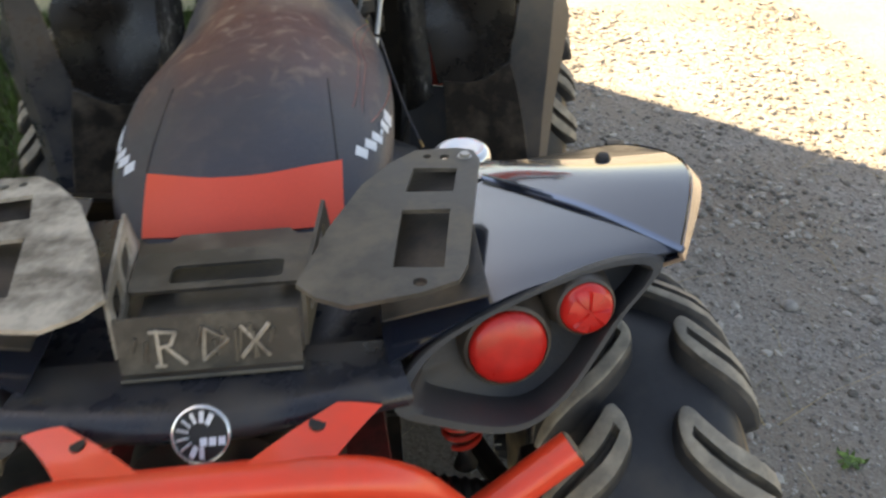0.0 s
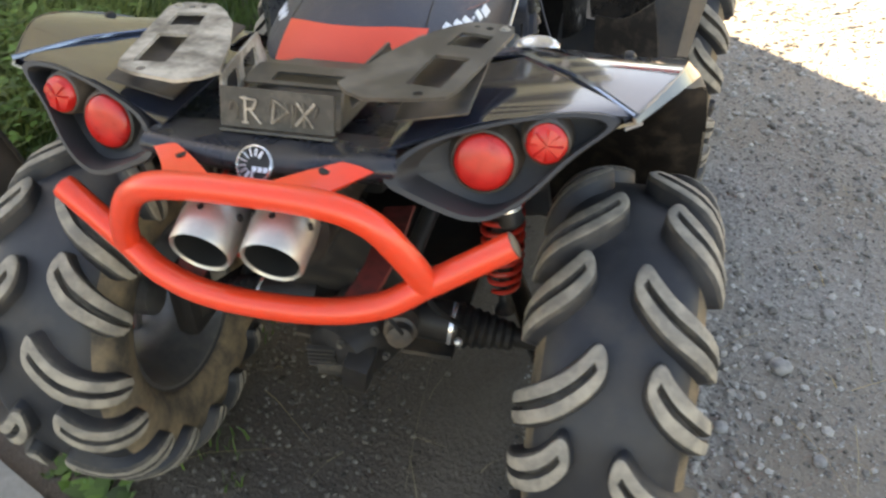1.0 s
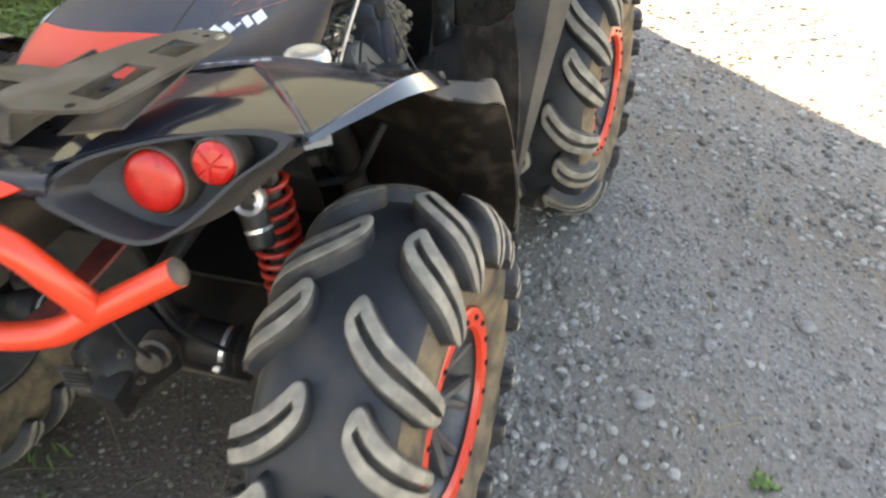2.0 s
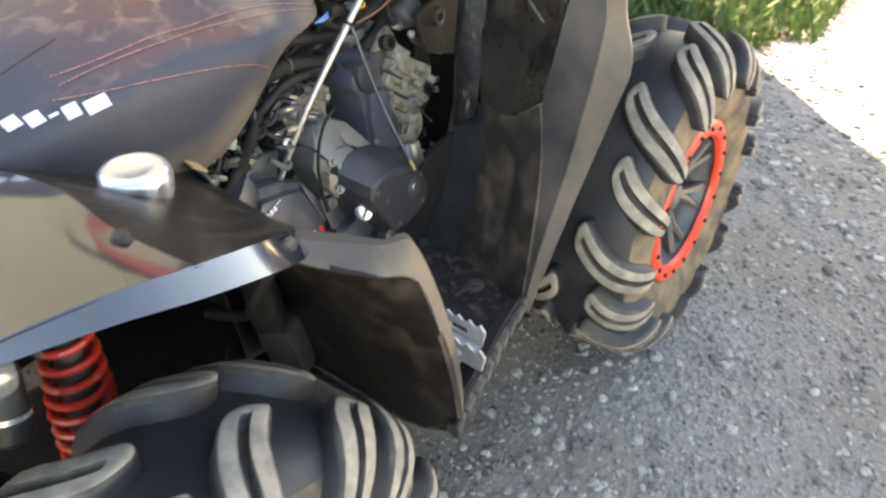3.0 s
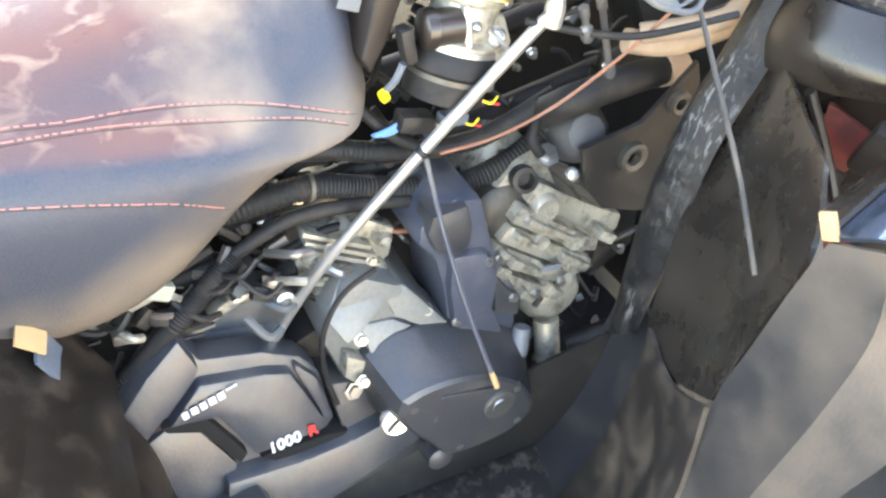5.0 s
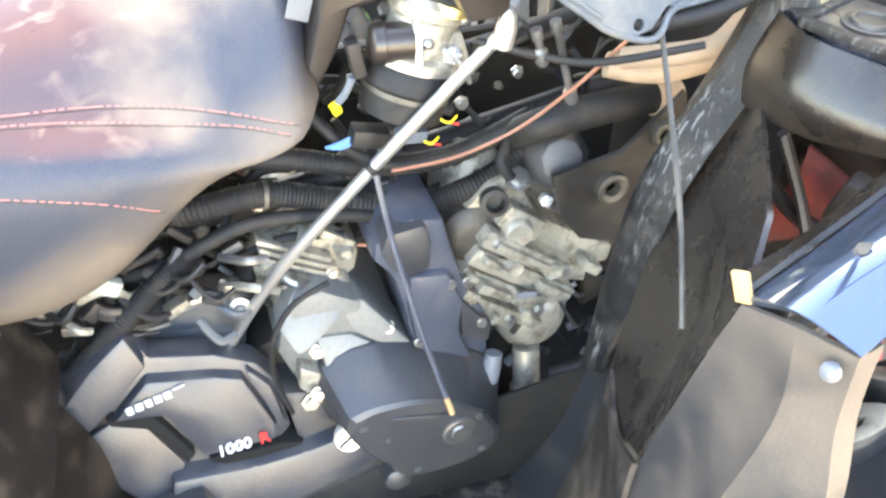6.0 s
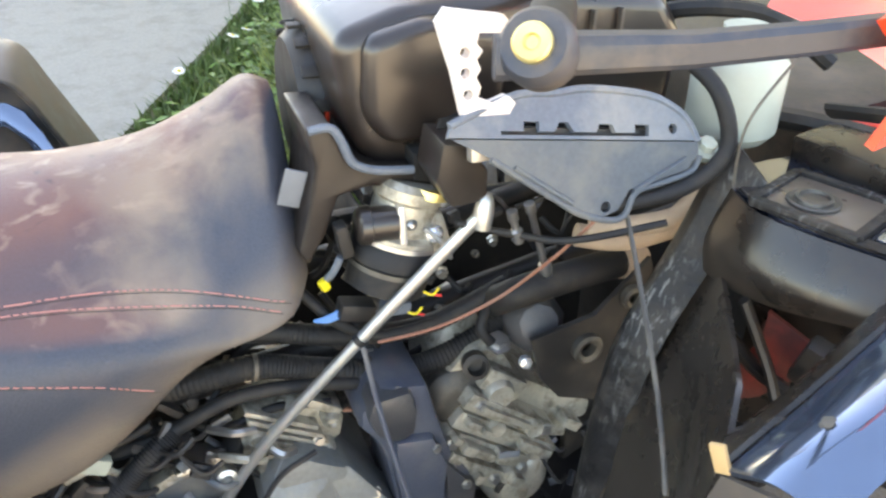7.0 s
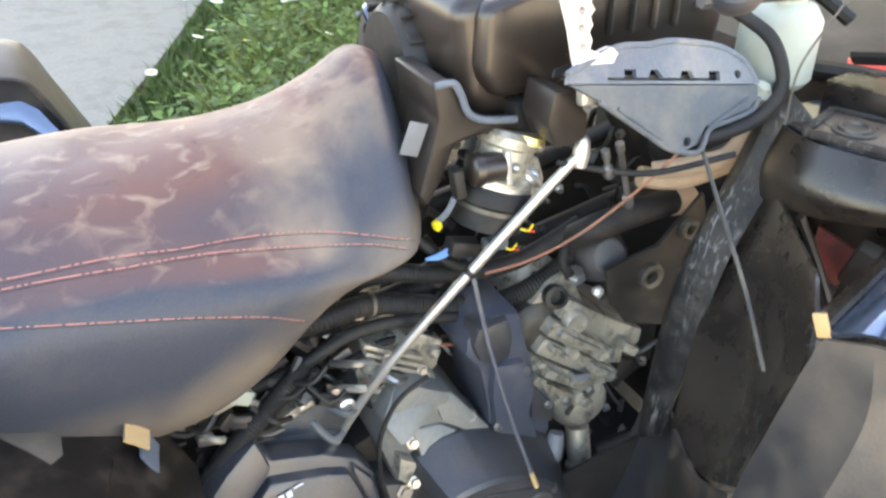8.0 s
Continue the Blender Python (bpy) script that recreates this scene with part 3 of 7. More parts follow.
def rim_mesh(flip):
    bm = bmesh.new()
    f = flip
    prof = [(-0.095, 0.178), (-0.095, 0.186), (-0.08, 0.176), (-0.03, 0.150), (0.05, 0.152), (0.092, 0.172), (0.100, 0.176), (0.100, 0.168), (0.06, 0.142), (-0.02, 0.138), (-0.08, 0.168)]
    n = 40
    rings = [[Vector((x * f, r * math.cos(2 * math.pi * i / n), r * math.sin(2 * math.pi * i / n))) for x, r in prof] for i in range(n)]
    skin(bm, rings, loop=True)
    add_lathe(bm, (0.0, 0, 0), (f, 0, 0), [(-0.03, 0.04), (0.05, 0.045), (0.058, 0.03), (0.075, 0.028), (0.078, 0.02)], 20)
    return bm


def spoke_mesh(f):
    bm = bmesh.new()
    for d in (-0.17, 0.17):
        sweep(bm, [Vector((.050 * f, .030 + .002 * abs(d), 0)), Vector((.064 * f, .095 * math.cos(d * .5), .095 * math.sin(d * .5))), Vector((.082 * f, .155 * math.cos(d), .155 * math.sin(d)))], .0095, 6)
    return bm


def ring_mesh(flip):
    prof = [(0.098, 0.150), (0.108, 0.154), (0.110, 0.160), (0.110, 0.182), (0.106, 0.187), (0.098, 0.186)]
    n = 56
    bm = bmesh.new()
    skin(bm, [[Vector((x * flip, r * math.cos(2 * math.pi * i / n), r * math.sin(2 * math.pi * i / n))) for x, r in prof] for i in range(n)], loop=True)
    return bm


quad = thing("quad_bike", "black and orange quad bike, side panels removed, on mud tyres", "quad bike")

WHEEL_MESH = {}
for f in (1, -1):
    bolt = lathe((0.108 * f, 0, 0), (f, 0, 0), [(0, 0.0065), (0.002, 0.0065), (0.0025, 0.0048), (0.007, 0.0045)], 8)
    WHEEL_MESH[f] = (finish(rim_mesh(f), "wheel", M_RIM), finish(tyre_mesh(f), "tyre", [M_RUBBER, M_LUG, M_SUNNY_SIDEWALL, M_LUG_SIDE], 50), finish(ring_mesh(f), "beadlock_ring", M_ORANGE), finish(bolt, "ring_bolt", M_DARK), finish(spoke_mesh(f), "spoke", M_RIM))
for f, x, y, turn, spin in ((1, 0.490, -0.305, 0, 0), (-1, -0.490, -0.305, 0, SPIN_L), (1, 0.538, 1.012, -3.5, SPIN_F), (-1, -0.538, 1.012, -4.7, 7)):
    rim, tyre, ring, bolt, spoke = WHEEL_MESH[f]
    w = part("wheel", rim, None, quad, "black spoked wheel with an orange beadlock ring")
    w.matrix_basis = pose(x, y, 0.372, 0, 0, turn) @ pose(0, 0, 0, spin, 0, 0)
    for k in range(7):
        part("spoke", spoke, None, w, "grey forked spoke").matrix_basis = pose(0, 0, 0, 360 * k / 7 + 20, 0, 0)
    part("tyre", tyre, None, w, "worn mud tyre with dusty hairpin lugs")
    part("beadlock_ring", ring, None, w, "orange beadlock ring")
    for k in range(18):
        b = part("ring_bolt", bolt, None, w)
        a = 2 * math.pi * (k + 0.5) / 18
        b.matrix_basis = pose(0, 0.170 * math.cos(a), 0.170 * math.sin(a))

# ---- rear bumper ----
low_hoop = [(-.340, -.572, .826), (-.231, -.604, .766), (-.165, -.625, .732), (-.07, -.645, .722), (.07, -.645, .722), (.165, -.625, .732), (.231, -.604, .766), (.340, -.572, .826)]
bumper = part("rear_bumper", bar(low_hoop, 0.0195, 16, 7), M_ORANGE, quad, "orange painted tubular rear bumper")
part("upper_tube", bar([(-.228, -.606, .766), (-.207, -.626, .822), (-.165, -.641, .882), (-.09, -.650, .909), (.09, -.650, .909), (.165, -.641, .882), (.207, -.626, .822), (.228, -.606, .766)], 0.0195, 16, 7), M_ORANGE, bumper)
for s in (1, -1):
    part("end_cap", lathe((.338 * s, -.5728, .825), (.117 * s, .032, .066), [(0, 0.0185), (0.004, 0.0185), (0.006, 0.014)], 20), M_RACK, bumper, "bare metal end cap")
    grid = [mirror(r, s) for r in ([(.040, -.648, .930), (.075, -.648, .928), (.110, -.646, .920)], [(.078, -.616, .932), (.105, -.615, .928), (.132, -.613, .918)], [(.118, -.588, .934), (.136, -.586, .930), (.158, -.584, .922)])]
    br = part("mounting_bracket", sheet(grid, .005, 3), M_ORANGE, bumper)
    # no hole is cut: a dark disc paints its shade
    part("bracket_hole_shade", lathe((.100 * s, -.608, .9265), (.25 * s, -.05, 1), [(0, .0075), (.005, .0075)], 14), M_DARK, br, "dark disc for the shade in a bolt hole")
    part("brace", sheet([[(.150 * s, -.628, .735), (.105 * s, -.632, .728)], [(.160 * s, -.54, .745), (.115 * s, -.54, .735)], [(.150 * s, -.40, .75), (.10 * s, -.40, .74)]], .005, 3), M_DULLRED, bumper, "dull red brace plate")

# ---- exhaust ----
for x, turn in ((-.060, -3), (.042, 3)):
    d = Vector((math.sin(radians(turn)) * 0.3, -1, -0.34)).normalized()
    base = Vector((x, -.678, .826)) - d * 0.082
    tip = part("exhaust_tip", lathe(base, d, [(.004, .042), (.008, .0435), (.035, .0455), (.078, .0435), (.083, .041), (.080, .038), (.05, .035), (.045, .036), (.012, .035)], 36), M_STEEL, quad, "brushed steel exhaust tip, dark inside")
    part("inner_pipe", lathe(base + d * 0.016, d, [(0, .0365), (.006, .0365)], 24), M_DARK, tip)
    part("sooty_liner", lathe(base, d, [(.020, .0345), (.079, .0368), (.0795, .0360), (.022, .0338)], 32, cap=False), M_SOOT_SHADE, tip, "soot-black lining")
    top = (Vector((0, 0, 1)) - d * d.z).normalized()
    # black discs painted for the shade in the tip's slots
    part("tip_slot", lathe(base + d * .030 + top * .0445 - top * .004, top, [(0, .0045), (.0058, .0045), (.0062, .003)], 14), M_SOOT_SHADE, tip, "black disc for the shade in a slot")
    part("tip_slot", lathe(base + d * .040 + top * .0445 - top * .004, top, [(0, .0045), (.0058, .0045), (.0062, .003)], 14), M_SOOT_SHADE, tip, "black disc for the shade in a slot")
    for k in range(3):
        a = k * 2.1 + 0.6
        u = d.orthogonal().normalized()
        w = d.cross(u)
        out = u * math.cos(a) + w * math.sin(a)
        part("rivet", lathe(base + d * 0.03 + out * 0.0448, out, [(-.003, .006), (.001, .006), (.003, .003)], 10), M_DARK, tip)
part("silencer", lathe((-.005, -.590, .815), (0, 1, .03), [(0, .07), (.01, .088), (.25, .09), (.27, .08)], 28), M_DARK, quad, "dark silencer can")

# ---- tail lamps and tail panel ----
def tail_side(s):
    rim = [(.168, -.573, .908), (.205, -.574, .880), (.283, -.564, .850), (.340, -.540, .868), (.400, -.492, .918), (.452, -.452, .955), (.40, -.456, .966), (.30, -.492, .960), (.205, -.532, .938)]
    rim = [Vector(q) for q in mirror(rim, s)]
    loop_pts = smooth_curve(rim, 5, True)
    c = sum(loop_pts, Vector()) / len(loop_pts)
    d = Vector((.15 * s, 1, -.35)).normalized()

    def ring(k, depth):
        return [c + (q - c) * k + d * depth for q in loop_pts]

    bm = skin(bmesh.new(), [ring(0.93, .09), ring(1.0, .02), ring(1.02, .004), ring(1.0, -.004), ring(.92, -.004), ring(.89, .004), ring(.84, .046), ring(.5, .052), ring(.1, .052)])
    h = part("tail_lamp_housing", bm, M_HOUSING, quad, "dark grey tail lamp housing", 50)
    for x, y, z, r in ((.285, -.512, .907, .040), (.366, -.496, .936, .0275)):
        ax = Vector((.10 * s, -1, .22)).normalized()
        at = Vector((x * s, y, z)) - ax * 0.012
        part("lamp_bezel", lathe(at - ax * 0.03, ax, [(0, r * 1.35), (.026, r * 1.18), (.034, r * 1.12), (.036, r * 1.03), (.03, r)], 32), M_MATTE, h)
        lens = lathe(at, ax, [(0, r), (.006, r), (.010, r * .95), (.013, r * .8), (.0145, r * .4), (.0148, r * .05)], 48)
        if r < .03:
            for i, v in enumerate(lens.verts):
                v.co += ax * (.0035 if (i % 48) % 12 < 6 and (v.co - at).dot(ax) > .011 else 0)
        part("lens", lens, M_LENS, h, "red plastic lens")
    # panel above the lamps
    grid = [mirror([(.165, -.545, .934), (.30, -.487, .962), (.472, -.440, .961)], s),
            mirror([(.16, -.48, .938), (.28, -.45, .962), (.455, -.420, .966)], s),
            mirror([(.16, -.41, .938), (.27, -.37, .956), (.40, -.357, .963)], s),
            mirror([(.16, -.30, .935), (.24, -.28, .944), (.297, -.250, .948)], s)]
    part("tail_panel", sheet(grid, 0.004, 5), M_GLOSS, quad, "gloss black tail panel", 30)


part("under_rack_deck", box((0, -.36, .905), (.46, .26, .012), (3, 0, 0), .004), M_TAIL, quad, "dusty black deck under the rack")
for s in (1, -1):
    tail_side(s)
    # added sheet that hides bright reflections and darkens the rack's holes
    part("rack_hole_shade", box((.212 * s, -.392, .974), (.105, .235, .004), (4, -12 * s, 0), .002), M_MATTE, quad, "added dusty black sheet that darkens the rack plate's holes")
    part("fender_crease", bar(mirror([(.295, -.248, .950), (.34, -.295, .957), (.40, -.361, .966), (.474, -.446, .964)], s), .0045, 8, 5), M_SKY_GLOSS, quad)
grid = [[(x, -.50, .925 + .0 * x) for x in (-.17, 0, .17)], [(x, -.560 - .02 * (1 - abs(x) / .17), .932) for x in (-.18, 0, .18)],
        [(x, -.578 - .022 * (1 - abs(x) / .18), .915) for x in (-.185, 0, .185)], [(x, -.560 - .02 * (1 - abs(x) / .18), .892) for x in (-.16, 0, .16)], [(x, -.530, .865) for x in (-.13, 0, .13)]]
part("tail_centre_panel", sheet(grid, 0.004, 5), M_TAIL, quad, "gloss black centre panel", 30)
ax = Vector((0, -.80, .60)).normalized()
badge = part("badge", lathe(Vector((0, -.600, .922)), ax, [(-.004, .0255), (.004, .0255), (.0055, .0235), (.004, .0225)], 32), M_CHROME, quad, "round chrome-edged badge with plain white shapes")
part("badge_face", lathe(Vector((0, -.600, .922)), ax, [(.0, .0226), (.0046, .0226)], 32), M_DARK, badge)
bv = Vector((0, .6, .8))
for k in range(9):
    a = radians(60 + 26 * k)
    p = Vector((0, -.600, .922)) + ax * 0.005 + Vector((1, 0, 0)) * math.cos(a) * .0165 + bv * math.sin(a) * .0165
    bm = bmesh.new()
    q = [p + (Vector((1, 0, 0)) * math.cos(a + t) + bv * math.sin(a + t)) * r for r, t in ((-.0055, .2), (.0035, .0), (.0035, .5), (-.0055, .35))]
    sweep(bm, [p - (Vector((1, 0, 0)) * math.cos(a) + bv * math.sin(a)) * .006, p + (Vector((1, 0, 0)) * math.cos(a) + bv * math.sin(a)) * .004], 0.0042, 4, flat=0.3)
    part("badge_tooth", bm, M_WHITE, badge)
for k in range(3):
    part("badge_bar", box(Vector((.002 + .008 * k, -.600, .922)) + ax * .005 - bv * .006, (.006, .001, .008), (-53, 0, 0), 0), M_WHITE, badge)

# ---- rear rack ----
tray = part("rack_tray", box((.004, -.43, .938), (.166, .17, .004), (3, 0, 0), .001), M_RACK, quad, "worn steel rack tray")
fp = plate([(-.083, -.026), (.083, -.026), (.083, .028), (-.083, .028)], [], (.004, -.522, .961), (1, 0, 0), (0, .30, 1), .005)
face = part("name_plate", fp, M_RACK_DARK, tray, "stamped plate with raised scratched characters, unreadable")
up = Vector((0, .287, .958))


def stroke(x0, z0, x1, z1, r=.0026):
    o = Vector((.004, -.5285, .962))
    return sweep(bmesh.new(), [o + Vector((x0, 0, 0)) + up * z0, o + Vector((x1, 0, 0)) + up * z1], r, 5, flat=0.7)


for q in ((-.045, -.018, -.045, .018), (-.052, .016, -.028, .014), (-.028, .014, -.034, .002), (-.045, .0, -.034, .002), (-.038, .0, -.022, -.018), (-.05, -.018, -.04, -.018),
          (-.006, -.016, -.002, .016), (-.002, .016, .018, .003), (.018, .003, -.004, -.014), (.03, .016, .054, -.016), (.028, -.016, .056, .016)):
    part("raised_stroke", stroke(*q), M_RACK_DUSTY, face)
for k in range(14):
    x = random.uniform(-.076, .07)
    part("raised_stroke", stroke(x, random.uniform(-.02, .01), x + random.uniform(-.006, .006), random.uniform(.0, .02), .0022), M_RACK, face)
part("tray_lip", box((.004, -.531, .931), (.166, .02, .004), (-20, 0, 0), .001), M_RACK, tray)
part("tray_back", plate([(-.10, 0), (.10, 0), (.10, .03), (.07, .03), (.06, .045), (-.06, .045), (-.07, .03), (-.10, .03)], [], (.004, -.365, .945), (1, 0, 0), (0, 1, -.1), .005), M_RACK, tray)
part("tray_cross_bar", plate(rounded(-.095, -.05, .095, .012, .008), [rounded(-.055, -.04, .06, -.012, .006)], (.004, -.385, .955), (1, 0, 0), (0, 1, .05), .004), M_RACK, tray)
for s in (1, -1):
    mat = M_RACK if s > 0 else M_RACK_DUSTY
    out = [(.086, -.500), (.104, -.522), (.134, -.538), (.20, -.527), (.236, -.513), (.247, -.49), (.284, -.292), (.279, -.27), (.262, -.262), (.212, -.262), (.185, -.285), (.150, -.33), (.115, -.41)]
    holes = [[(.208, -.302), (.256, -.310), (.247, -.358), (.196, -.352)], [(.190, -.388), (.240, -.392), (.224, -.492), (.176, -.486)],
             circle(.245, -.282, .006, 10), circle(.20, -.512, .007, 10), circle(.225, -.278, .005, 8)]
    out = [(x * s, y) for x, y in out]
    holes = [[(x * s, y) for x, y in h] for h in holes]
    pl = part("rack_plate", plate(out, holes, (0, 0, .996), (1, 0, 0), (0, 1, 0), .005), mat, tray, "worn steel rack side plate" if s > 0 else "dust-caked steel rack side plate")
    side = [(0, 0), (.19, 0), (.17, .055), (.02, .055)]
    part("side_web", plate(side, [rounded(.03, .012, .075, .043, .01), rounded(.095, .012, .15, .043, .01)], (.088 * s, -.515, .94), (0.10 * s, 1, 0), (0, 0, 1), .004), mat, pl)
    for x, y in ((.268, -.283),):
        part("rack_bolt", add_bolt(bmesh.new(), (x * s, y, 1.0), (0, 0, 1), .006, .005), M_BOLT, pl)

def slab_yz(poly, x0, x1, bevel=0.003, tilt=0.0, zc=0.0):
    """A block with an outline in y and z, from x0 to x1; tilt leans it inwards with height."""
    bm = bmesh.new()
    vs = [bm.verts.new((x0 - tilt * (z - zc), y, z)) for y, z in poly]
    f = bm.faces.new(vs)
    made = bmesh.ops.extrude_face_region(bm, geom=[f])
    bmesh.ops.translate(bm, verts=[g for g in made["geom"] if isinstance(g, bmesh.types.BMVert)], vec=(x1 - x0, 0, 0))
    bmesh.ops.recalc_face_normals(bm, faces=bm.faces)
    if bevel:
        bmesh.ops.bevel(bm, geom=list(bm.edges), offset=bevel, segments=2, profile=0.6, affect="EDGES")
    return bm


# ---- rear fenders and mud flaps ----
def fender_side(s):
    grid = [mirror(r, s) for r in (
        [(.19, -.27, .938), (.295, -.248, .949), (.385, -.345, .963), (.474, -.446, .963)],
        [(.19, -.235, .936), (.31, -.222, .946), (.420, -.275, .962), (.527, -.318, .974)],
        [(.19, -.19, .926), (.31, -.19, .939), (.430, -.212, .945), (.536, -.215, .948)],
        [(.17, -.09, .860), (.30, -.09, .874), (.420, -.095, .886), (.512, -.095, .897)],
        [(.155, .0, .812), (.28, .0, .825), (.38, -.01, .832), (.458, -.018, .844)],
        [(.150, .068, .790), (.25, .062, .776), (.34, .045, .776), (.410, .030, .790)])]
    tip = [grid[-1], mirror([(.155, .098, .760), (.25, .095, .745), (.335, .085, .742), (.408, .070, .748)], s), mirror([(.16, .125, .70), (.25, .122, .69), (.33, .118, .69), (.402, .100, .700)], s)]
    part("fender_front_edge", sheet(tip, .004, 4), M_FENDER, quad, "dusty brown-black front edge of the fender", 30)
    f = part("rear_fender", sheet(grid[:3], .004, 5), M_GLOSS, quad, "gloss black rear fender, dusty", 30)
    part("fender_flank", sheet(grid[2:], .004, 5), M_FENDER, f, "dusty brown-black side of the fender", 30)
    part("corner_patch", sheet([mirror([(.182, .066, .806), (.205, .062, .803)], s), mirror([(.186, .086, .790), (.209, .082, .787)], s)], .003, 2), M_TAN, f, "bare tan patch at the fender corner")
    part("corner_flange", sheet([mirror([(.170, .078, .792), (.215, .074, .786)], s), mirror([(.190, .105, .735), (.225, .100, .730)], s)], .003, 2), M_CONSOLE, f, "grey inner corner of the fender")
    part("push_plug", lathe((.449 * s, -.222, .948), (.05 * s, -.1, 1), [(-.004, .010), (.003, .010), (.007, .007), (.008, .003)], 14), M_DARK, f, "black push plug")
    # glossy strip along the outer edge, turned under
    edge = [(q[0] - .002 * s, q[1], q[2] + .001) for q in (r[-1] for r in grid)]
    drop = (.010, .018, .020, .021, .021, .018)
    out = (.004, .014, .022, .027, .027, .020)
    low = [(q[0] + o * s, q[1] - .004, q[2] - d) for q, d, o in zip(edge, drop, out)]
    under = [(q[0] - .030 * s, q[1], q[2] - d - .014) for q, d in zip(edge, drop)]
    part("fender_side_strip", ribbon([list(c) for c in zip(edge, low, under)], .004, 5), M_GLOSS, f, "gloss blue-black edge strip", 30)
    part("fender_bolt", lathe((.516 * s, -.086, .884), (s, -.1, .6), [(0, .0075), (.004, .0075), (.005, .006), (.003, .003)], 14), M_RACK_DARK, f, "dull screw")
    part("paper_label", box((.470 * s, -.421, .943), (.002, .040, .018), (-10, -20 * s, -28 * s), 0), M_STICKER, f, "small white paper label")
    for k in range(3):
        part("label_mark", box((.4712 * s, -.421, .947 - .004 * k), (.002, .030 - .006 * k, .0012), (-10, -20 * s, -28 * s), 0), M_RACK_DARK, f, "row of dark print")
    # the wall of the wheel arch in front of the wheel, its ledge and its thick outer edge
    wall = [mirror(r, s) for r in (
        [(.18, .050, .785), (.31, .020, .802), (.42, -.020, .828), (.512, -.038, .820), (.588, .037, .783)],
        [(.20, .12, .66), (.33, .07, .68), (.44, .035, .700), (.520, .040, .700), (.600, .066, .680)],
        [(.20, .14, .55), (.33, .12, .55), (.44, .095, .55), (.52, .090, .55), (.602, .098, .560)],
        [(.20, .16, .40), (.33, .15, .40), (.44, .14, .40), (.52, .135, .405), (.584, .145, .415)])]
    w = part("mud_flap", sheet(wall, .006, 4), M_FENDER, quad, "matt black mud flap with a dusty grey edge", 30)
    rear = [r[-1] for r in wall]
    fore = mirror([(.568, .062, .812), (.590, .096, .686), (.590, .128, .562), (.572, .170, .415)], s)
    back_in = mirror([(.545, .085, .800), (.560, .118, .680), (.560, .146, .556), (.552, .182, .410)], s)
    ledge = [mirror(r, s) for r in (
        [(.468, -.094, .866), (.466, -.068, .864), (.455, -.050, .858)],
        [(.512, -.040, .822), (.503, -.014, .838), (.490, .006, .834)],
        [(.556, .002, .800), (.546, .028, .824), (.534, .044, .818)],
        [(.588, .037, .783), (.570, .058, .810), (.557, .074, .803)])]
    edge_rows = [list(c) for c in zip(rear, fore, back_in)]
    part("flap_ledge", ribbon(ledge[:-1] + edge_rows[:1] + edge_rows[1:], .005, 6), M_FLAP, w, "dusty grey rounded ledge", 40)


for s in (1, -1):
    fender_side(s)
# a body panel taken off the bike, standing on the ground beyond it
off = thing("body_panel", "glossy black curved body panel taken off, standing on the gravel", "body panel")
shell_rows = []
for x, dz in ((-1.52, -.03), (-1.46, 0), (-1.36, .012), (-1.26, 0), (-1.20, -.02)):
    shell_rows.append([(x, y, max(.0, z + dz * min(1, z * 3))) for y, z in ((-.34, .004), (-.34, .45), (-.31, .66), (-.24, .745), (-.15, .765), (-.07, .762), (.015, .745), (.05, .715), (.085, .640), (.125, .555), (.18, .43), (.23, .25), (.25, .004))])
part("shell", sheet(shell_rows, .005, 4), M_GUARD, off, "", 30)
part("shell_side", slab_yz([(y, z) for _, y, z in shell_rows[-1]], -1.212, -1.206, 0), M_GUARD, off)
part("blue_band", slab_yz([(-.20, .70), (-.02, .690), (.04, .650), (.072, .600), (.10, .540), (.06, .540), (.035, .590), (.0, .622), (-.06, .635), (-.20, .640)], -1.205, -1.190, .003, .5, .64), M_SKY_GLOSS, off, "gloss blue-black band")
part("shell_rim", bar([(-1.20, -.14, .742), (-1.20, .0, .725), (-1.197, .045, .69), (-1.195, .09, .60), (-1.194, .165, .43), (-1.194, .22, .25), (-1.194, .24, .012)], .007, 8), M_MATTE, off)


def scalloped_cap(c):
    rings = []
    for h, r, deep in ((-.012, .036, .006), (.004, .040, .0065), (.016, .0415, .006), (.023, .0415, .001), (.030, .040, 0), (.035, .036, 0), (.037, .029, 0), (.034, .020, 0), (.0335, .002, 0)):
        rings.append([Vector((c[0] + (r - deep * max(0.0, math.cos(4.5 * a)) ** 3 * 1.0) * math.cos(a), c[1] + (r - deep * max(0.0, math.cos(4.5 * a)) ** 3) * math.sin(a), c[2] + h)) for a in [2 * math.pi * k / 72 for k in range(72)]])
    return skin(bmesh.new(), rings)


cap = part("fuel_cap", scalloped_cap((.286, -.084, .866)), M_CHROME, quad, "polished silver fuel cap")
part("filler_neck", lathe((.286, -.084, .846), (0, 0, 1), [(0, .036), (.018, .036), (.020, .030)], 32), M_DARK, cap)
part("fuel_tank", box((.27, -.10, .825), (.20, .22, .06), (-20, 0, 0), .015), M_FLAP, quad, "dusty fuel tank")

# ---- seat ----
SEAT = [(-.305, .100, .925, .900, .880), (-.275, .132, .950, .905, .86), (-.215, .160, .980, .915, .82), (-.12, .182, 1.000, .925, .79), (.02, .193, 1.012, .928, .768), (.12, .194, 1.014, .922, .762),
        (.20, .191, 1.016, .915, .790), (.28, .184, 1.030, .91, .853), (.34, .177, 1.056, .905, .888), (.384, .166, 1.082, .915, .908), (.408, .126, 1.076, .93, .925)]


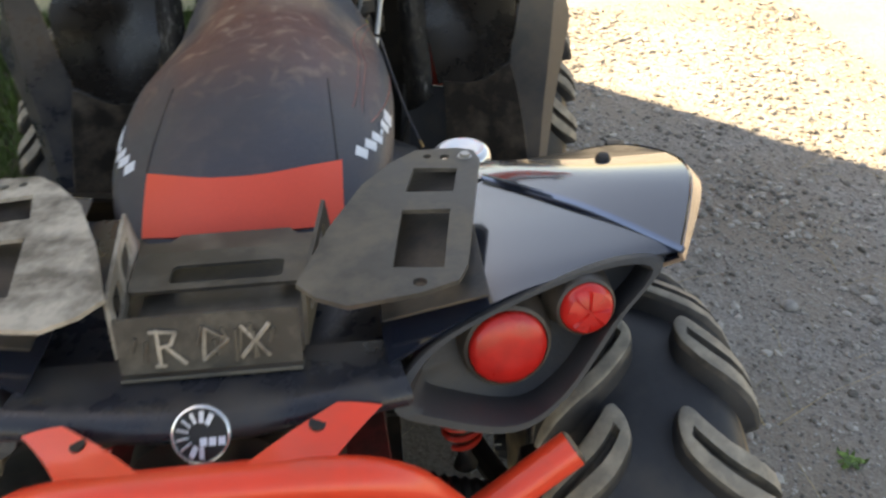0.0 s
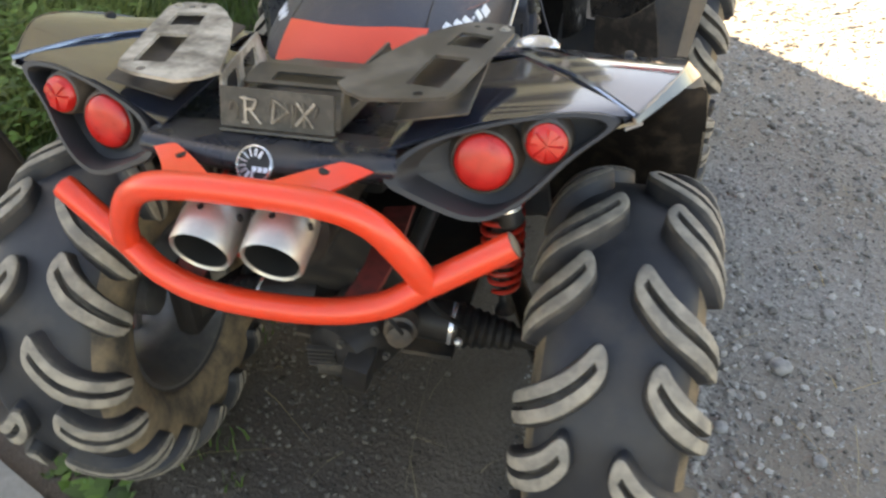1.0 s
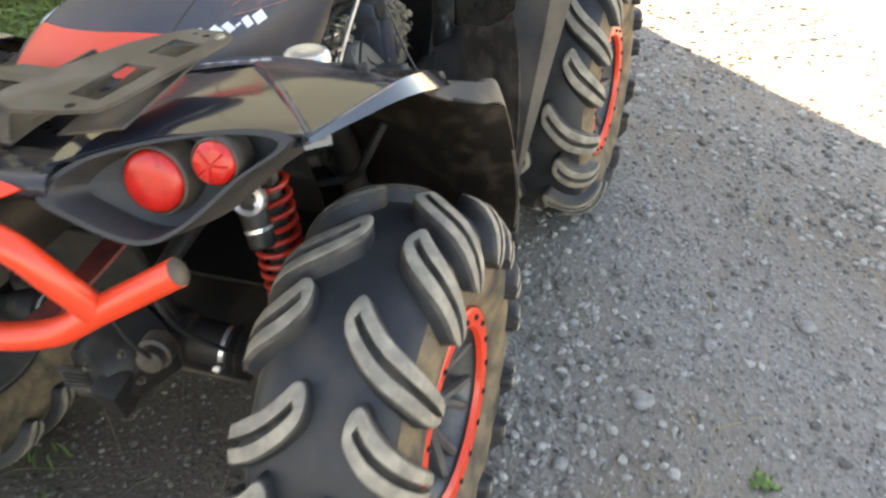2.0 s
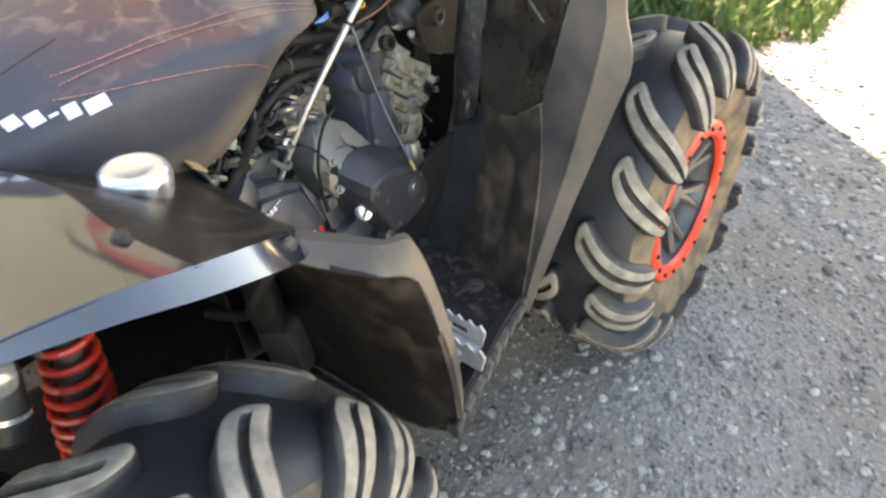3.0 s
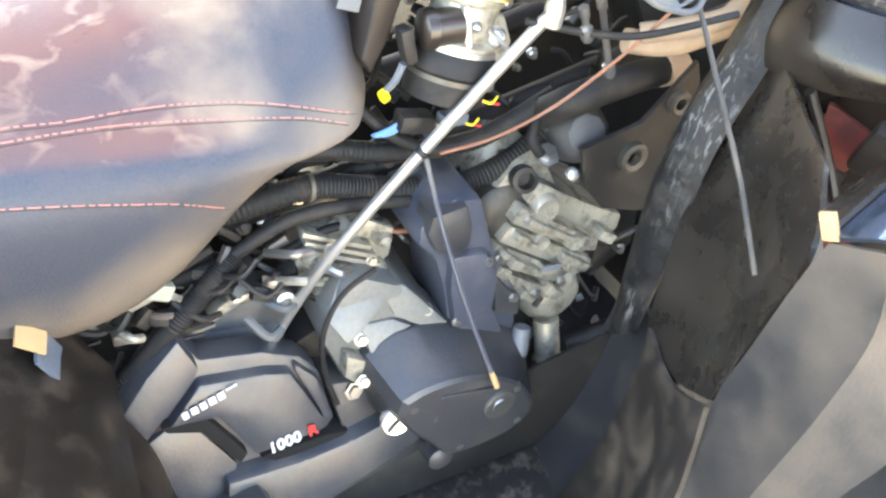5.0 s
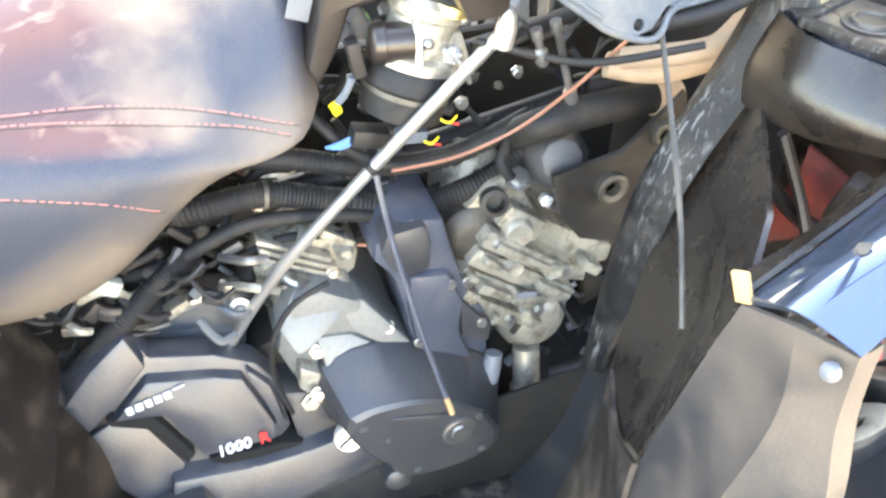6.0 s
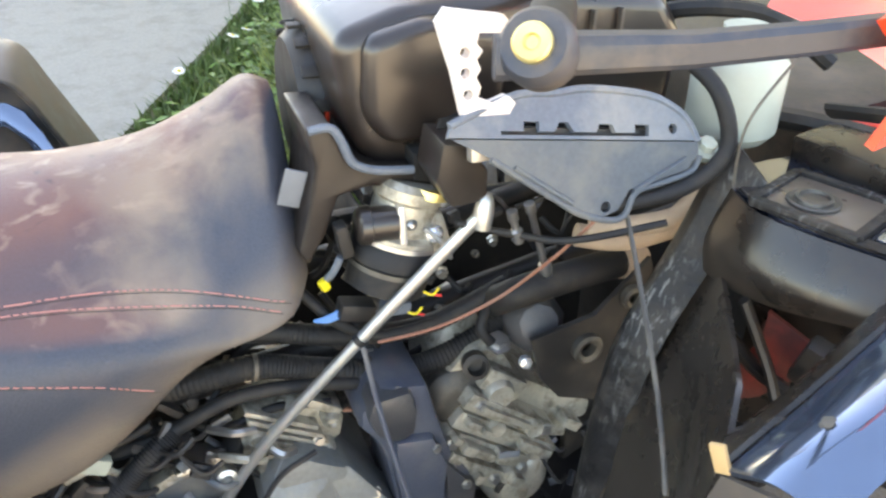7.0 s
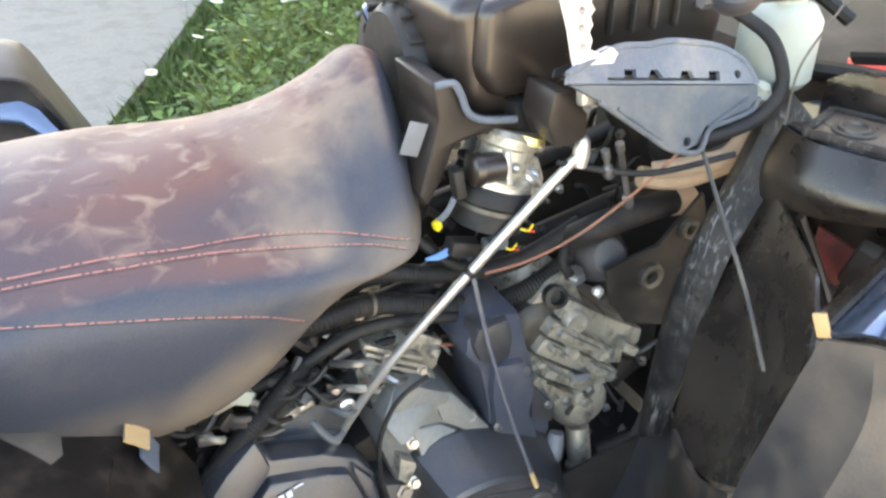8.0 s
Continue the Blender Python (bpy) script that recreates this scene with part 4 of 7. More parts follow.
def seat_ring(y, w, zt, zw, zb):
    """Outline of the seat at y: broad and flat behind, peaked at the nose."""
    peak = min(1.0, max(0.0, (y - .10) / .26))
    flat = [(.28, .003), (.51, .014), (.76, min(.046, (zt - zw) * .55))]
    nose = [(.24, .010), (.48, .040), (.76, .094)]
    half = [(0, zt)] + [(w * (a * (1 - peak) + c * peak), zt - (b * (1 - peak) + d * peak)) for (a, b), (c, d) in zip(flat, nose)]
    half += [(w, zw), (w * .985, (zw + zb) / 2), (w * .90, zb + .010), (w * .72, zb), (0, zb)]
    pts = [(x, y, z) for x, z in half] + [(-x, y, z) for x, z in reversed(half[1:-1])]
    return smooth_curve(pts, 4, True)


dense = []
cols = [smooth_curve([(c[0], c[k], 0) for c in SEAT], 4) for k in range(1, 5)]
for i in range(len(cols[0])):
    dense.append(seat_ring(cols[0][i].x, cols[0][i].y, cols[1][i].y, cols[2][i].y, cols[3][i].y))
seat_bm = skin(bmesh.new(), dense)
bmesh.ops.recalc_face_normals(seat_bm, faces=seat_bm.faces)
seat_tree = BVHTree.FromBMesh(seat_bm)
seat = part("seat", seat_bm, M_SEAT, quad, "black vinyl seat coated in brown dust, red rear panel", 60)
# red rear panel lying on the end of the seat, its upper edge dipping in the middle
grid = []
for k in range(5):
    t = k / 4
    row = []
    for x in (-.114, -.078, -.03, .03, .078, .122):
        bow = 1 - (abs(x) / .122) ** 2
        yy = (-.188 - .054 * bow) * (1 - t) + (-.274 - .026 * bow) * t
        hit = seat_tree.ray_cast(Vector((x, yy, 1.3)), Vector((0, 0, -1)))
        row.append(hit[0] + hit[1] * .003 if hit[0] else Vector((x, yy, .915)))
    grid.append(row)
part("red_seat_panel", sheet(grid, .004, 4), M_REDSEAT, seat, "red vinyl rear seat panel", 60)


# dark seams that run forward from the corners of the red panel
for s in (1, -1):
    line = []
    for k in range(13):
        t = k / 12
        hit = seat_tree.ray_cast(Vector(((.118 - .012 * t) * s, -.19 + .17 * t, 1.3)), Vector((0, 0, -1)))
        line.append(hit[0] + hit[1] * .0002)
    part("seat_seam", sweep(bmesh.new(), line, .0012, 5), M_DARK, seat, "dark seam")


def seat_side(y, z):
    """x of the seat's right side at y and height z."""
    hit = seat_tree.ray_cast(Vector((.6, y, z)), Vector((-1, 0, 0)))
    return hit[0].x if hit[0] else .15


def stitches(knots, r):
    """Short stitches along a line on the seat's side."""
    bm = bmesh.new()
    path = []
    for q in smooth_curve([(0, y, z) for y, z in knots], 24):
        path.append(Vector((seat_side(q.y, q.z) + .0003, q.y, q.z)))
    run, left, pts = 0.0, .0046, []
    for a, b in zip(path, path[1:]):
        k = max(1, int((b - a).length / .0011))
        for i in range(k):
            run += (b - a).length / k
            if run % .0062 < .0054:
                pts.append(a.lerp(b, i / k))
            elif len(pts) > 1:
                sweep(bm, [pts[0], pts[len(pts) // 2] + Vector((.0004, 0, 0)), pts[-1]], r, 5)
                pts = []
            else:
                pts = []
    return bm


for knots in (((-.06, .966), (-.002, .966), (.089, .967), (.155, .959), (.232, .952), (.304, .942), (.362, .927), (.384, .921)), ((-.06, .958), (-.003, .961), (.068, .961), (.137, .956), (.245, .941), (.324, .929), (.374, .915)),
              ((-.08, .950), (-.009, .941), (.040, .934), (.099, .923), (.163, .907), (.216, .889), (.257, .864))):
    part("stitching", stitches(knots, .00075), M_THREAD, seat, "red stitching")
    part("seam_groove", sweep(bmesh.new(), [(seat_side(y, z - .002) - .0002, y, z - .002) for y, z in [(q.x, q.y) for q in smooth_curve([(y, z, 0) for y, z in knots], 6)]], .0005, 4), M_DARK, seat)


# ---- front panels and footwell ----
def front_side(s):
    # leg guard: matt below, glossy inset above, grey flange outside
    low = [mirror(r, s) for r in (
        [(.300, .580, .360), (.41, .545, .362), (.500, .490, .368)],
        [(.325, .618, .50), (.42, .582, .50), (.506, .506, .50)],
        [(.330, .640, .62), (.41, .606, .63), (.492, .556, .64)],
        [(.325, .648, .68), (.40, .612, .69), (.470, .584, .742)])]
    g = part("leg_guard", sheet(low, .005, 5), M_BROWN, quad, "scuffed matt black leg guard", 30)
    up = [mirror(r, s) for r in (
        [(.315, .655, .672), (.40, .620, .688), (.468, .590, .745)],
        [(.292, .690, .80), (.40, .668, .81), (.482, .600, .84)],
        [(.280, .735, .88), (.37, .695, .885), (.480, .628, .912)],
        [(.272, .775, .955), (.34, .735, .950), (.432, .676, .947)])]
    part("inset_panel", sheet(up, .005, 5), M_INSET, g, "glossy dusty black inset", 30)
    ridge = [mirror(r, s) for r in (
        [(.245, .672, .60), (.270, .650, .62), (.302, .650, .65)],
        [(.240, .685, .74), (.262, .668, .75), (.296, .680, .75)],
        [(.238, .705, .85), (.258, .690, .86), (.288, .710, .86)],
        [(.238, .755, .96), (.256, .745, .965), (.280, .765, .955)],
        [(.236, .795, 1.055), (.252, .785, 1.06), (.285, .800, 1.03)])]
    part("inner_ridge", sheet(ridge, .006, 5), M_SCRATCH, g, "scratched black inner edge", 30)
    flange = [mirror(r, s) for r in (
        [(.500, .489, .372), (.508, .483, .374), (.515, .487, .374), (.514, .500, .374)],
        [(.505, .506, .50), (.522, .498, .50), (.541, .515, .50), (.538, .535, .50)],
        [(.490, .557, .64), (.538, .546, .64), (.568, .571, .645), (.562, .592, .645)],
        [(.469, .586, .742), (.550, .570, .75), (.592, .606, .762), (.585, .628, .762)],
        [(.482, .592, .83), (.558, .588, .835), (.603, .624, .828), (.594, .648, .828)],
        [(.492, .600, .90), (.560, .600, .91), (.580, .628, .905), (.574, .650, .905)],
        [(.501, .604, .944), (.545, .605, .966), (.578, .622, .968), (.572, .645, .966)])]
    # the left flange takes a blacker plastic to paint its shade
    part("outer_flange", ribbon(flange, .005, 5), M_GUARD if s > 0 else M_TAIL, g, "dusty grey outer flange" if s > 0 else "outer flange, coloured black for its shaded side", 30)
    # glossy top of the front fender over the wheel
    top = [mirror(r, s) for r in (
        [(.500, .605, .948), (.540, .606, .974), (.580, .620, .972)],
        [(.498, .66, .985), (.540, .66, 1.014), (.574, .68, 1.008)],
        [(.480, .80, 1.055), (.53, .80, 1.075), (.585, .80, 1.055)],
        [(.46, .97, 1.09), (.53, .97, 1.10), (.60, .97, 1.075)],
        [(.45, 1.20, 1.08), (.53, 1.20, 1.085), (.65, 1.20, 1.04)],
        [(.44, 1.42, 1.02), (.52, 1.42, 1.02), (.63, 1.42, .97)])]
    part("front_fender", sheet(top, .005, 5), M_SKY_GLOSS, g, "gloss black front fender edge", 30)
    part("fender_screw", add_bolt(bmesh.new(), (.533 * s, .648, 1.003), (.1 * s, -.6, .8), .0042, .004), M_RACK_DARK, g)
    part("pale_clip", lathe((.572 * s, .612, .955), (.6 * s, -.6, .4), [(0, .006), (.004, .006), (.007, .004), (.009, .002)], 10), M_STICKER, g, "pale plastic clip")
    part("bare_patch", box((.497 * s, .604, .956), (.012, .004, .022), (0, -25 * s, 20 * s), .001), M_TAN, g, "bare tan patch at the panel corner")
    inner = [mirror(r, s) for r in (
        [(.462, .772, 1.005), (.462, .83, 1.02), (.45, .97, 1.06), (.44, 1.2, 1.05), (.44, 1.42, .99)],
        [(.430, .795, .965), (.435, .85, .965), (.42, .97, .97), (.40, 1.2, .95), (.40, 1.42, .90)],
        [(.395, .815, .93), (.38, .87, .90), (.36, .97, .89), (.34, 1.2, .88), (.34, 1.42, .84)])]
    lip = [mirror(r, s) for r in (
        [(.500, .606, .950), (.498, .66, .987), (.480, .80, 1.055), (.46, .97, 1.09)],
        [(.478, .628, .942), (.472, .69, .975), (.452, .80, 1.020), (.44, .97, 1.05)],
        [(.460, .644, .925), (.452, .72, .950), (.436, .81, .980), (.42, .97, 1.00)])]
    part("fender_inner_lip", sheet(lip, .004, 4), M_INSET, g, "", 30)
    part("fender_well", sheet(inner, .005, 4), M_INSET, g, "glossy black inner well", 30)
    skirt = [mirror(r, s) for r in ([(.245, .79, 1.022), (.275, .772, 1.022), (.34, .770, 1.022), (.475, .838, 1.022)], [(.255, .765, .98), (.285, .750, .975), (.36, .755, .975), (.478, .815, .99)], [(.262, .758, .945), (.292, .750, .945), (.36, .765, .950), (.465, .81, .975)])]
    part("deck_skirt", sheet(skirt, .005, 4), M_INSET, g, "scratched black skirt", 30)
    deck = plate([(.235, .80), (.275, .775), (.34, .775), (.47, .84), (.46, 1.25), (.22, 1.25)] if s > 0 else [(-.235, .80), (-.22, 1.25), (-.46, 1.25), (-.47, .84), (-.34, .775), (-.275, .775)],
                 [], (0, 0, 1.015), (1, 0, 0), (0, 1, 0), .008)
    d = part("front_deck", deck, M_GLOSS, quad, "dusty black front deck plate")
    sq = pose(.330 * s, .826, 1.0235, 0, 0, 22 * s)

    def on_deck(bm):
        bm.transform(sq)
        return bm

    # the recess's brown is a reflection painted as colour
    part("deck_recess", on_deck(box((0, 0, .001), (.084, .078, .004), (0, 0, 0), .001)), M_BROWN_REFLECTION, d, "dusty square recess, brown for a reflection")
    for x, y, w_, h_ in ((0, .042, .096, .010), (0, -.042, .096, .010), (.046, 0, .010, .084), (-.046, 0, .010, .084)):
        part("recess_rim", on_deck(box((x, y, .003), (w_, h_, .009), (0, 0, 0), .003)), M_SCRATCH, d, "scuffed raised rim")
    part("deck_washer", lathe((.325 * s, .817, 1.026), (0, 0, 1), [(0, .023), (.003, .023), (.004, .021), (.003, .017), (.006, .016), (.007, .013), (.004, .012), (.004, .002)], 28), M_RACK, d, "large washer and screw head")
    part("deck_scuff", sheet([mirror([(.238, .802, 1.025), (.278, .778, 1.025), (.342, .777, 1.025), (.470, .840, 1.025)], s), mirror([(.246, .812, 1.027), (.282, .790, 1.027), (.340, .788, 1.027), (.462, .850, 1.027)], s)], .003, 4), M_SCRATCH, d, "scuffed pale deck edge")
    # added pad whose blue paints the sky reflected in the deck
    part("deck_sky_pad", box((.405 * s, .875, 1.026), (.062, .10, .006), (0, 0, 22 * s), .003), M_SKY_GLOSS, d, "added gloss pad, blue for the sky's reflection in the deck")
    part("rear_deck_step", box((.335 * s, .925, 1.034), (.22, .070, .028), (0, 0, 12 * s), .006), M_INSET, d)


for s in (1, -1):
    front_side(s)
# added dark sheet, put in as the shade behind the red panel
part("gap_shade", sheet([[(.30, .80, .77), (.37, .84, .77), (.44, .88, .77)], [(.295, .81, .95), (.37, .85, .95), (.44, .89, .95)]], .005, 3), M_INSET, quad, "added dark sheet for the shade in the gap")
part("red_panel", plate([(.0, .0), (.004, .045), (.022, .088), (.022, .118), (.036, .112), (.072, .096), (.060, .060), (.032, .022)], [], (.315, .779, .808), Vector((.857, .515, 0)), (0, 0, 1), .005), M_DULLRED, quad, "dull red frame panel seen through the gap")
part("panel_brace", bar([(.335, .755, .945), (.365, .772, .885), (.395, .775, .835)], .010, 8, 4, flat=.5), M_DARK, quad)
part("panel_brace", bar([(.30, .76, .90), (.345, .775, .872), (.375, .79, .862)], .012, 8, 4, flat=.6), M_DARK, quad)
part("panel_bracket", box((.405, .795, .905), (.05, .02, .06), (20, 15, 30), .006), M_DARK, quad)


def footwell(s):
    rows = [mirror(r, s) for r in (
        [(.20, .14, .40), (.35, .14, .385), (.52, .135, .40), (.565, .13, .445)],
        [(.20, .28, .375), (.35, .28, .37), (.50, .27, .375), (.545, .265, .43)],
        [(.20, .42, .365), (.35, .42, .365), (.475, .40, .37), (.520, .39, .415)],
        [(.20, .63, .366), (.34, .605, .362), (.46, .525, .366), (.502, .49, .40)])]
    f = part("footwell", sheet(rows, .006, 4), M_MUD, quad, "muddy black plastic footwell", 30)
    for k in range(9):
        t = k / 8
        p = Vector((.592 - .085 * t, .12 + .365 * t, .458 - .062 * t))
        part("edge_ridge", box((p.x * s, p.y, p.z), (.012, .026, .022), (0, 0, 13 * s), .004), M_GUARD, f, "worn grey ridge")
    part("footwell_lip", bar(mirror([(.585, .115, .455), (.555, .25, .432), (.525, .38, .412), (.505, .485, .385)], s), .010, 8, 5), M_GUARD, f)
    part("floor_screw", lathe((.392 * s, .505, .370), (0, -.1, 1), [(0, .018), (.004, .018), (.005, .015), (.005, .008), (.009, .0075), (.010, .004)], 20), M_GUARD, f, "large screw with washer")
    for x, y in ((.30, .48), (.44, .44), (.27, .30), (.33, .535)):
        part("floor_rivet", lathe((x * s, y, .369), (0, 0, 1), [(0, .008), (.003, .007), (.004, .003)], 12), M_GUARD, f)
    # toothed foot peg: a holed floor between two toothed walls
    u = Vector((.215 * s, -.045, .025)).normalized()
    side = Vector((.045 * s, -.10, .035)).normalized()
    nrm = Vector((0, 0, 1))
    base = Vector((.298 * s, .365, .400))
    peg = part("foot_peg", plate([(0, 0), (.225, 0), (.245, .085), (.012, .085)], [
        circle(.030, .042, .010, 10), [(.062, .022), (.092, .030), (.088, .060), (.066, .064)], [(.110, .024), (.146, .032), (.140, .062), (.116, .066)], circle(.20, .045, .012, 10)],
        base, u, side, .004), M_PEG, quad, "bare metal toothed foot peg")
    for off, ln in ((0, .225), (.085, .235)):
        teeth = [(0, 0), (ln, 0), (ln + .01, .03)]
        nt = 9
        for k in range(nt, 0, -1):
            a = ln * k / nt
            teeth += [(a, .042), (a - ln / nt * .35, .034), (a - ln / nt * .65, .034)]
        teeth += [(0, .040)]
        wall = plate(teeth, [rounded(.03 + .062 * k, .008, .07 + .062 * k, .022, .005, 3) for k in range(3)], base + side * off, u, nrm, .004)
        part("toothed_wall", wall, M_PEG, peg, "toothed metal wall")


for s in (1, -1):
    footwell(s)

# ---- frame and driveline ----
for s in (1, -1):
    part("frame_rail", bar([(.13 * s, -.42, .62), (.15 * s, -.2, .68), (.17 * s, .10, .66), (.17 * s, .30, .44), (.16 * s, .70, .40), (.15 * s, 1.1, .45)], .016, 10), M_DARK, quad)
    part("upper_rail", bar([(.13 * s, -.45, .86), (.10 * s, -.1, .80), (.09 * s, .3, .79), (.08 * s, .75, .86), (.12 * s, 1.1, .95)], .015, 10), M_DARK, quad)
    part("trailing_arm", bar([(.15 * s, .12, .38), (.25 * s, -.05, .36), (.33 * s, -.25, .37), (.36 * s, -.32, .38)], .028, 10, flat=.7), M_DARK, quad)
    # rear shock: body, reservoir and coil
    a, b = Vector((.250 * s, -.203, .745)), Vector((.269 * s, -.238, .42))
    d = (b - a).normalized()
    sh = part("shock_absorber", lathe(a, d, [(-.02, .012), (0, .018), (.03, .018), (.10, .021), (.19, .021), (.20, .012), (.31, .011), (.33, .02)], 20), M_RACK_DARK, quad, "shock absorber with a red coil spring")
    u = d.orthogonal().normalized()
    w = d.cross(u)
    coil = []
    for t in range(261):
        q = t / 260
        rr = .021 + .016 * math.sin(math.pi * min(1.0, .12 + q * .80))
        coil.append(a + d * (.005 + .27 * q ** .92) + (u * math.cos(2 * math.pi * 12 * q) + w * math.sin(2 * math.pi * 12 * q)) * rr)
    part("coil_spring", sweep(bmesh.new(), coil, .0052, 8), M_SPRING, sh, "red coil spring")
    part("spring_collar", lathe(a - d * .012, d, [(0, .02), (.004, .028), (.012, .028), (.016, .02)], 24), M_DARK, sh)
    rd = Vector((.28 * s, -.22, -.93)).normalized()
    ra = Vector((.270 * s, -.296, .748))
    part("reservoir", lathe(ra, rd, [(-.01, .018), (0, .022), (.075, .022), (.08, .018)], 20), M_DARK, sh, "black reservoir")
    part("reservoir_band", lathe(ra + rd * .046, rd, [(0, .0226), (.006, .0226)], 20), M_CHROME, sh)
    part("top_eye", lathe(Vector((.276 * s, -.296, .750)), (.25 * s, -1, .45), [(0, .024), (.020, .026), (.026, .024), (.024, .016), (.016, .014)], 24), M_CHROME, sh, "chrome top mount")
    part("eye_bush", lathe(Vector((.278 * s, -.306, .755)), (.25 * s, -1, .45), [(0, .011), (.012, .010), (.014, .006)], 16), M_DARK, sh)
    part("mount_tab", box((.290 * s, -.262, .775), (.016, .006, .045), (10, 12 * s, 0), .002), M_GUARD, sh)
    # axle shaft with rubber boots
    ax = part("half_shaft", lathe((.06 * s, -.33, .46), (s, .08, -.16), [(0, .045), (.06, .048), (.065, .040), (.14, .040), (.145, .030), (.26, .018), (.36, .018)], 20), M_DARK, quad)
    prof = []
    for k in range(7):
        prof += [(.14 + .016 * k, .046 - .003 * k), (.148 + .016 * k, .036 - .002 * k)]
    part("boot", lathe((.06 * s, -.33, .46), (s, .08, -.16), prof, 20), M_HOSE, ax, "ribbed rubber boot")
    part("boot_clamp", lathe((.06 * s, -.33, .46), (s, .08, -.16), [(.124, .0415), (.132, .0415)], 24), M_CHROME, ax, "shiny clamp")
    part("knuckle", box((.37 * s, -.305, .40), (.05, .10, .16), (0, 0, 0), .02), M_DARK, quad)
diff = part("rear_gear_case", lathe((.02, -.42, .45), (.3, .9, .05), [(-.05, .035), (-.04, .06), (.0, .075), (.08, .08), (.10, .05)], 18), M_DARK, quad, "black final drive case")
part("case_lug", box((.0, -.450, .430), (.055, .05, .03), (10, 0, 8), .004), M_RACK_DARK, diff)
part("case_web", box((.05, -.46, .43), (.05, .06, .10), (20, 15, 0), .012), M_DARK, diff)
for p in ((.085, -.455, .520), (.062, -.485, .440), (.030, -.480, .500), (.10, -.45, .46)):
    part("case_bolt", add_bolt(bmesh.new(), p, (0, -1, .3), .0055, .010), M_RACK_DARK, diff)
for k in range(5):
    part("case_rib", box((-.012, -.474, .440 + .009 * k), (.050, .012, .004), (10, 0, 8), .001), M_RACK_DARK, diff, "dull cooling rib")
part("drive_coupling", lathe((.115, -.40, .50), (.2, -1, .1), [(0, .030), (.03, .030), (.034, .024), (.05, .022), (.054, .012)], 18), M_MATTE, diff)
part("brake_line", bar([(.05, -.42, .62), (.10, -.46, .58), (.13, -.45, .52), (.12, -.40, .46)], .004, 8), M_HOSE, diff)
part("brake_line", bar([(.13, -.42, .70), (.17, -.44, .63), (.18, -.41, .55), (.22, -.36, .47)], .005, 8), M_HOSE, diff)
part("line_clip", lathe((.215, -.395, .470), (.3, -.8, .4), [(0, .007), (.016, .007), (.018, .004)], 10), M_STEEL, diff, "bright line fitting")
part("skid_plate", box((0, .35, .30), (.34, 1.25, .012), (0, 0, 0), .005), M_MATTE, quad)
part("splash_guard", box((0, -.36, .60), (.22, .012, .22), (15, 0, 0), .004), M_DARK, quad)
# added black sheets that stand for the darkness of the engine bay
part("bay_shade_side", box((-.16, .35, .60), (.02, 1.1, .46), (0, 0, 0), .008), M_DARK, quad)
part("bay_shade_front", box((0, .93, .66), (.50, .02, .62), (0, 0, 0), .008), M_DARK, quad)
part("bay_shade_floor", box((0, .40, .37), (.42, .95, .012), (0, 0, 0), .005), M_DARK, quad)
part("heat_shield", sheet([[(.19, .10, .40), (.17, .10, .52), (.14, .10, .62)], [(.21, .35, .38), (.19, .36, .42), (.16, .36, .46)], [(.22, .60, .38), (.24, .66, .48), (.25, .69, .60)]], .005, 4), M_DARK, quad)
part("under_seat_box", box((-.03, -.05, .72), (.16, .42, .12), (0, 0, 0), .02), M_DARK, quad)
part("inner_shield", sheet([[(.19, .605, .362), (.25, .600, .364), (.312, .582, .368)], [(.215, .660, .50), (.27, .648, .50), (.336, .620, .505)], [(.235, .690, .66), (.285, .680, .66), (.338, .648, .665)]], .005, 4), M_COVER, quad, "black shield beside the engine")
part("duct_cover", box((.255, .17, .47), (.07, .15, .11), (10, -8, 10), .02), M_COVER, quad, "dark duct cover")
part("air_duct", bar([(.30, -.06, .80), (.26, .03, .70), (.25, .09, .62), (.26, .10, .52)], .028, 12), M_DARK, quad)
part("breather_hose", bar([(.36, .04, .72), (.33, .02, .66), (.29, .03, .60), (.22, .02, .58)], .009, 8), M_HOSE, quad)


# ---- engine ----
engine = part("engine", slab_yz([(.20, .36), (.62, .36), (.66, .46), (.60, .60), (.40, .66), (.26, .60), (.18, .48)], -.08, .13, .012), M_DARK, quad, "oily twin-cylinder engine with pale cast cylinders")
# front cylinder: cast outline, ribs, bosses
headf = part("front_cylinder", slab_yz([(.548, .772), (.572, .800), (.600, .812), (.616, .786), (.632, .754), (.650, .736), (.690, .708), (.739, .678), (.735, .654), (.709, .655), (.709, .628), (.672, .640), (.645, .612), (.630, .602), (.574, .638), (.554, .688), (.544, .726)], .02, .146, .006), M_ALU, engine, "pale cast aluminium cylinder")
part("dark_end_cover", lathe((.120, .562, .738), (1, -.15, .1), [(0, .036), (.030, .035), (.038, .026), (.040, .012)], 22), M_RACK_DARK, headf, "dull grey end cover")
part("cover_band", lathe((.135, .562, .738), (1, -.15, .1), [(0, .038), (.006, .038)], 22), M_GUARD, headf)
part("bracket_rod", bar([(.170, .640, .778), (.172, .690, .738), (.172, .732, .716)], .0055, 8), M_GUARD, headf, "dark bent bracket rod")
for q in ((.605, .655, .70, .012, .05), (.600, .690, .655, .010, .06), (.700, .700, .672, .014, .028), (.690, .640, .650, .010, .036)):
    part("casting_layer", box((.150, (q[0] + q[1]) / 2, q[2]), (.044, q[4], q[3]), (-37, 0, 0), .003), M_ALU, headf)
dirf = Vector((0, .80, -.60))
nf = Vector((0, .60, .80))
of = Vector((.165, .555, .735))
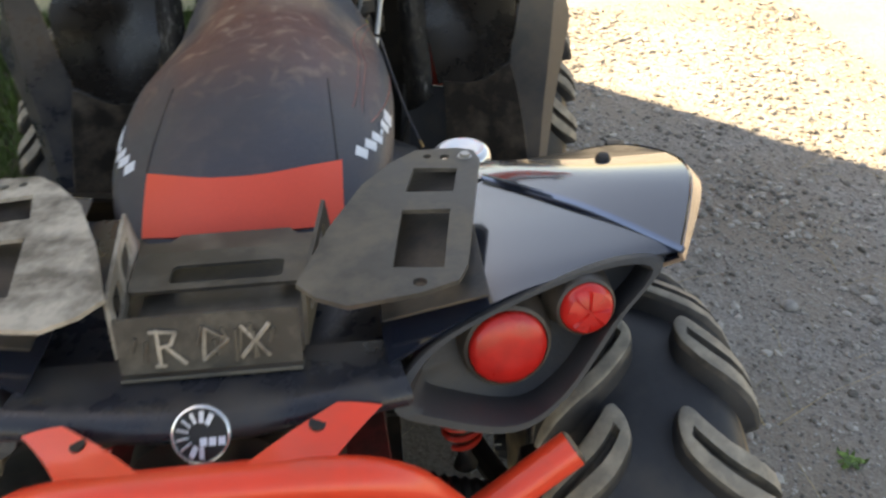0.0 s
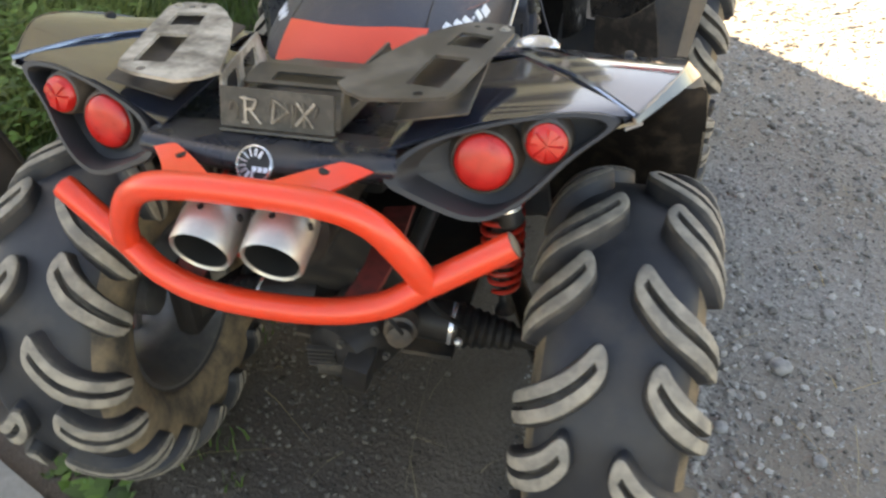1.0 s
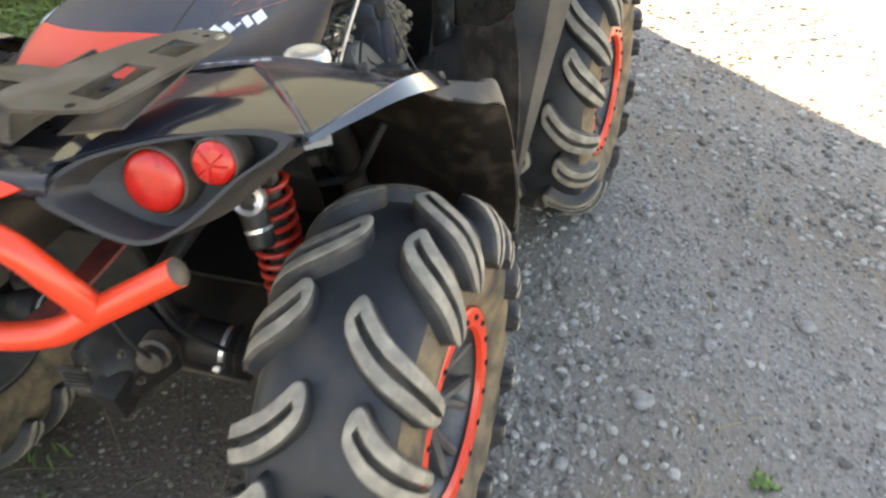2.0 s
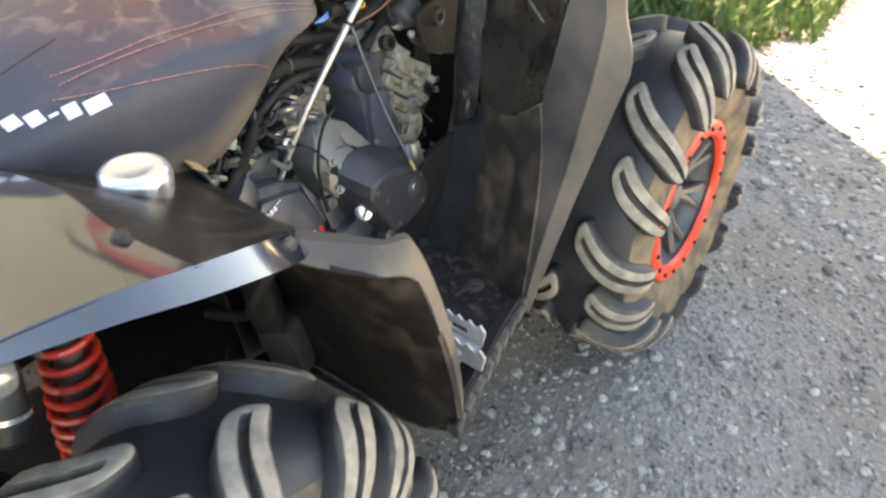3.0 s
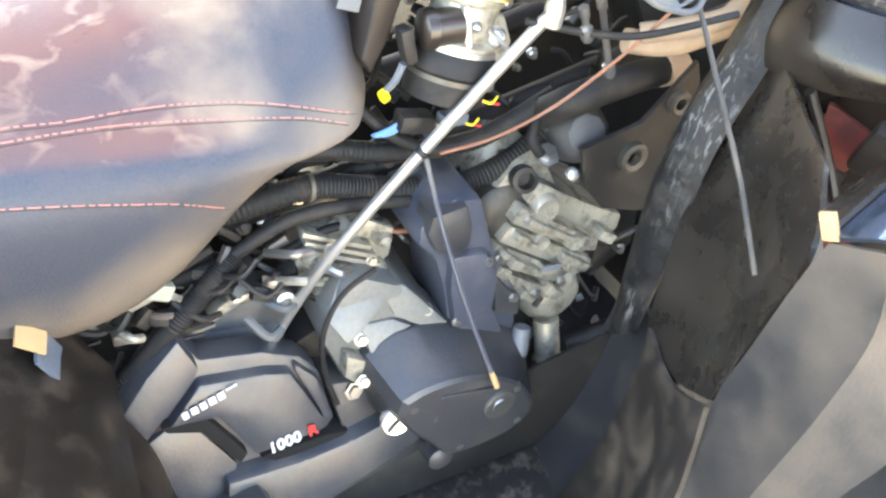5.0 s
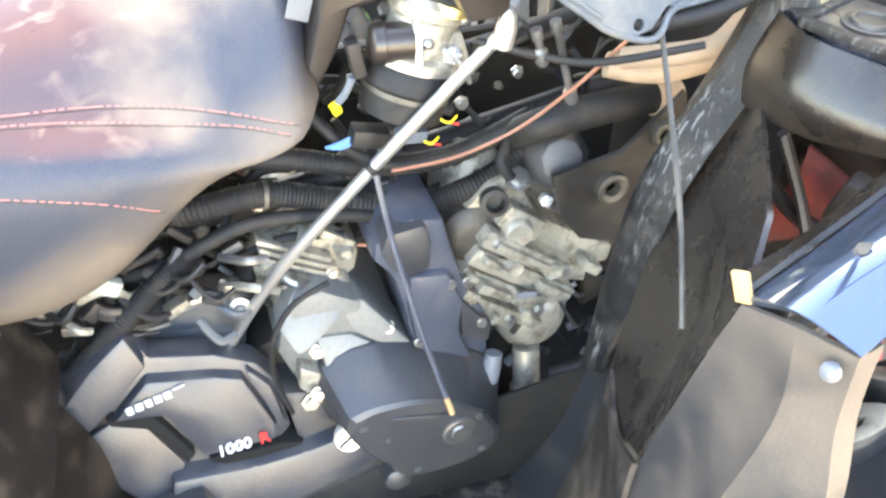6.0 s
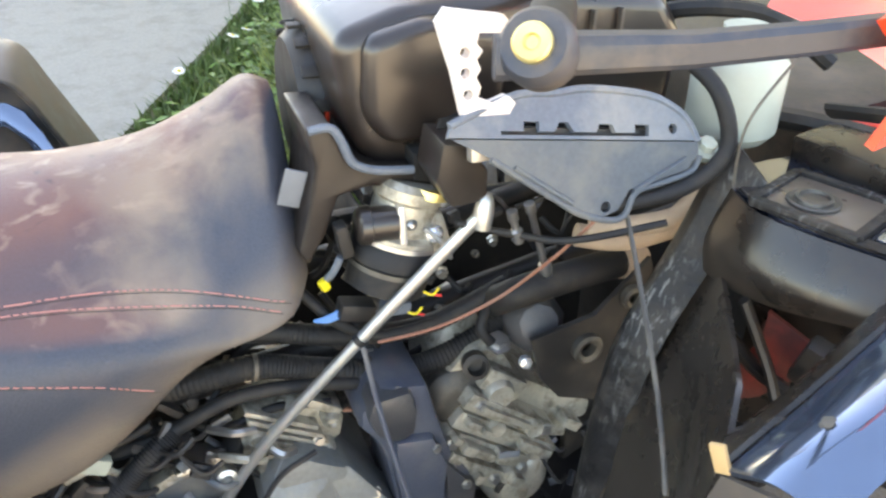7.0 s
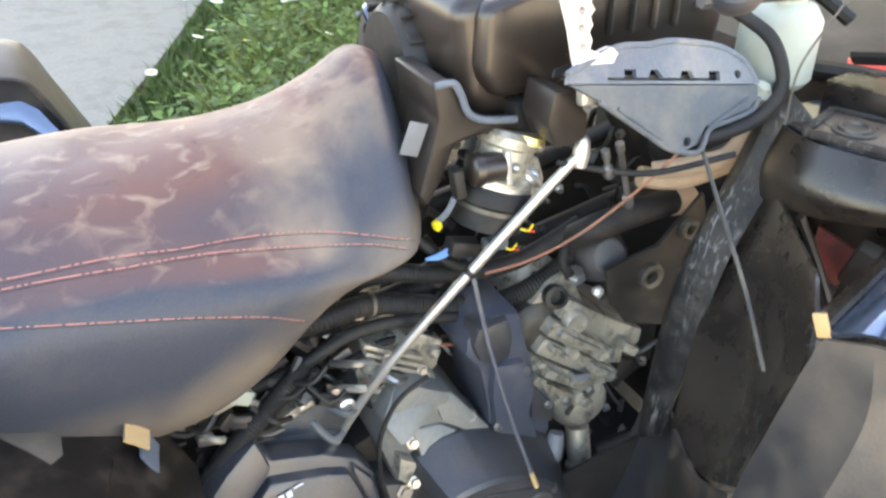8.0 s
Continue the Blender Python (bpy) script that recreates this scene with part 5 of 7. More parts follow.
for a0, a1, b0, b1, x1 in ((.002, .060, .034, .062, .166), (-.006, .128, .008, .030, .176), (.010, .090, .016, .024, .184), (.0, .152, -.020, .004, .172), (.095, .148, -.012, .0, .182), (.006, .138, -.046, -.024, .168), (.03, .08, -.042, -.030, .180), (.020, .112, -.076, -.050, .176), (.10, .135, -.066, -.052, .170)):
    c = of + dirf * (a0 + a1) / 2 + nf * (b0 + b1) / 2
    part("casting_layer", box((x1 - .04, c.y, c.z), (.08, a1 - a0, b1 - b0), (-37, 0, 0), .004), M_ALU, headf)
for k in range(9):
    a, b = random.uniform(.01, .14), random.uniform(-.07, .03)
    c = of + dirf * a + nf * b
    part("casting_lug", box((.172, c.y, c.z), (.024, random.uniform(.008, .022), random.uniform(.006, .014)), (-37, 0, 0), .002), M_ALU, headf)
for a, b in ((.012, .020), (.115, .022), (.140, -.008), (.012, -.036), (.125, -.036), (.03, -.062), (.10, -.062)):
    c = of + dirf * a + nf * b
    part("casting_bolt", add_bolt(bmesh.new(), (.176, c.y, c.z), (1, 0, .1), .0055, .006), M_BOLT, headf)
for a, b, r, h in ((.03, .038, .018, .02), (.10, .018, .012, .026), (.135, -.012, .013, .02), (.055, .0, .012, .022), (.02, -.05, .011, .018), (.12, -.055, .012, .02)):
    p = of + dirf * a + nf * b
    part("casting_boss", lathe(p - Vector((.01, 0, 0)), (1, 0, 0), [(0, r * 1.15), (h * .8, r), (h, r * .85), (h * .9, r * .45)], 16), M_ALU, headf)
part("white_tag", box((.184, .612, .667), (.002, .026, .009), (-10, 0, 0), .0005), M_STICKER, headf, "small pale tag")
part("head_bolt", add_bolt(bmesh.new(), (.160, .600, .812), (.4, 0, 1), .010, .012), M_BOLT, headf)
part("plug_hole", lathe((.150, .578, .785), (.9, -.2, .3), [(0, .015), (.016, .015), (.017, .010), (.004, .009)], 16), M_DARK, headf)
# rear cylinder, ribbed
headr = part("rear_cylinder", slab_yz([(.318, .722), (.334, .762), (.366, .776), (.392, .772), (.436, .733), (.430, .706), (.408, .690), (.364, .672), (.330, .690)], -.02, .126, .006), M_ALU, engine, "pale ribbed cast cylinder")
for k in range(6):
    t = k / 5
    p = Vector((.130, .366 + .016 * t, .758 - .064 * t))
    part("cooling_rib", box(p, (.022, .092 - .018 * abs(t - .4), .0055), (-30, 0, 0), .0015), M_ALU, headr)
for y, z, r in ((.338, .742, .012), (.418, .742, .011), (.412, .702, .010), (.346, .694, .011), (.378, .768, .009)):
    part("casting_boss", lathe((.110, y, z), (1, 0, 0), [(0, r), (.028, r * .95), (.034, r * .6), (.030, r * .4)], 14), M_ALU, headr)
for y, z in ((.356, .752), (.402, .720), (.372, .690)):
    part("head_bolt", add_bolt(bmesh.new(), (.140, y, z), (1, 0, .2), .005, .006), M_BOLT, headr)
part("head_plate", box((.128, .412, .760), (.020, .040, .010), (-35, 0, 0), .002), M_ALU, headr)
# silver crankcase and the faceted black side cover
case = part("crankcase", slab_yz([(.338, .690), (.362, .722), (.386, .724), (.424, .700), (.496, .604), (.470, .540), (.400, .535), (.352, .580), (.330, .650)], .03, .172, .010), M_SILVER, engine, "silver crankcase")
part("bright_facet", slab_yz([(.372, .664), (.410, .660), (.476, .618), (.456, .590), (.404, .594), (.378, .628)], .12, .190, .005, tilt=.45, zc=.63), M_SILVER, case, "bright machined facet")
part("upper_facet", slab_yz([(.334, .690), (.360, .722), (.386, .722), (.404, .690), (.368, .668), (.350, .662)], .10, .176, .005, tilt=.7, zc=.69), M_SILVER, case)
part("case_step", slab_yz([(.398, .712), (.428, .698), (.480, .630), (.470, .622), (.412, .664), (.404, .690)], .12, .180, .004, tilt=.3, zc=.66), M_SILVER, case)
part("lower_lug", slab_yz([(.350, .640), (.372, .622), (.404, .590), (.400, .566), (.372, .572), (.346, .606)], .12, .190, .006), M_ALU, case)
for y, z in ((.352, .688), (.415, .690), (.452, .655), (.365, .600), (.372, .646)):
    part("case_bolt", add_bolt(bmesh.new(), (.184 - .4 * (z - .63), y, z), (1, 0, .4), .006, .007), M_BOLT, case)
part("case_hose", bar([(.178, .392, .742), (.185, .350, .725), (.190, .325, .680), (.190, .325, .620), (.19, .335, .57)], .003, 8), M_HOSE, case)
back = [(.368, .620), (.408, .645), (.464, .640), (.520, .615), (.572, .575), (.585, .520), (.548, .470), (.455, .455), (.400, .500), (.372, .560)]
fore = [(.382, .604), (.426, .618), (.487, .606), (.545, .562), (.566, .508), (.534, .478), (.455, .476), (.424, .514), (.392, .560)]


def even(loop_pts, n=40):
    """The outline resampled to n points by angle about its middle."""
    pts = smooth_curve([(0, y, z) for y, z in loop_pts], 5, True)
    c = sum(pts, Vector()) / len(pts)
    out = []
    for k in range(n):
        a = 2 * math.pi * k / n
        q = min(pts, key=lambda p: abs(math.remainder(math.atan2(p.z - c.z, p.y - c.y) - a, 2 * math.pi)))
        out.append((q.y, q.z))
    return out


b_r, f_r = even(back), even(fore)
fc = (sum(p[0] for p in f_r) / 40, sum(p[1] for p in f_r) / 40)
rings = [[Vector((.150, y, z)) for y, z in b_r], [Vector((.186, y, z)) for y, z in b_r], [Vector((.240, y, z)) for y, z in f_r]]
for k, x in ((.97, .247), (.90, .251), (.5, .252), (.05, .252)):
    rings.append([Vector((x, fc[0] + (y - fc[0]) * k, fc[1] + (z - fc[1]) * k)) for y, z in f_r])
cover = part("side_cover", skin(bmesh.new(), rings), M_COVER, engine, "faceted black plastic side cover", 26)
cd = Vector((1, .05, 0)).normalized()
part("cover_screw", lathe((.251, .512, .545), cd, [(0, .021), (.003, .021), (.004, .019), (.003, .011), (.005, .010), (.005, .002)], 24), M_BOLT, cover, "pale round screw plate")
part("slotted_plug", lathe((.222, .390, .549), Vector((1, -.2, .45)), [(0, .017), (.008, .017), (.011, .0145), (.010, .002)], 24), M_CHROME, cover, "polished slotted plug")
part("plug_slot", box((.232, .388, .5535), (.002, .026, .003), (35, -24, 0), 0), M_DARK, cover)
for y, z in ((.402, .590), (.535, .560), (.540, .500), (.462, .492), (.430, .560)):
    part("cover_bolt", add_bolt(bmesh.new(), (.246, y, z), cd, .0055, .006), M_BOLT, cover)
part("cover_rib", box((.252, .470, .588), (.006, .075, .005), (-14, 0, 0), .002), M_COVER, cover)
part("cover_foot", lathe((.225, .440, .470), (1, 0, .1), [(0, .017), (.02, .016), (.024, .010)], 18), M_COVER, cover)
# slate plastic timing housing between the cylinders
hous = part("belt_housing", slab_yz([(.438, .757), (.441, .778), (.455, .797), (.480, .804), (.513, .797), (.523, .755), (.540, .697), (.566, .650), (.571, .590), (.560, .560), (.509, .585), (.478, .612), (.470, .681), (.458, .732)], .08, .182, .010), M_PLASTIC_BLUE, engine, "slate plastic housing")
part("housing_lobe", slab_yz([(.450, .798), (.492, .802), (.499, .773), (.497, .742), (.476, .733), (.455, .748), (.444, .776)], .15, .192, .010), M_COVER, hous, "darker rounded lobe")
part("housing_face", slab_yz([(.473, .738), (.516, .732), (.533, .686), (.529, .640), (.548, .590), (.482, .622), (.472, .690)], .15, .194, .007), M_PLASTIC_BLUE, hous)
part("housing_tab", slab_yz([(.530, .690), (.553, .657), (.570, .640), (.567, .612), (.534, .630)], .15, .190, .004), M_COVER, hous)
for y, z in ((.518, .716), (.556, .648), (.482, .640)):
    part("housing_bolt", add_bolt(bmesh.new(), (.192, y, z), (1, 0, .1), .0045, .005), M_BOLT, hous)
# water pump and its pipes in front
pump = part("water_pump", lathe((.12, .640, .590), (1, .1, 0), [(0, .048), (.03, .045), (.045, .032), (.052, .02)], 20), M_ALU, engine, "dull alloy water pump")
part("pump_pipe", lathe((.165, .628, .560), (.35, -.05, -1), [(0, .017), (.05, .017), (.055, .021), (.07, .021)], 16), M_ALU, pump)
part("pale_fitting", lathe((.19, .575, .590), (.25, -.25, -1), [(0, .010), (.02, .012), (.036, .012), (.040, .008)], 14), M_STICKER, pump)
part("pump_outlet", lathe((.17, .665, .50), (.25, .8, .3), [(0, .015), (.09, .015)], 14), M_DARK, pump)
part("oil_filter_cap", lathe((.192, .413, .512), (1, -.1, .35), [(-.02, .025), (.006, .025), (.008, .022), (.006, .019)], 24), M_CHROME, engine, "round polished plug")
part("plug_slot", box((.202, .412, .518), (.004, .006, .036), (12, 0, 0), .001), M_DARK, engine)

# ---- belt cover with its markings ----
cv_out = [(.114, .660), (.152, .690), (.189, .708), (.203, .676), (.265, .658), (.306, .635), (.323, .610), (.331, .545), (.300, .520), (.235, .500), (.190, .470), (.133, .560), (.117, .612)]
TILT_C, ZC = .28, .60


def cov(y, z, lift=0.0):
    """A point on the belt cover's leaning face."""
    return Vector((.196 + lift - TILT_C * (z - ZC) - .10 * (y - .22), y, z))


def cov_block(poly, x0, x1, bevel=.004):
    bm = slab_yz(poly, x0, x1, bevel)
    for v in bm.verts:
        v.co.x += -TILT_C * (v.co.z - ZC) - .10 * (v.co.y - .22)
    return bm


belt = part("belt_cover", cov_block(cv_out, .152, .182, .004), M_BELT, quad, "angular dark plastic belt cover with white and red marks")
part("cover_panel", cov_block([(.156, .626), (.196, .660), (.263, .643), (.290, .632), (.316, .563), (.313, .547), (.234, .554), (.206, .616), (.172, .624)], .16, .196, .005), M_BELT, belt)
part("panel_facet", cov_block([(.296, .638), (.318, .610), (.327, .556), (.319, .556), (.296, .628)], .15, .1925, .003), M_BELT, belt)
part("cover_wing", cov_block([(.112, .655), (.150, .690), (.187, .716), (.200, .678), (.163, .646), (.124, .618)], .15, .198, .004), M_BELT, belt, "scuffed grey wing")
part("cover_hollow", cov_block([(.120, .610), (.152, .622), (.186, .604), (.214, .548), (.197, .520), (.190, .480), (.135, .555)], .14, .190, .004), M_BELT, belt)
# black blocks on the face, coloured as the shade of its recesses
part("cover_slot_shade", cov_block([(.150, .630), (.194, .621), (.226, .560), (.216, .552), (.186, .607), (.154, .622)], .15, .1945, .0015), M_SOOT_SHADE, belt, "black patch for the shade in a recess")
part("lower_slot_shade", cov_block([(.238, .548), (.317, .537), (.342, .530), (.326, .522), (.254, .534)], .14, .1935, .0015), M_SOOT_SHADE, belt, "black patch for the shade in a recess")
part("cover_arm", cov_block([(.197, .545), (.284, .530), (.340, .527), (.398, .530), (.443, .508), (.447, .488), (.350, .470), (.270, .455), (.205, .452), (.185, .480)], .12, .206, .008), M_BELT, belt)
part("arm_shadow_lip", cov_block([(.205, .452), (.350, .468), (.447, .486), (.500, .468), (.500, .444), (.360, .438), (.215, .430)], .10, .180, .006), M_COVER, belt)
part("screw_tab", cov_block([(.328, .592), (.376, .577), (.394, .549), (.402, .515), (.338, .524)], .13, .186, .004), M_COVER, belt)
part("rear_lug", lathe(cov(.108, .585, -.03), (1, .1, .28), [(-.02, .020), (.004, .019), (.008, .014), (.006, .007)], 18), M_COVER, belt, "black mounting lug with a screw")
for y, z, lift in ((.358, .572, -.008), (.445, .470, .012), (.108, .585, -.022)):
    part("cover_screw", add_bolt(bmesh.new(), cov(y, z, lift), (1, .1, .28), .008, .006), M_BOLT, belt)


def on_cover(y, z, y2, z2, lift=.0015):
    a, b = cov(y, z, lift), cov(y2, z2, lift)
    u = (b - a).normalized()
    n = Vector((1, .10, TILT_C)).normalized()
    v = n.cross(u).normalized()
    m = Matrix((u, v, n)).transposed().to_4x4()
    m.translation = a
    return m


# a maker's word becomes plain white bars; the number stays
a0 = on_cover(.170, .633, .236, .642, .0035)
for k, (w, h) in enumerate(((.008, .012), (.009, .012), (.008, .012), (.009, .012), (.009, .012))):
    bm = box((.006 + .0098 * k, .004, .0), (w * .82, h * .72, .0014), (0, 0, -6 * (k % 2)), .0004)
    bm.transform(a0)
    part("white_bar", bm, M_WHITE, belt, "plain white print")
bm = box((.058, .0075, 0), (.012, .0018, .0012), (0, 0, 0), 0)
bm.transform(a0)
part("white_bar", bm, M_WHITE, belt)
a1 = on_cover(.248, .552, .317, .551, .0030)
lettering("number", "1000", .0190, a1, M_WHITE, belt)
lettering("number_letter", "R", .0190, a1 @ pose(.0465, 0, 0), M_REDPRINT, belt)

# ---- rods ----
rod = part("shift_rod", bar([(.212, .551, 1.004), (.206, .535, .985), (.180, .443, .872), (.155, .345, .748), (.135, .283, .640)], .0060, 10), M_STEEL, quad, "long bright metal shift rod")
part("rod_end", lathe((.212, .553, 1.000), (-.1, .15, 1), [(-.008, .008), (.008, .0095), (.022, .007), (.026, .004)], 14), M_STEEL, rod)
part("cable_tie", lathe((.180, .443, .872), (-.2, -.65, -.75), [(-.003, .0075), (.003, .0075)], 14), M_DARK, rod)
part("thin_dipstick", bar([(.186, .444, .868), (.205, .455, .79), (.232, .475, .69), (.262, .497, .600)], .0028, 8), M_PLASTIC_BLUE, quad, "thin dark rod with a pale tip")
part("dipstick_tip", bar([(.257, .493, .615), (.264, .498, .595)], .0034, 8, 1), M_TAN, quad)
part("stay_rod", bar([(.261, .670, 1.012), (.32, .655, .965), (.39, .632, .918), (.452, .606, .874)], .0024, 8, 3), M_RACK, quad, "thin grey stay rod")
part("brown_wire", bar([(.261, .640, 1.010), (.235, .615, .960), (.198, .578, .900), (.186, .52, .872), (.184, .46, .868)], .0017, 8), M_WIRE, quad, "thin brown wire")
part("cross_cable", bar([(.205, .530, .998), (.225, .585, .985), (.26, .62, .992), (.28, .70, 1.005)], .0036, 8), M_HOSE, quad)

# ---- throttle body ----
ta = Vector((.006, -.026, -.085)).normalized()
tb0 = Vector((.136, .513, 1.014))
thr = part("throttle_body", lathe(tb0, ta, [(0, .030), (.006, .036), (.016, .036), (.020, .032), (.050, .033), (.054, .040), (.060, .040)], 32), M_ALU, quad, "alloy throttle body with black motor")
part("brass_ring", lathe(tb0 + Vector((.022, .010, -.006)), ta, [(-.004, .017), (.004, .018), (.006, .014), (.0, .011)], 24), M_BRASS, thr, "brass-coloured ring")
part("hose_clamp", lathe(tb0 + ta * .058, ta, [(0, .0415), (.006, .0415)], 32), M_STEEL, thr, "steel hose clamp")
part("rubber_boot", lathe(tb0 + ta * .062, ta, [(0, .041), (.006, .045), (.020, .045), (.024, .041), (.050, .040)], 32), M_HOSE, thr, "black rubber boot")
part("hose_clamp", lathe(tb0 + ta * .086, ta, [(0, .0425), (.005, .0425)], 32), M_RACK, thr, "dull hose clamp")
part("throttle_block", slab_yz([(.492, .990), (.506, .996), (.534, .985), (.540, .960), (.520, .936), (.498, .934), (.490, .955)], .120, .168, .004, tilt=.25, zc=.965), M_ALU, thr, "pale cast block")
part("block_plate", slab_yz([(.487, 1.004), (.494, 1.004), (.494, .950), (.487, .946)], .130, .176, .0015, tilt=.2, zc=.975), M_STEEL, thr, "bright flange plate")
part("throttle_motor", lathe((.158, .450, .985), (.05, 1, -.04), [(0, .014), (.003, .018), (.012, .019), (.013, .017), (.038, .017)], 24), M_AIRBOX, thr, "black servo motor")
for p, r in (((.170, .522, .969), .0085), ((.172, .492, .946), .0085), ((.172, .499, .984), .005), ((.160, .536, .997), .006), ((.168, .507, .955), .004), ((.168, .530, .950), .004)):
    part("boss", lathe(p, (1, -.2, .3), [(-.012, r * 1.25), (-.002, r * 1.2), (0, r), (.004, r * .85), (.006, r * .35)], 18), M_CHROME if r > .008 else M_BOLT, thr)
part("spring_arm", bar([(.172, .512, .978), (.178, .528, .962), (.174, .538, .942)], .0025, 8), M_STEEL, thr)
part("motor_plug", box((.155, .438, .972), (.018, .012, .034), (10, 0, 0), .003), M_DARK, thr)
part("plug_lead", bar([(.157, .434, .955), (.153, .428, .938), (.146, .422, .926)], .0036, 8), M_CONSOLE, thr)
part("yellow_tag", box((.146, .419, .920), (.008, .009, .012), (20, 0, 20), .002), M_YELLOW, thr, "yellow connector tab")
part("sensor", box((.150, .448, .888), (.022, .036, .018), (-14, 0, 0), .003), M_DARK, quad, "black connector with blue wires")
part("sensor_plug", box((.155, .487, .885), (.016, .030, .013), (-8, 0, 6), .003), M_CONSOLE, quad)
for k in range(3):
    part("blue_wire", bar([(.150, .433 - .001 * k, .890 - .004 * k), (.148, .420, .884 - .003 * k), (.140, .408, .876)], .0017, 6), M_BLUE_WIRE, quad)
for p in ((.168, .512, .905), (.160, .497, .880)):
    part("yellow_wire_end", bar([p, (p[0] + .004, p[1] + .008, p[2] - .003), (p[0] + .002, p[1] + .016, p[2] + .002)], .0013, 6), M_YELLOW, quad)
    part("red_wire_end", bar([(p[0], p[1] + .006, p[2] - .004), (p[0] + .003, p[1] + .018, p[2] - .007)], .0013, 6, 2), M_REDPRINT, quad)

# ---- air box ----
def moulded(poly, x0, x1, r, segments=5):
    """A moulded block with broadly rounded edges."""
    bm = slab_yz(poly, x0, x1, 0)
    bmesh.ops.bevel(bm, geom=list(bm.edges), offset=r, segments=segments, profile=0.5, affect="EDGES")
    return bm


airbox = part("air_box", moulded([(.445, 1.150), (.450, 1.098), (.456, 1.050), (.480, 1.022), (.560, 1.014), (.70, 1.020), (.80, 1.030), (.81, 1.12), (.78, 1.165), (.66, 1.178), (.52, 1.175)], -.14, .128, .020), M_AIRBOX, quad, "gloss black air box with an orange ring seal", 60)
part("lid_bulge", moulded([(.466, 1.080), (.470, 1.150), (.530, 1.166), (.600, 1.150), (.606, 1.090), (.570, 1.052), (.490, 1.050)], .06, .144, .014), M_AIRBOX, airbox, "", 60)
part("air_box_base", moulded([(.412, 1.082), (.436, 1.080), (.451, 1.045), (.479, 1.032), (.512, 1.029), (.556, 1.020), (.546, .998), (.468, 1.018), (.438, 1.012), (.424, .975), (.406, .945), (.398, .960), (.412, 1.01), (.418, 1.045)], .05, .148, .0035, 3), M_BROWNBASE, airbox, "brown-black moulded base", 60)
part("rim_seam", bar([(.150, .414, 1.080), (.151, .433, 1.081), (.152, .442, 1.068), (.153, .450, 1.048), (.153, .463, 1.039), (.153, .480, 1.0345), (.153, .508, 1.031)], .0042, 8), M_CONSOLE, airbox, "pale moulded seam")
# black block that paints the shade of an opening
part("notch_shade", slab_yz([(.508, 1.046), (.535, 1.046), (.535, 1.014), (.510, 1.018)], .12, .152, .003), M_SOOT_SHADE, airbox, "black block for the shade in an opening")
ring_c = Vector((-.02, .452, 1.050))
arc = [ring_c + Vector((math.cos(radians(a)) * .078, .012 * math.sin(radians(a)), math.sin(radians(a)) * .070)) for a in range(-20, 200, 12)]
part("orange_seal", sweep(bmesh.new(), arc, .0025, 8), M_ORANGE, airbox, "orange ring seal")
part("filter_ring", lathe((-.02, .430, 1.045), (0, 1, 0), [(0, .066), (.012, .076), (.030, .078), (.045, .074)], 36), M_DARK, airbox)
for k in range(7):
    part("ring_rib", box((-.02 + .08 * math.cos(radians(15 + 24 * k)), .446, 1.045 + .08 * math.sin(radians(15 + 24 * k))), (.004, .024, .012), (0, -(15 + 24 * k), 0), .001), M_DARK, airbox)
part("paper_label", box((.128, .400, 1.018), (.002, .020, .040), (-16, 8, -14), .0005), M_STICKER, airbox, "small pale paper label")
for k in range(6):
    part("lid_rib", box((.132, .575 + .030 * k, 1.128), (.008, .0035, .055), (0, 0, 0), .001), M_MATTE, airbox)

# ---- shift gate console and lever ----
def fold(y):
    """Height of the console's fold line at y."""
    return .004 - .1327 * (y - .525)


def gate_face(poly, holes, lean, thick, lift=0.0):
    """A plate hinged on the fold line; poly gives y and the height over the fold."""
    u = Vector((.048, 1, -.1327)).normalized()
    at = Vector((.242 - .36 * .004 + lift, .525, 1.094))
    return plate([((y - .525) * 1.01, h) for y, h in poly], [[((y - .525) * 1.01, h) for y, h in q] for q in holes], at, u, (-lean, 0, 1), thick)


upper = [(.505, .0), (.508, .010), (.534, .021), (.572, .034), (.605, .036), (.637, .040), (.690, .037), (.715, .029), (.730, .018), (.738, .002), (.738, .0)]
lower = [(.508, .0), (.738, .0), (.740, -.010), (.731, -.024), (.700, -.034), (.674, -.042), (.664, -.060), (.650, -.066), (.620, -.060), (.598, -.048), (.540, -.014)]
slot = [(.550, .003), (.688, .003), (.688, .013), (.674, .013), (.674, .006), (.655, .006), (.652, .013), (.640, .013), (.637, .006), (.616, .006), (.610, .014), (.602, .014), (.598, .006), (.584, .006), (.584, .014), (.570, .014), (.570, .006), (.550, .006)]
console = part("shift_gate", gate_face(upper, [slot, circle(.712, .010, .0045, 10)], .52, .006), M_CONSOLE, quad, "grey plastic shift gate with notched slot")
part("gate_front", gate_face(lower, [circle(.652, -.057, .005, 10)], .26, .006), M_GATE, console, "scuffed grey front of the gate")
# black plate behind the slot, put in as its inner shade
part("gate_slot_shade", gate_face([(y, h * .8) for y, h in upper], [], .52, .004, -.022), M_SOOT_SHADE, console, "black plate for the shade inside the slot")
part("gate_back", gate_face([(.624 + (y - .624) * .95, h * .93) for y, h in lower], [], .26, .030, -.036), M_MATTE, console)
edge = [Vector((.247 - .36 * fold(y) - .52 * h, y, 1.09 + fold(y) + h)) for y, h in upper[1:-1]]
part("gate_rim", sweep(bmesh.new(), smooth_curve(edge, 4), .0038, 8), M_CONSOLE, console, "rounded rim")
edge = [Vector((.248 - .36 * fold(y) - .26 * h, y, 1.09 + fold(y) + h)) for y, h in lower[2:]]
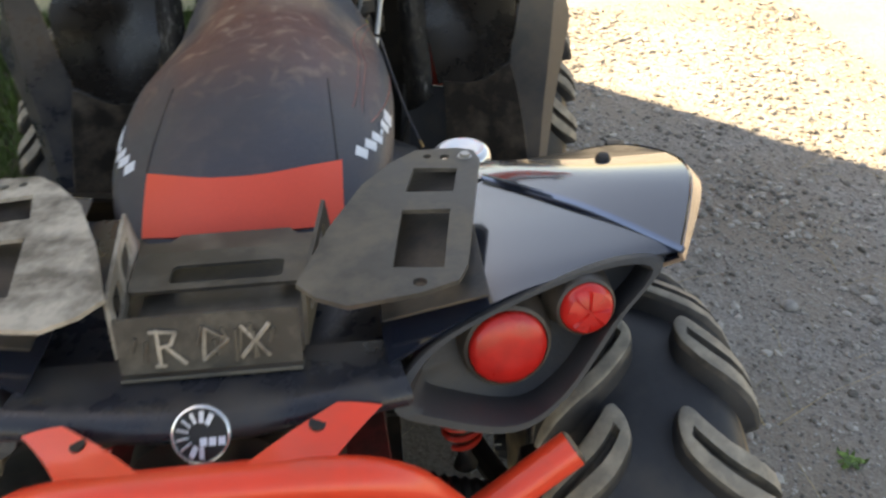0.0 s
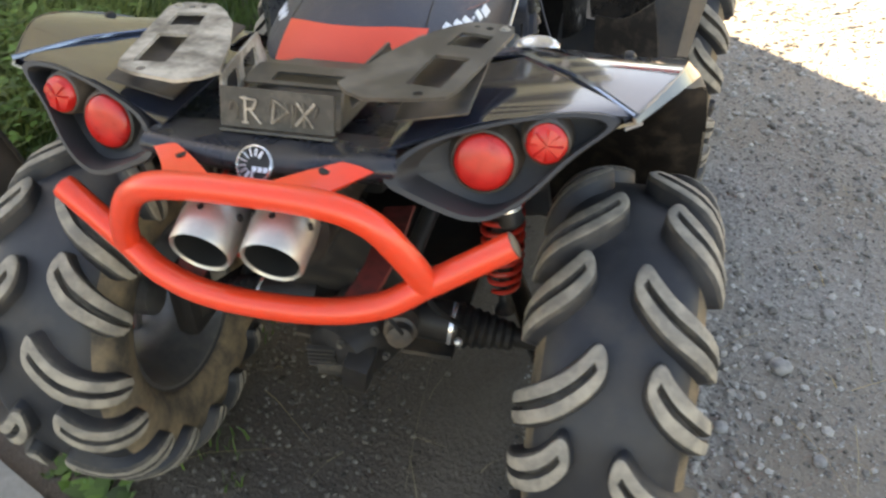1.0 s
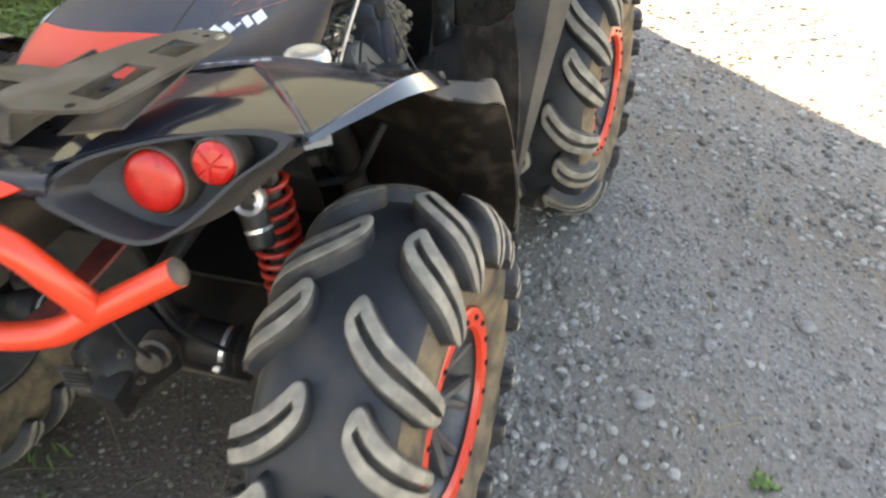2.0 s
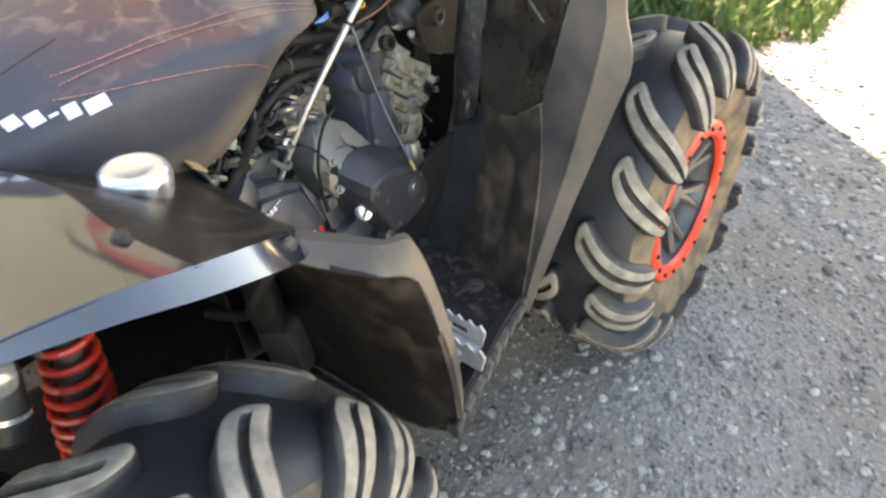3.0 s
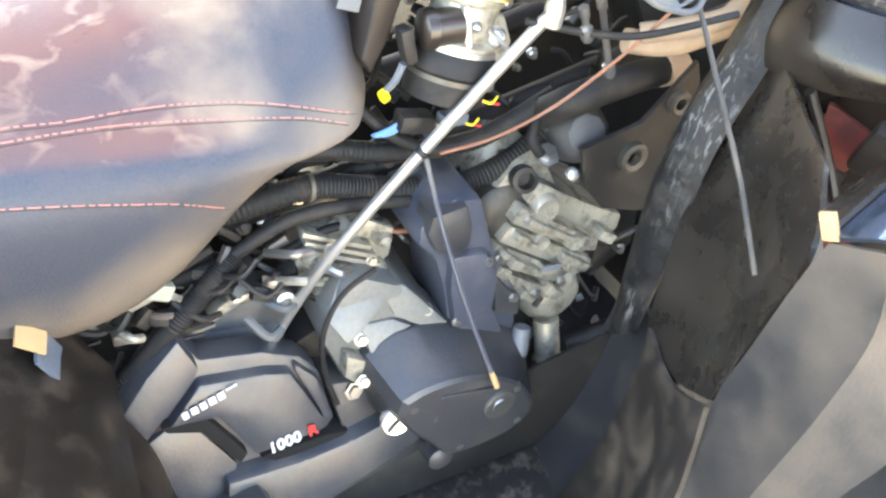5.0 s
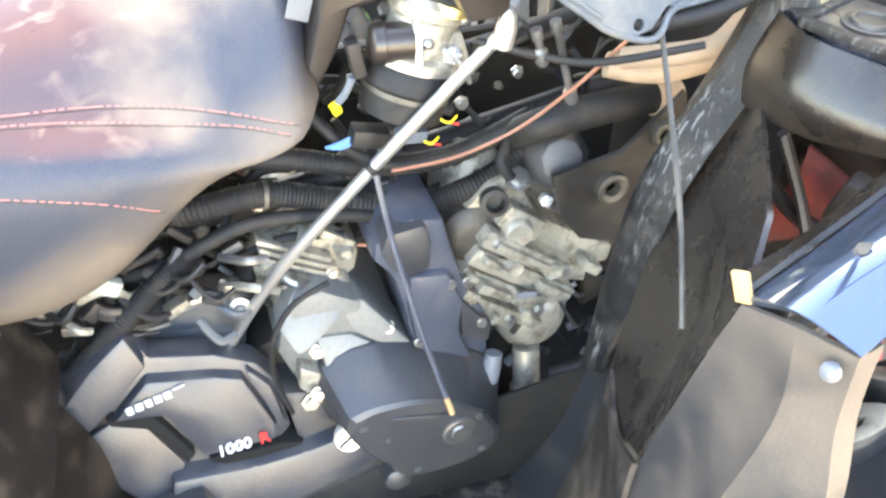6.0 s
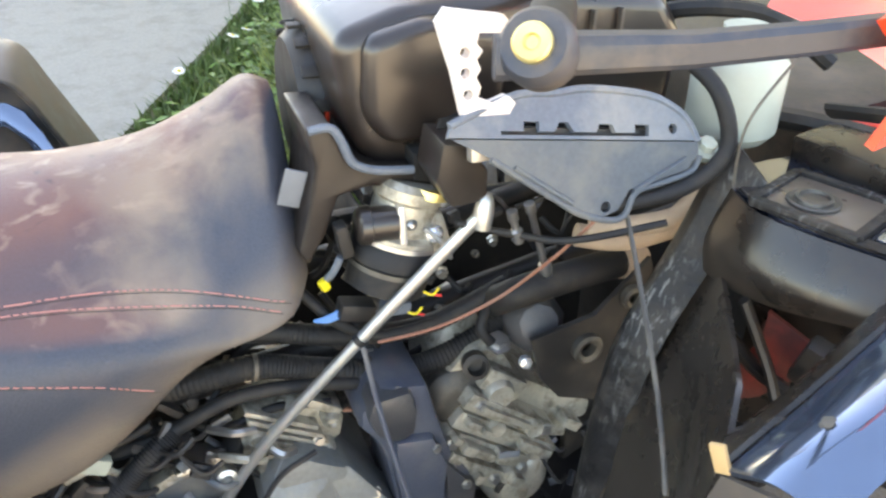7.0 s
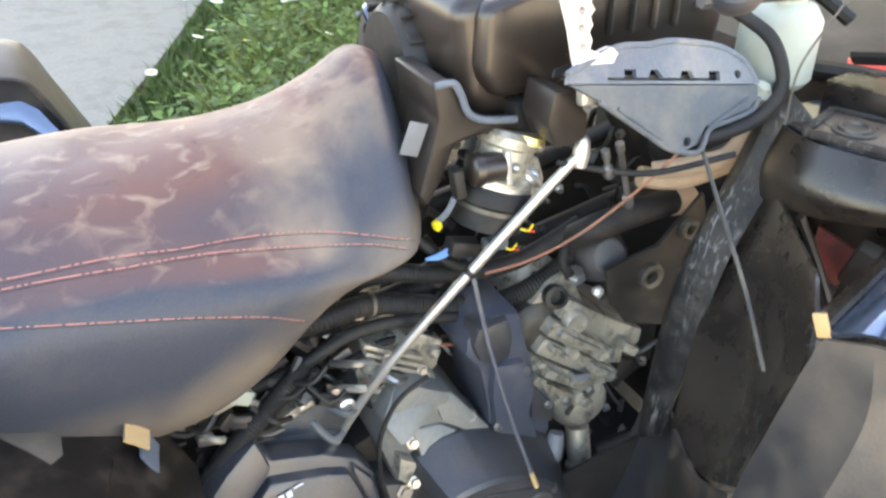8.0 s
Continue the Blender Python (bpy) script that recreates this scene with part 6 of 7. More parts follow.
part("gate_rim", sweep(bmesh.new(), smooth_curve(edge, 4), .0030, 8), M_GATE, console)
for y0, h0, y1, h1 in ((.725, -.012, .672, -.040), (.560, -.020, .612, -.050)):
    a, b = (Vector((.2495 - .36 * fold(y) - .26 * h, y, 1.09 + fold(y) + h)) for y, h in ((y0, h0), (y1, h1)))
    part("gate_rib", sweep(bmesh.new(), [a, b], .0022, 6), M_GATE, console)
part("gate_foot", slab_yz([(.514, 1.080), (.534, 1.076), (.556, 1.050), (.556, 1.020), (.522, 1.018), (.508, 1.045)], .160, .214, .004), M_BROWNBASE, console, "scuffed grey side of the gate")
lever = [(.502, .090), (.510, .100), (.556, .092), (.562, .084), (.558, .078), (.535, .080), (.533, .072), (.538, .066), (.533, .060), (.536, .052), (.532, .046), (.536, .038), (.533, .030), (.546, .024), (.560, .028), (.566, .022), (.560, .012), (.548, .008), (.541, -.002), (.527, -.002), (.520, .020), (.514, .050)]
lv = part("shift_lever", plate(lever, [circle(.523, .066, .0045, 8), circle(.523, .050, .0045, 8), circle(.525, .033, .0045, 8)], (.228, 0, 1.095), (0, 1, 0), (-.12, 0, 1), .012), M_SHIFTER, quad, "pale skeleton shift lever, handle removed")
part("lever_foot", box((.232, .537, 1.085), (.012, .018, .03), (0, -10, 0), .003), M_STEEL, lv)
for b0, b1 in (((.222, .576, 1.010), (.222, .586, .976)), ((.224, .592, 1.016), (.222, .618, .934))):
    b0, b1 = Vector(b0), Vector(b1)
    n_ = (b1 - b0).length
    part("gate_bolt", lathe(b0, b1 - b0, [(0, .0050), (.01, .0050), (.012, .0034), (n_ - .016, .0034), (n_ - .014, .0060), (n_ - .004, .0060), (n_, .0042)], 12), M_BOLT, quad, "zinc linkage bolt")

# ---- reservoir, hoses, handguard ----
tank = part("coolant_bottle", lathe((.198, .820, 1.040), (0, 0, 1), [(0, .036), (.01, .044), (.075, .044), (.09, .034), (.094, .022), (.108, .022), (.110, .016)], 28), M_WHITE_PLASTIC, quad, "milky white plastic coolant bottle")
part("bottle_nipple", lathe((.215, .795, 1.138), (.2, -.3, 1), [(0, .007), (.014, .006)], 10), M_WHITE_PLASTIC, tank)
part("green_nut", lathe((.245, .755, 1.050), (.5, 0, 1), [(0, .014), (.006, .014), (.008, .009), (.014, .008)], 8), M_WHITE_PLASTIC, tank)
part("overflow_hose", bar([(.205, .745, 1.130), (.250, .755, 1.110), (.268, .762, 1.065), (.268, .735, 1.035), (.262, .690, 1.022), (.255, .640, 1.020)], .0075, 10), M_HOSE, quad, "black overflow hose")
part("tan_hose", bar([(.150, .690, .925), (.165, .740, .918), (.175, .800, .930), (.185, .860, .950)], .013, 12), M_TANHOSE, quad, "dusty tan hose")
part("tan_hose", bar([(.160, .700, .935), (.200, .754, .954), (.205, .783, .968), (.205, .817, 1.018), (.200, .834, 1.062)], .011, 12), M_TANHOSE, quad, "dusty tan hose")
part("coolant_hose", bar([(.135, .605, .850), (.165, .618, .878), (.165, .680, .885), (.150, .735, .878), (.140, .775, .872)], .017, 12), M_HOSE, quad, "dusty black coolant hose")
part("hose_neck", lathe((.146, .752, .875), (-.1, .9, -.1), [(0, .0185), (.03, .019), (.032, .015)], 16), M_TANHOSE, quad)
part("side_plate", plate([(.625, .83), (.700, .845), (.760, .905), (.775, .86), (.752, .71), (.665, .742), (.64, .775)], [circle(.692, .806, .011, 14), circle(.742, .862, .009, 12)], (.184, 0, 0), (0, 1, 0), (0, 0, 1), .006), M_DARK, quad, "dark bracket plate with round bushes")
for y, z, r in ((.692, .806, .018), (.742, .862, .014)):
    part("bush", lathe((.188, y, z), (1, 0, 0), [(0, r), (.010, r), (.012, r * .8), (.010, r * .5), (.0, r * .45)], 20), M_RACK_DARK, quad, "worn grey bush")
part("plate_web", bar([(.165, .640, .772), (.170, .690, .742), (.172, .735, .718)], .0035, 8), M_GUARD, quad)
part("front_dark_plate", box((.10, .770, .66), (.012, .10, .20), (0, 0, 20), .004), M_DARK, quad)
part("tilted_cap", lathe((.130, .650, .816), (1, -.15, .45), [(0, .036), (.030, .034), (.044, .022), (.046, .008)], 9), M_COVER, quad, "black angular cap")
part("cap_bolt", lathe((.172, .629, .789), (1, -.2, .3), [(0, .008), (.004, .008), (.007, .006), (.008, .002)], 14), M_CHROME, quad, "bright bolt head")

def guard_arm(s):
    """A flat tapered arm, rounded along its edges."""
    rings = []
    for (x, y, z), h, w_ in (((.472, .436, 1.2400), .0100, .007), ((.483, .464, 1.2425), .0092, .008), ((.499, .523, 1.2430), .0080, .007), ((.515, .576, 1.2475), .0074, .006), ((.524, .640, 1.2510), .0070, .006), ((.520, .700, 1.2480), .0085, .005)):
        side = Vector((.95, -.30, 0))
        rings.append([Vector((x, y, z)) + side * w_ * a + Vector((0, 0, h * b)) for a, b in ((1, -.6), (1, .6), (.6, 1), (-.6, 1), (-1, .6), (-1, -.6), (-.6, -1), (.6, -1))])
    return skin(bmesh.new(), [mirror(r, s) for r in rings])


guard = part("handguard", guard_arm(1), M_HANDGUARD, quad, "dusty slate handguard arm with an orange shell")
ga = Vector((.62, -.62, .48)).normalized()
part("guard_boss", lathe(Vector((.4885, .4465, 1.2505)) - ga * .030, ga, [(0, .015), (.010, .018), (.024, .018), (.029, .015)], 24), M_HANDGUARD, guard)
part("bar_end_disc", lathe(Vector((.4885, .4465, 1.2505)), ga, [(-.001, .0092), (.002, .0092), (.003, .008), (.0025, .004), (.001, .003), (.001, .0008)], 24), M_BRASS, guard, "yellow zinc disc")
shell = [[(.545, .600, 1.200), (.530, .640, 1.200), (.48, .690, 1.200), (.40, .72, 1.20), (.32, .73, 1.20)],
         [(.552, .605, 1.235), (.535, .650, 1.238), (.48, .705, 1.240), (.40, .735, 1.24), (.32, .745, 1.24)],
         [(.540, .590, 1.262), (.528, .630, 1.275), (.475, .690, 1.28), (.40, .72, 1.28), (.32, .73, 1.28)]]
part("guard_shell", sheet(shell, .005, 4), M_ORANGE, guard, "orange handguard shell")
bar_h = part("handlebar", bar([(-.475, .460, 1.240), (-.30, .56, 1.215), (-.12, .64, 1.19), (.12, .64, 1.19), (.30, .56, 1.215), (.475, .460, 1.240)], .012, 10), M_DARK, quad, "black handlebar with rubber grips")
for s in (1, -1):
    part("grip", bar(mirror([(.335, .54, 1.220), (.475, .460, 1.240)], s), .0150, 14, 1), M_HOSE, bar_h)
part("steering_stem", bar([(0, .64, 1.19), (0, .74, 1.0), (0, .85, .8)], .02, 10), M_DARK, quad)
gl = part("handguard", guard_arm(-1), M_HANDGUARD, quad, "dusty slate handguard arm with an orange shell")
part("guard_shell", sheet([mirror(r, -1) for r in shell], .005, 4), M_ORANGE, gl, "orange handguard shell")

# front frame parts seen past the deck
part("front_frame", bar([(.10, .86, 1.03), (.22, .93, 1.04), (.34, 1.00, 1.03)], .012, 8), M_DARK, quad)
part("orange_brace", bar([(.20, .95, 1.03), (.30, 1.02, 1.05), (.42, 1.08, 1.06)], .022, 10), M_ORANGE, quad, "orange tubular brace")
part("orange_cover", box((.28, 1.10, 1.06), (.22, .12, .05), (0, 0, -20), .015), M_ORANGE, quad, "orange front cover")
part("front_body", box((0, 1.10, .98), (.40, .36, .16), (5, 0, 0), .03), M_MATTE, quad, "black front body")
part("front_shock", bar([(.24, .95, .92), (.34, .99, .50)], .03, 10, 1), M_SPRING, quad, "red front spring")
for s in (1, -1):
    part("front_arm", bar([(.14 * s, 1.0, .36), (.40 * s, 1.01, .36)], .02, 10, 1), M_DARK, quad)
part("wire_loom", bar([(.06, .78, 1.12), (.12, .82, 1.145), (.16, .88, 1.14), (.20, .93, 1.10)], .009, 8), M_HOSE, quad)
for k, mt in enumerate((M_BLUE_WIRE, M_REDPRINT, M_WIRE, M_YELLOW)):
    part("loose_wire", bar([(.02 + .012 * k, .79, 1.14), (.05 + .014 * k, .83, 1.165 - .006 * k), (.11 + .01 * k, .86, 1.15)], .0009, 6), mt, quad)
part("thin_cable", bar([(.280, .766, 1.031), (.280, .767, 1.088), (.280, .804, 1.141), (.270, .86, 1.19)], .0013, 6), M_RACK, quad, "thin steel cable")
part("black_strap", bar([(.24, .90, 1.07), (.33, .92, 1.09), (.42, .97, 1.10)], .011, 8, 5, flat=.5), M_HOSE, quad)

# ---- wiring looms under the seat edge ----
def loom(pts, r, ribs=True):
    path = smooth_curve(pts, 14)
    if not ribs:
        return sweep(bmesh.new(), path, r, 10)
    k = len(path)
    return sweep(bmesh.new(), smooth_curve(path, 2), r, 10, taper=lambda t: 1.0 + (.05 if int(t * 2 * k) % 2 else -.035))


for pts, r, ribs in (
        ([(.10, .20, .800), (.118, .27, .815), (.122, .346, .822), (.124, .402, .806), (.126, .466, .787), (.126, .524, .779), (.128, .589, .801), (.130, .640, .842)], .013, True),
        ([(.11, .17, .740), (.130, .243, .765), (.136, .324, .800), (.138, .419, .792), (.138, .496, .766), (.13, .54, .74)], .0075, False),
        ([(.10, .30, .86), (.115, .37, .855), (.125, .44, .840), (.130, .53, .835), (.135, .62, .870)], .011, True),
        ([(.20, .03, .640), (.155, .09, .655), (.150, .13, .665), (.150, .191, .722), (.145, .225, .750), (.13, .26, .77)], .0115, True),
        ([(.12, .40, .90), (.14, .43, .87), (.15, .47, .85), (.15, .53, .85)], .006, False),
        ([(.14, .06, .74), (.16, .10, .70), (.19, .115, .64), (.20, .10, .58)], .0095, False),
        ([(.08, .26, .76), (.12, .30, .75), (.13, .36, .77), (.13, .42, .76)], .005, False),
        ([(.10, .15, .78), (.13, .19, .77), (.135, .24, .79)], .0045, False),
        ([(.14, .60, .86), (.16, .58, .84), (.165, .59, .82)], .006, False)):
    part("wiring_loom", loom(pts, r, ribs), M_HOSE, quad, "dusty black wiring loom" if r > .01 else "")
for y, z in ((.346, .822), (.466, .787), (.57, .79)):
    part("loom_tie", lathe((.123, y, z), (0, 1, -.2), [(-.002, .0148), (.002, .0148)], 14), M_RACK, quad)
random.seed(5)
for k in range(46):
    t = random.random()
    c = Vector((.118 + random.uniform(-.02, .03), .115 + .21 * t + random.uniform(-.02, .02), .735 + .06 * t + random.uniform(-.035, .03) - .05 * (t > .6)))
    mt = random.choice((M_DARK, M_DARK, M_HOSE, M_COVER, M_GATE, M_ALU, M_GUARD, M_BOLT))
    if k % 2:
        part("connector", box(c, (random.uniform(.010, .02), random.uniform(.014, .032), random.uniform(.008, .016)), (random.uniform(-60, 40), random.uniform(-30, 30), random.uniform(-30, 30)), .002), mt, quad)
    else:
        e = c + Vector((random.uniform(-.01, .02), random.uniform(.02, .05), random.uniform(-.03, .03)))
        mid = (c + e) / 2 + Vector((.012, 0, random.uniform(-.015, .015)))
        part("lead", bar([c, mid, e], random.uniform(.0025, .0055), 7), mt, quad)
part("white_connector", box((.142, .182, .764), (.014, .030, .018), (-35, 0, 10), .003), M_WHITE_PLASTIC, quad, "white plug connector")
part("pale_bracket", box((.138, .150, .748), (.006, .075, .012), (18, 0, 0), .002), M_ALU, quad, "pale metal bracket")
part("starter_motor", lathe((.075, .20, .640), (.1, 1, -.28), [(0, .034), (.01, .040), (.10, .040), (.105, .034)], 20), M_GATE, quad, "dull grey starter motor")
part("dark_box", box((.085, .27, .665), (.05, .09, .05), (-15, 0, 0), .008), M_GATE, quad)
part("rod_eye", lathe((.142, .302, .705), (1, 0, .2), [(-.005, .011), (.008, .011), (.010, .006), (.0, .005)], 14), M_STEEL, quad)
for k in range(22):
    y = random.uniform(.30, .62)
    c = Vector((random.uniform(.04, .10), y, random.uniform(.72, .88)))
    e = c + Vector((random.uniform(-.02, .03), random.uniform(-.08, .08), random.uniform(-.05, .05)))
    part("lead", bar([c, (c + e) / 2 + Vector((random.uniform(-.02, .03), 0, random.uniform(-.03, .03))), e], random.uniform(.003, .008), 7), random.choice((M_HOSE, M_HOSE, M_DARK, M_PLASTIC_BLUE)), quad)

# the tangle of leads, clips and small plugs between the larger parts
random.seed(23)
for (x0, x1), (y0, y1), (z0, z1), count in (((.05, .112), (.20, .50), (.70, .83), 60), ((.03, .12), (.42, .74), (.84, .985), 46), ((.08, .165), (.60, .75), (.50, .66), 34), ((.10, .15), (.12, .22), (.66, .76), 22)):
    for k in range(count):
        c = Vector((random.uniform(x0, x1), random.uniform(y0, y1), random.uniform(z0, z1)))
        kind = random.random()
        if kind < .50:
            e = c + Vector((random.uniform(-.02, .02), random.uniform(-.06, .06), random.uniform(-.045, .045)))
            mid = (c + e) / 2 + Vector((random.uniform(0, .02), 0, random.uniform(-.02, .02)))
            part("lead", bar([c, mid, e], random.uniform(.0014, .0042), 6, 4), random.choice((M_HOSE, M_HOSE, M_HOSE, M_DARK, M_COVER, M_WIRE if k % 9 == 0 else M_HOSE)), quad)
        elif kind < .80:
            part("plug", box(c, (random.uniform(.006, .014), random.uniform(.010, .024), random.uniform(.006, .014)), (random.uniform(-50, 50), random.uniform(-30, 30), random.uniform(-30, 30)), .002), random.choice((M_DARK, M_COVER, M_HOUSING, M_COVER, M_PLASTIC_BLUE)), quad)
        else:
            part("clip", add_bolt(bmesh.new(), c, (1, random.uniform(-.5, .5), random.uniform(-.2, .8)), random.uniform(.003, .006), random.uniform(.005, .009)), random.choice((M_BOLT, M_RACK_DARK, M_BOLT, M_BRASS if k % 7 == 0 else M_RACK_DARK)), quad)

# seat words: a maker's word shown as plain white bars on both sides
for s in (1, -1):
    for k, (y, w) in enumerate(((-.157, .019), (-.134, .019), (-.111, .019), (-.091, .012), (-.071, .019), (-.040, .031))):
        z = .946 - .10 * (y + .157)
        h = .004 if k == 3 else .017
        bm = box((0, 0, 0), (.0012, w, h), (0, 0, 0), .0003)
        place, normal = seat_tree.ray_cast(Vector((.6, y, z)), Vector((-1, 0, 0)))[:2]
        ex = Vector((normal.x * s, normal.y, normal.z))
        ey = Vector((0, 1, 0)) - ex * ex.y
        ey.normalize()
        rot = Matrix((ex, ey, ex.cross(ey))).transposed().to_4x4()
        rot.translation = Vector((place.x * s, place.y, place.z)) + ex * .0006
        bm.transform(rot)
        part("white_bar", bm, M_WHITE, seat, "plain white print")


# ---- loose ground cover ----
def island_material(name, dark, light, rough=0.85):
    m = bpy.data.materials.new(name)
    m.use_nodes = True
    n, l = m.node_tree.nodes, m.node_tree.links
    b = n["Principled BSDF"]
    geo, mix, co, tex = n.new("ShaderNodeNewGeometry"), n.new("ShaderNodeMix"), n.new("ShaderNodeTexCoord"), n.new("ShaderNodeTexNoise")
    tex.inputs["Scale"].default_value, tex.inputs["Detail"].default_value = 140, 4
    l.new(co.outputs["Object"], tex.inputs["Vector"])
    mix.data_type = "RGBA"
    mix.inputs["A"].default_value, mix.inputs["B"].default_value = (*dark, 1), (*light, 1)
    l.new(geo.outputs["Random Per Island"], mix.inputs["Factor"])
    mul = n.new("ShaderNodeMix")
    mul.data_type, mul.blend_type = "RGBA", "MULTIPLY"
    mul.inputs["Factor"].default_value = 0.5
    l.new(mix.outputs["Result"], mul.inputs["A"])
    l.new(tex.outputs["Fac"], mul.inputs["B"])
    l.new(mul.outputs["Result"], b.inputs["Base Color"])
    b.inputs["Roughness"].default_value = rough
    return m


M_STONES = island_material("loose_stones", (0.15, 0.137, 0.12), (0.60, 0.57, 0.52))
M_FRESH = leaf_material("fresh_grass", (0.16, 0.21, 0.06), 0.4)
# stones in brown soil, painted darker for the shade under the bike
M_SOIL_SHADE_STONES = island_material("soil_shade_stones", (0.07, 0.057, 0.044), (0.29, 0.25, 0.205))
PHI = (1 + 5 ** .5) / 2
ICO = np.array([(-1, PHI, 0), (1, PHI, 0), (-1, -PHI, 0), (1, -PHI, 0), (0, -1, PHI), (0, 1, PHI), (0, -1, -PHI), (0, 1, -PHI), (PHI, 0, -1), (PHI, 0, 1), (-PHI, 0, -1), (-PHI, 0, 1)], float) / 1.902
ICO_F = np.array([(0, 11, 5), (0, 5, 1), (0, 1, 7), (0, 7, 10), (0, 10, 11), (1, 5, 9), (5, 11, 4), (11, 10, 2), (10, 7, 6), (7, 1, 8), (3, 9, 4), (3, 4, 2), (3, 2, 6), (3, 6, 8), (3, 8, 9), (4, 9, 5), (2, 4, 11), (6, 2, 10), (8, 6, 7), (9, 8, 1)])
rng = np.random.default_rng(7)


def ground_z(x, y):
    return 0.012 * noise.noise(Vector((x * 1.3, y * 1.3, 0))) + 0.006 * noise.noise(Vector((x * 6, y * 6, 3))) - 0.004


def stones(name, count, size0, size1, area, label, patchy=0.0, mat=None):
    verts, faces = [], []
    made = 0
    while made < count:
        x, y = rng.uniform(area[0], area[1]), rng.uniform(area[2], area[3])
        if y < pad_edge(x) + .03 and x < -.3:
            continue
        if patchy and noise.noise(Vector((x * 2.2, y * 2.2, 9))) < patchy * rng.uniform(-1, 1):
            continue
        r = size0 + (size1 - size0) * rng.random() ** 2.5
        v = ICO * (1 + rng.uniform(-.22, .22, (12, 1))) * r * np.array([1, rng.uniform(.6, 1), rng.uniform(.4, .75)])
        a = rng.uniform(0, 6.283)
        c, s_ = math.cos(a), math.sin(a)
        v = np.stack([v[:, 0] * c - v[:, 1] * s_, v[:, 0] * s_ + v[:, 1] * c, v[:, 2]], 1) + np.array([x, y, ground_z(x, y) + r * .18])
        faces.append(ICO_F + 12 * made)
        verts.append(v)
        made += 1
    me = bpy.data.meshes.new(name)
    me.from_pydata(np.concatenate(verts).tolist(), [], np.concatenate(faces).tolist())
    me.materials.append(mat or M_STONES)
    return tagged(new(name, me), label, "gravel", kind="stuff")


stones("gravel_chips", 36000, .0022, .0070, (.28, 2.3, -1.0, 3.0), "loose grey gravel chips on packed dirt")
stones("gravel_stones", 8500, .0042, .0175, (.40, 2.3, -1.0, 3.0), "loose grey gravel stones on packed dirt", .6)
stones("soil_shade_stones", 5000, .0025, .010, (-.6, .5, -1.0, 1.2), "small stones in brown soil, darkened for the shade under the bike", .5, M_SOIL_SHADE_STONES)
random.seed(11)
big = [(.883, .181, .030), (.30, -.40, .020), (-.20, -.505, .018), (-.165, -.49, .016), (-.12, -.50, .022), (-.09, -.47, .015), (1.02, .42, .018), (.74, -.05, .020), (.66, .90, .018), (.62, .86, .014), (1.25, .55, .022), (.86, -.30, .034), (1.05, -.32, .022), (.92, -.45, .020), (.80, -.42, .018), (1.12, -.12, .020), (.95, -.10, .017), (.80, 1.0, .014), (.58, .55, .013)]
one = None
for x, y, r in big:
    bm = bmesh.new()
    bmesh.ops.create_icosphere(bm, subdivisions=2, radius=r)
    ph = random.uniform(0, 50)
    for v in bm.verts:
        v.co *= 1 + .28 * noise.noise(v.co * (1.1 / r) + Vector((ph, 0, 0)))
        v.co.z *= .6
    st = new("stone", finish(bm, "stone", M_PEBBLE, 60))
    st.matrix_basis = pose(x, y, ground_z(x, y) + r * .3, 0, 0, random.uniform(0, 360))
    tagged(st, "grey rounded stone lying on the gravel", "stone", "loose stones on the gravel")


def blades(name, spots, h0, h1, mat, label, width=.004, lean=.5, category="grass"):
    n_ = len(spots)
    h = rng.uniform(h0, h1, n_)
    a = rng.uniform(0, 6.283, n_)
    ln = rng.uniform(.1, lean, n_)
    da = rng.uniform(0, 6.283, n_)
    p = np.array(spots)
    z0 = np.full(n_, -.01)
    w = np.stack([np.cos(a), np.sin(a), np.zeros(n_)], 1) * (width * rng.uniform(.6, 1.3, n_))[:, None]
    d = np.stack([np.cos(da) * ln, np.sin(da) * ln, np.ones(n_)], 1)
    base = np.stack([p[:, 0], p[:, 1], z0], 1)
    mid = base + d * (h * .55)[:, None] * np.array([.6, .6, 1])
    tip = base + d * h[:, None] * np.array([1.2, 1.2, .92])
    v = np.stack([base - w, base + w, mid + w * .8, mid - w * .8, tip], 1).reshape(-1, 3)
    f = []
    for i in range(n_):
        k = 5 * i
        f += [(k, k + 1, k + 2, k + 3), (k + 3, k + 2, k + 4)]
    me = bpy.data.meshes.new(name)
    me.from_pydata(v.tolist(), [], f)
    me.materials.append(mat)
    return tagged(new(name, me), label, category, kind="stuff")


def scatter(count, area, keep):
    out = []
    while len(out) < count:
        x, y = rng.uniform(area[0], area[1]), rng.uniform(area[2], area[3])
        if keep(x, y):
            out.append((x, y))
    return out


def in_grass(x, y):
    n_ = .35 * noise.noise(Vector((x * 1.7, y * 1.7, 4)))
    return y > pad_edge(x) + .18 + .05 * n_ and x < -.95 + n_ - .12 * (y > 1.2)


blades("grass", scatter(60000, (-6.5, -.6, -.6, 4.5), in_grass), .05, .17, M_GRASS, "unmown green grass beside the gravel", .0045)
blades("far_grass", scatter(16000, (-2.0, .55, 2.45, 4.6), lambda x, y: y > 2.62 + .25 * noise.noise(Vector((x * 3, y * 3, 1))) + max(0, x) * .7), .05, .17, M_GRASS, "short green grass at the gravel's edge", .005)
blades("sparse_grass", scatter(260, (-.75, -.25, -.55, 1.2), lambda x, y: noise.noise(Vector((x * 4, y * 4, 2))) > .15), .02, .07, M_GRASS, "thin grass tufts under the bike", .003)
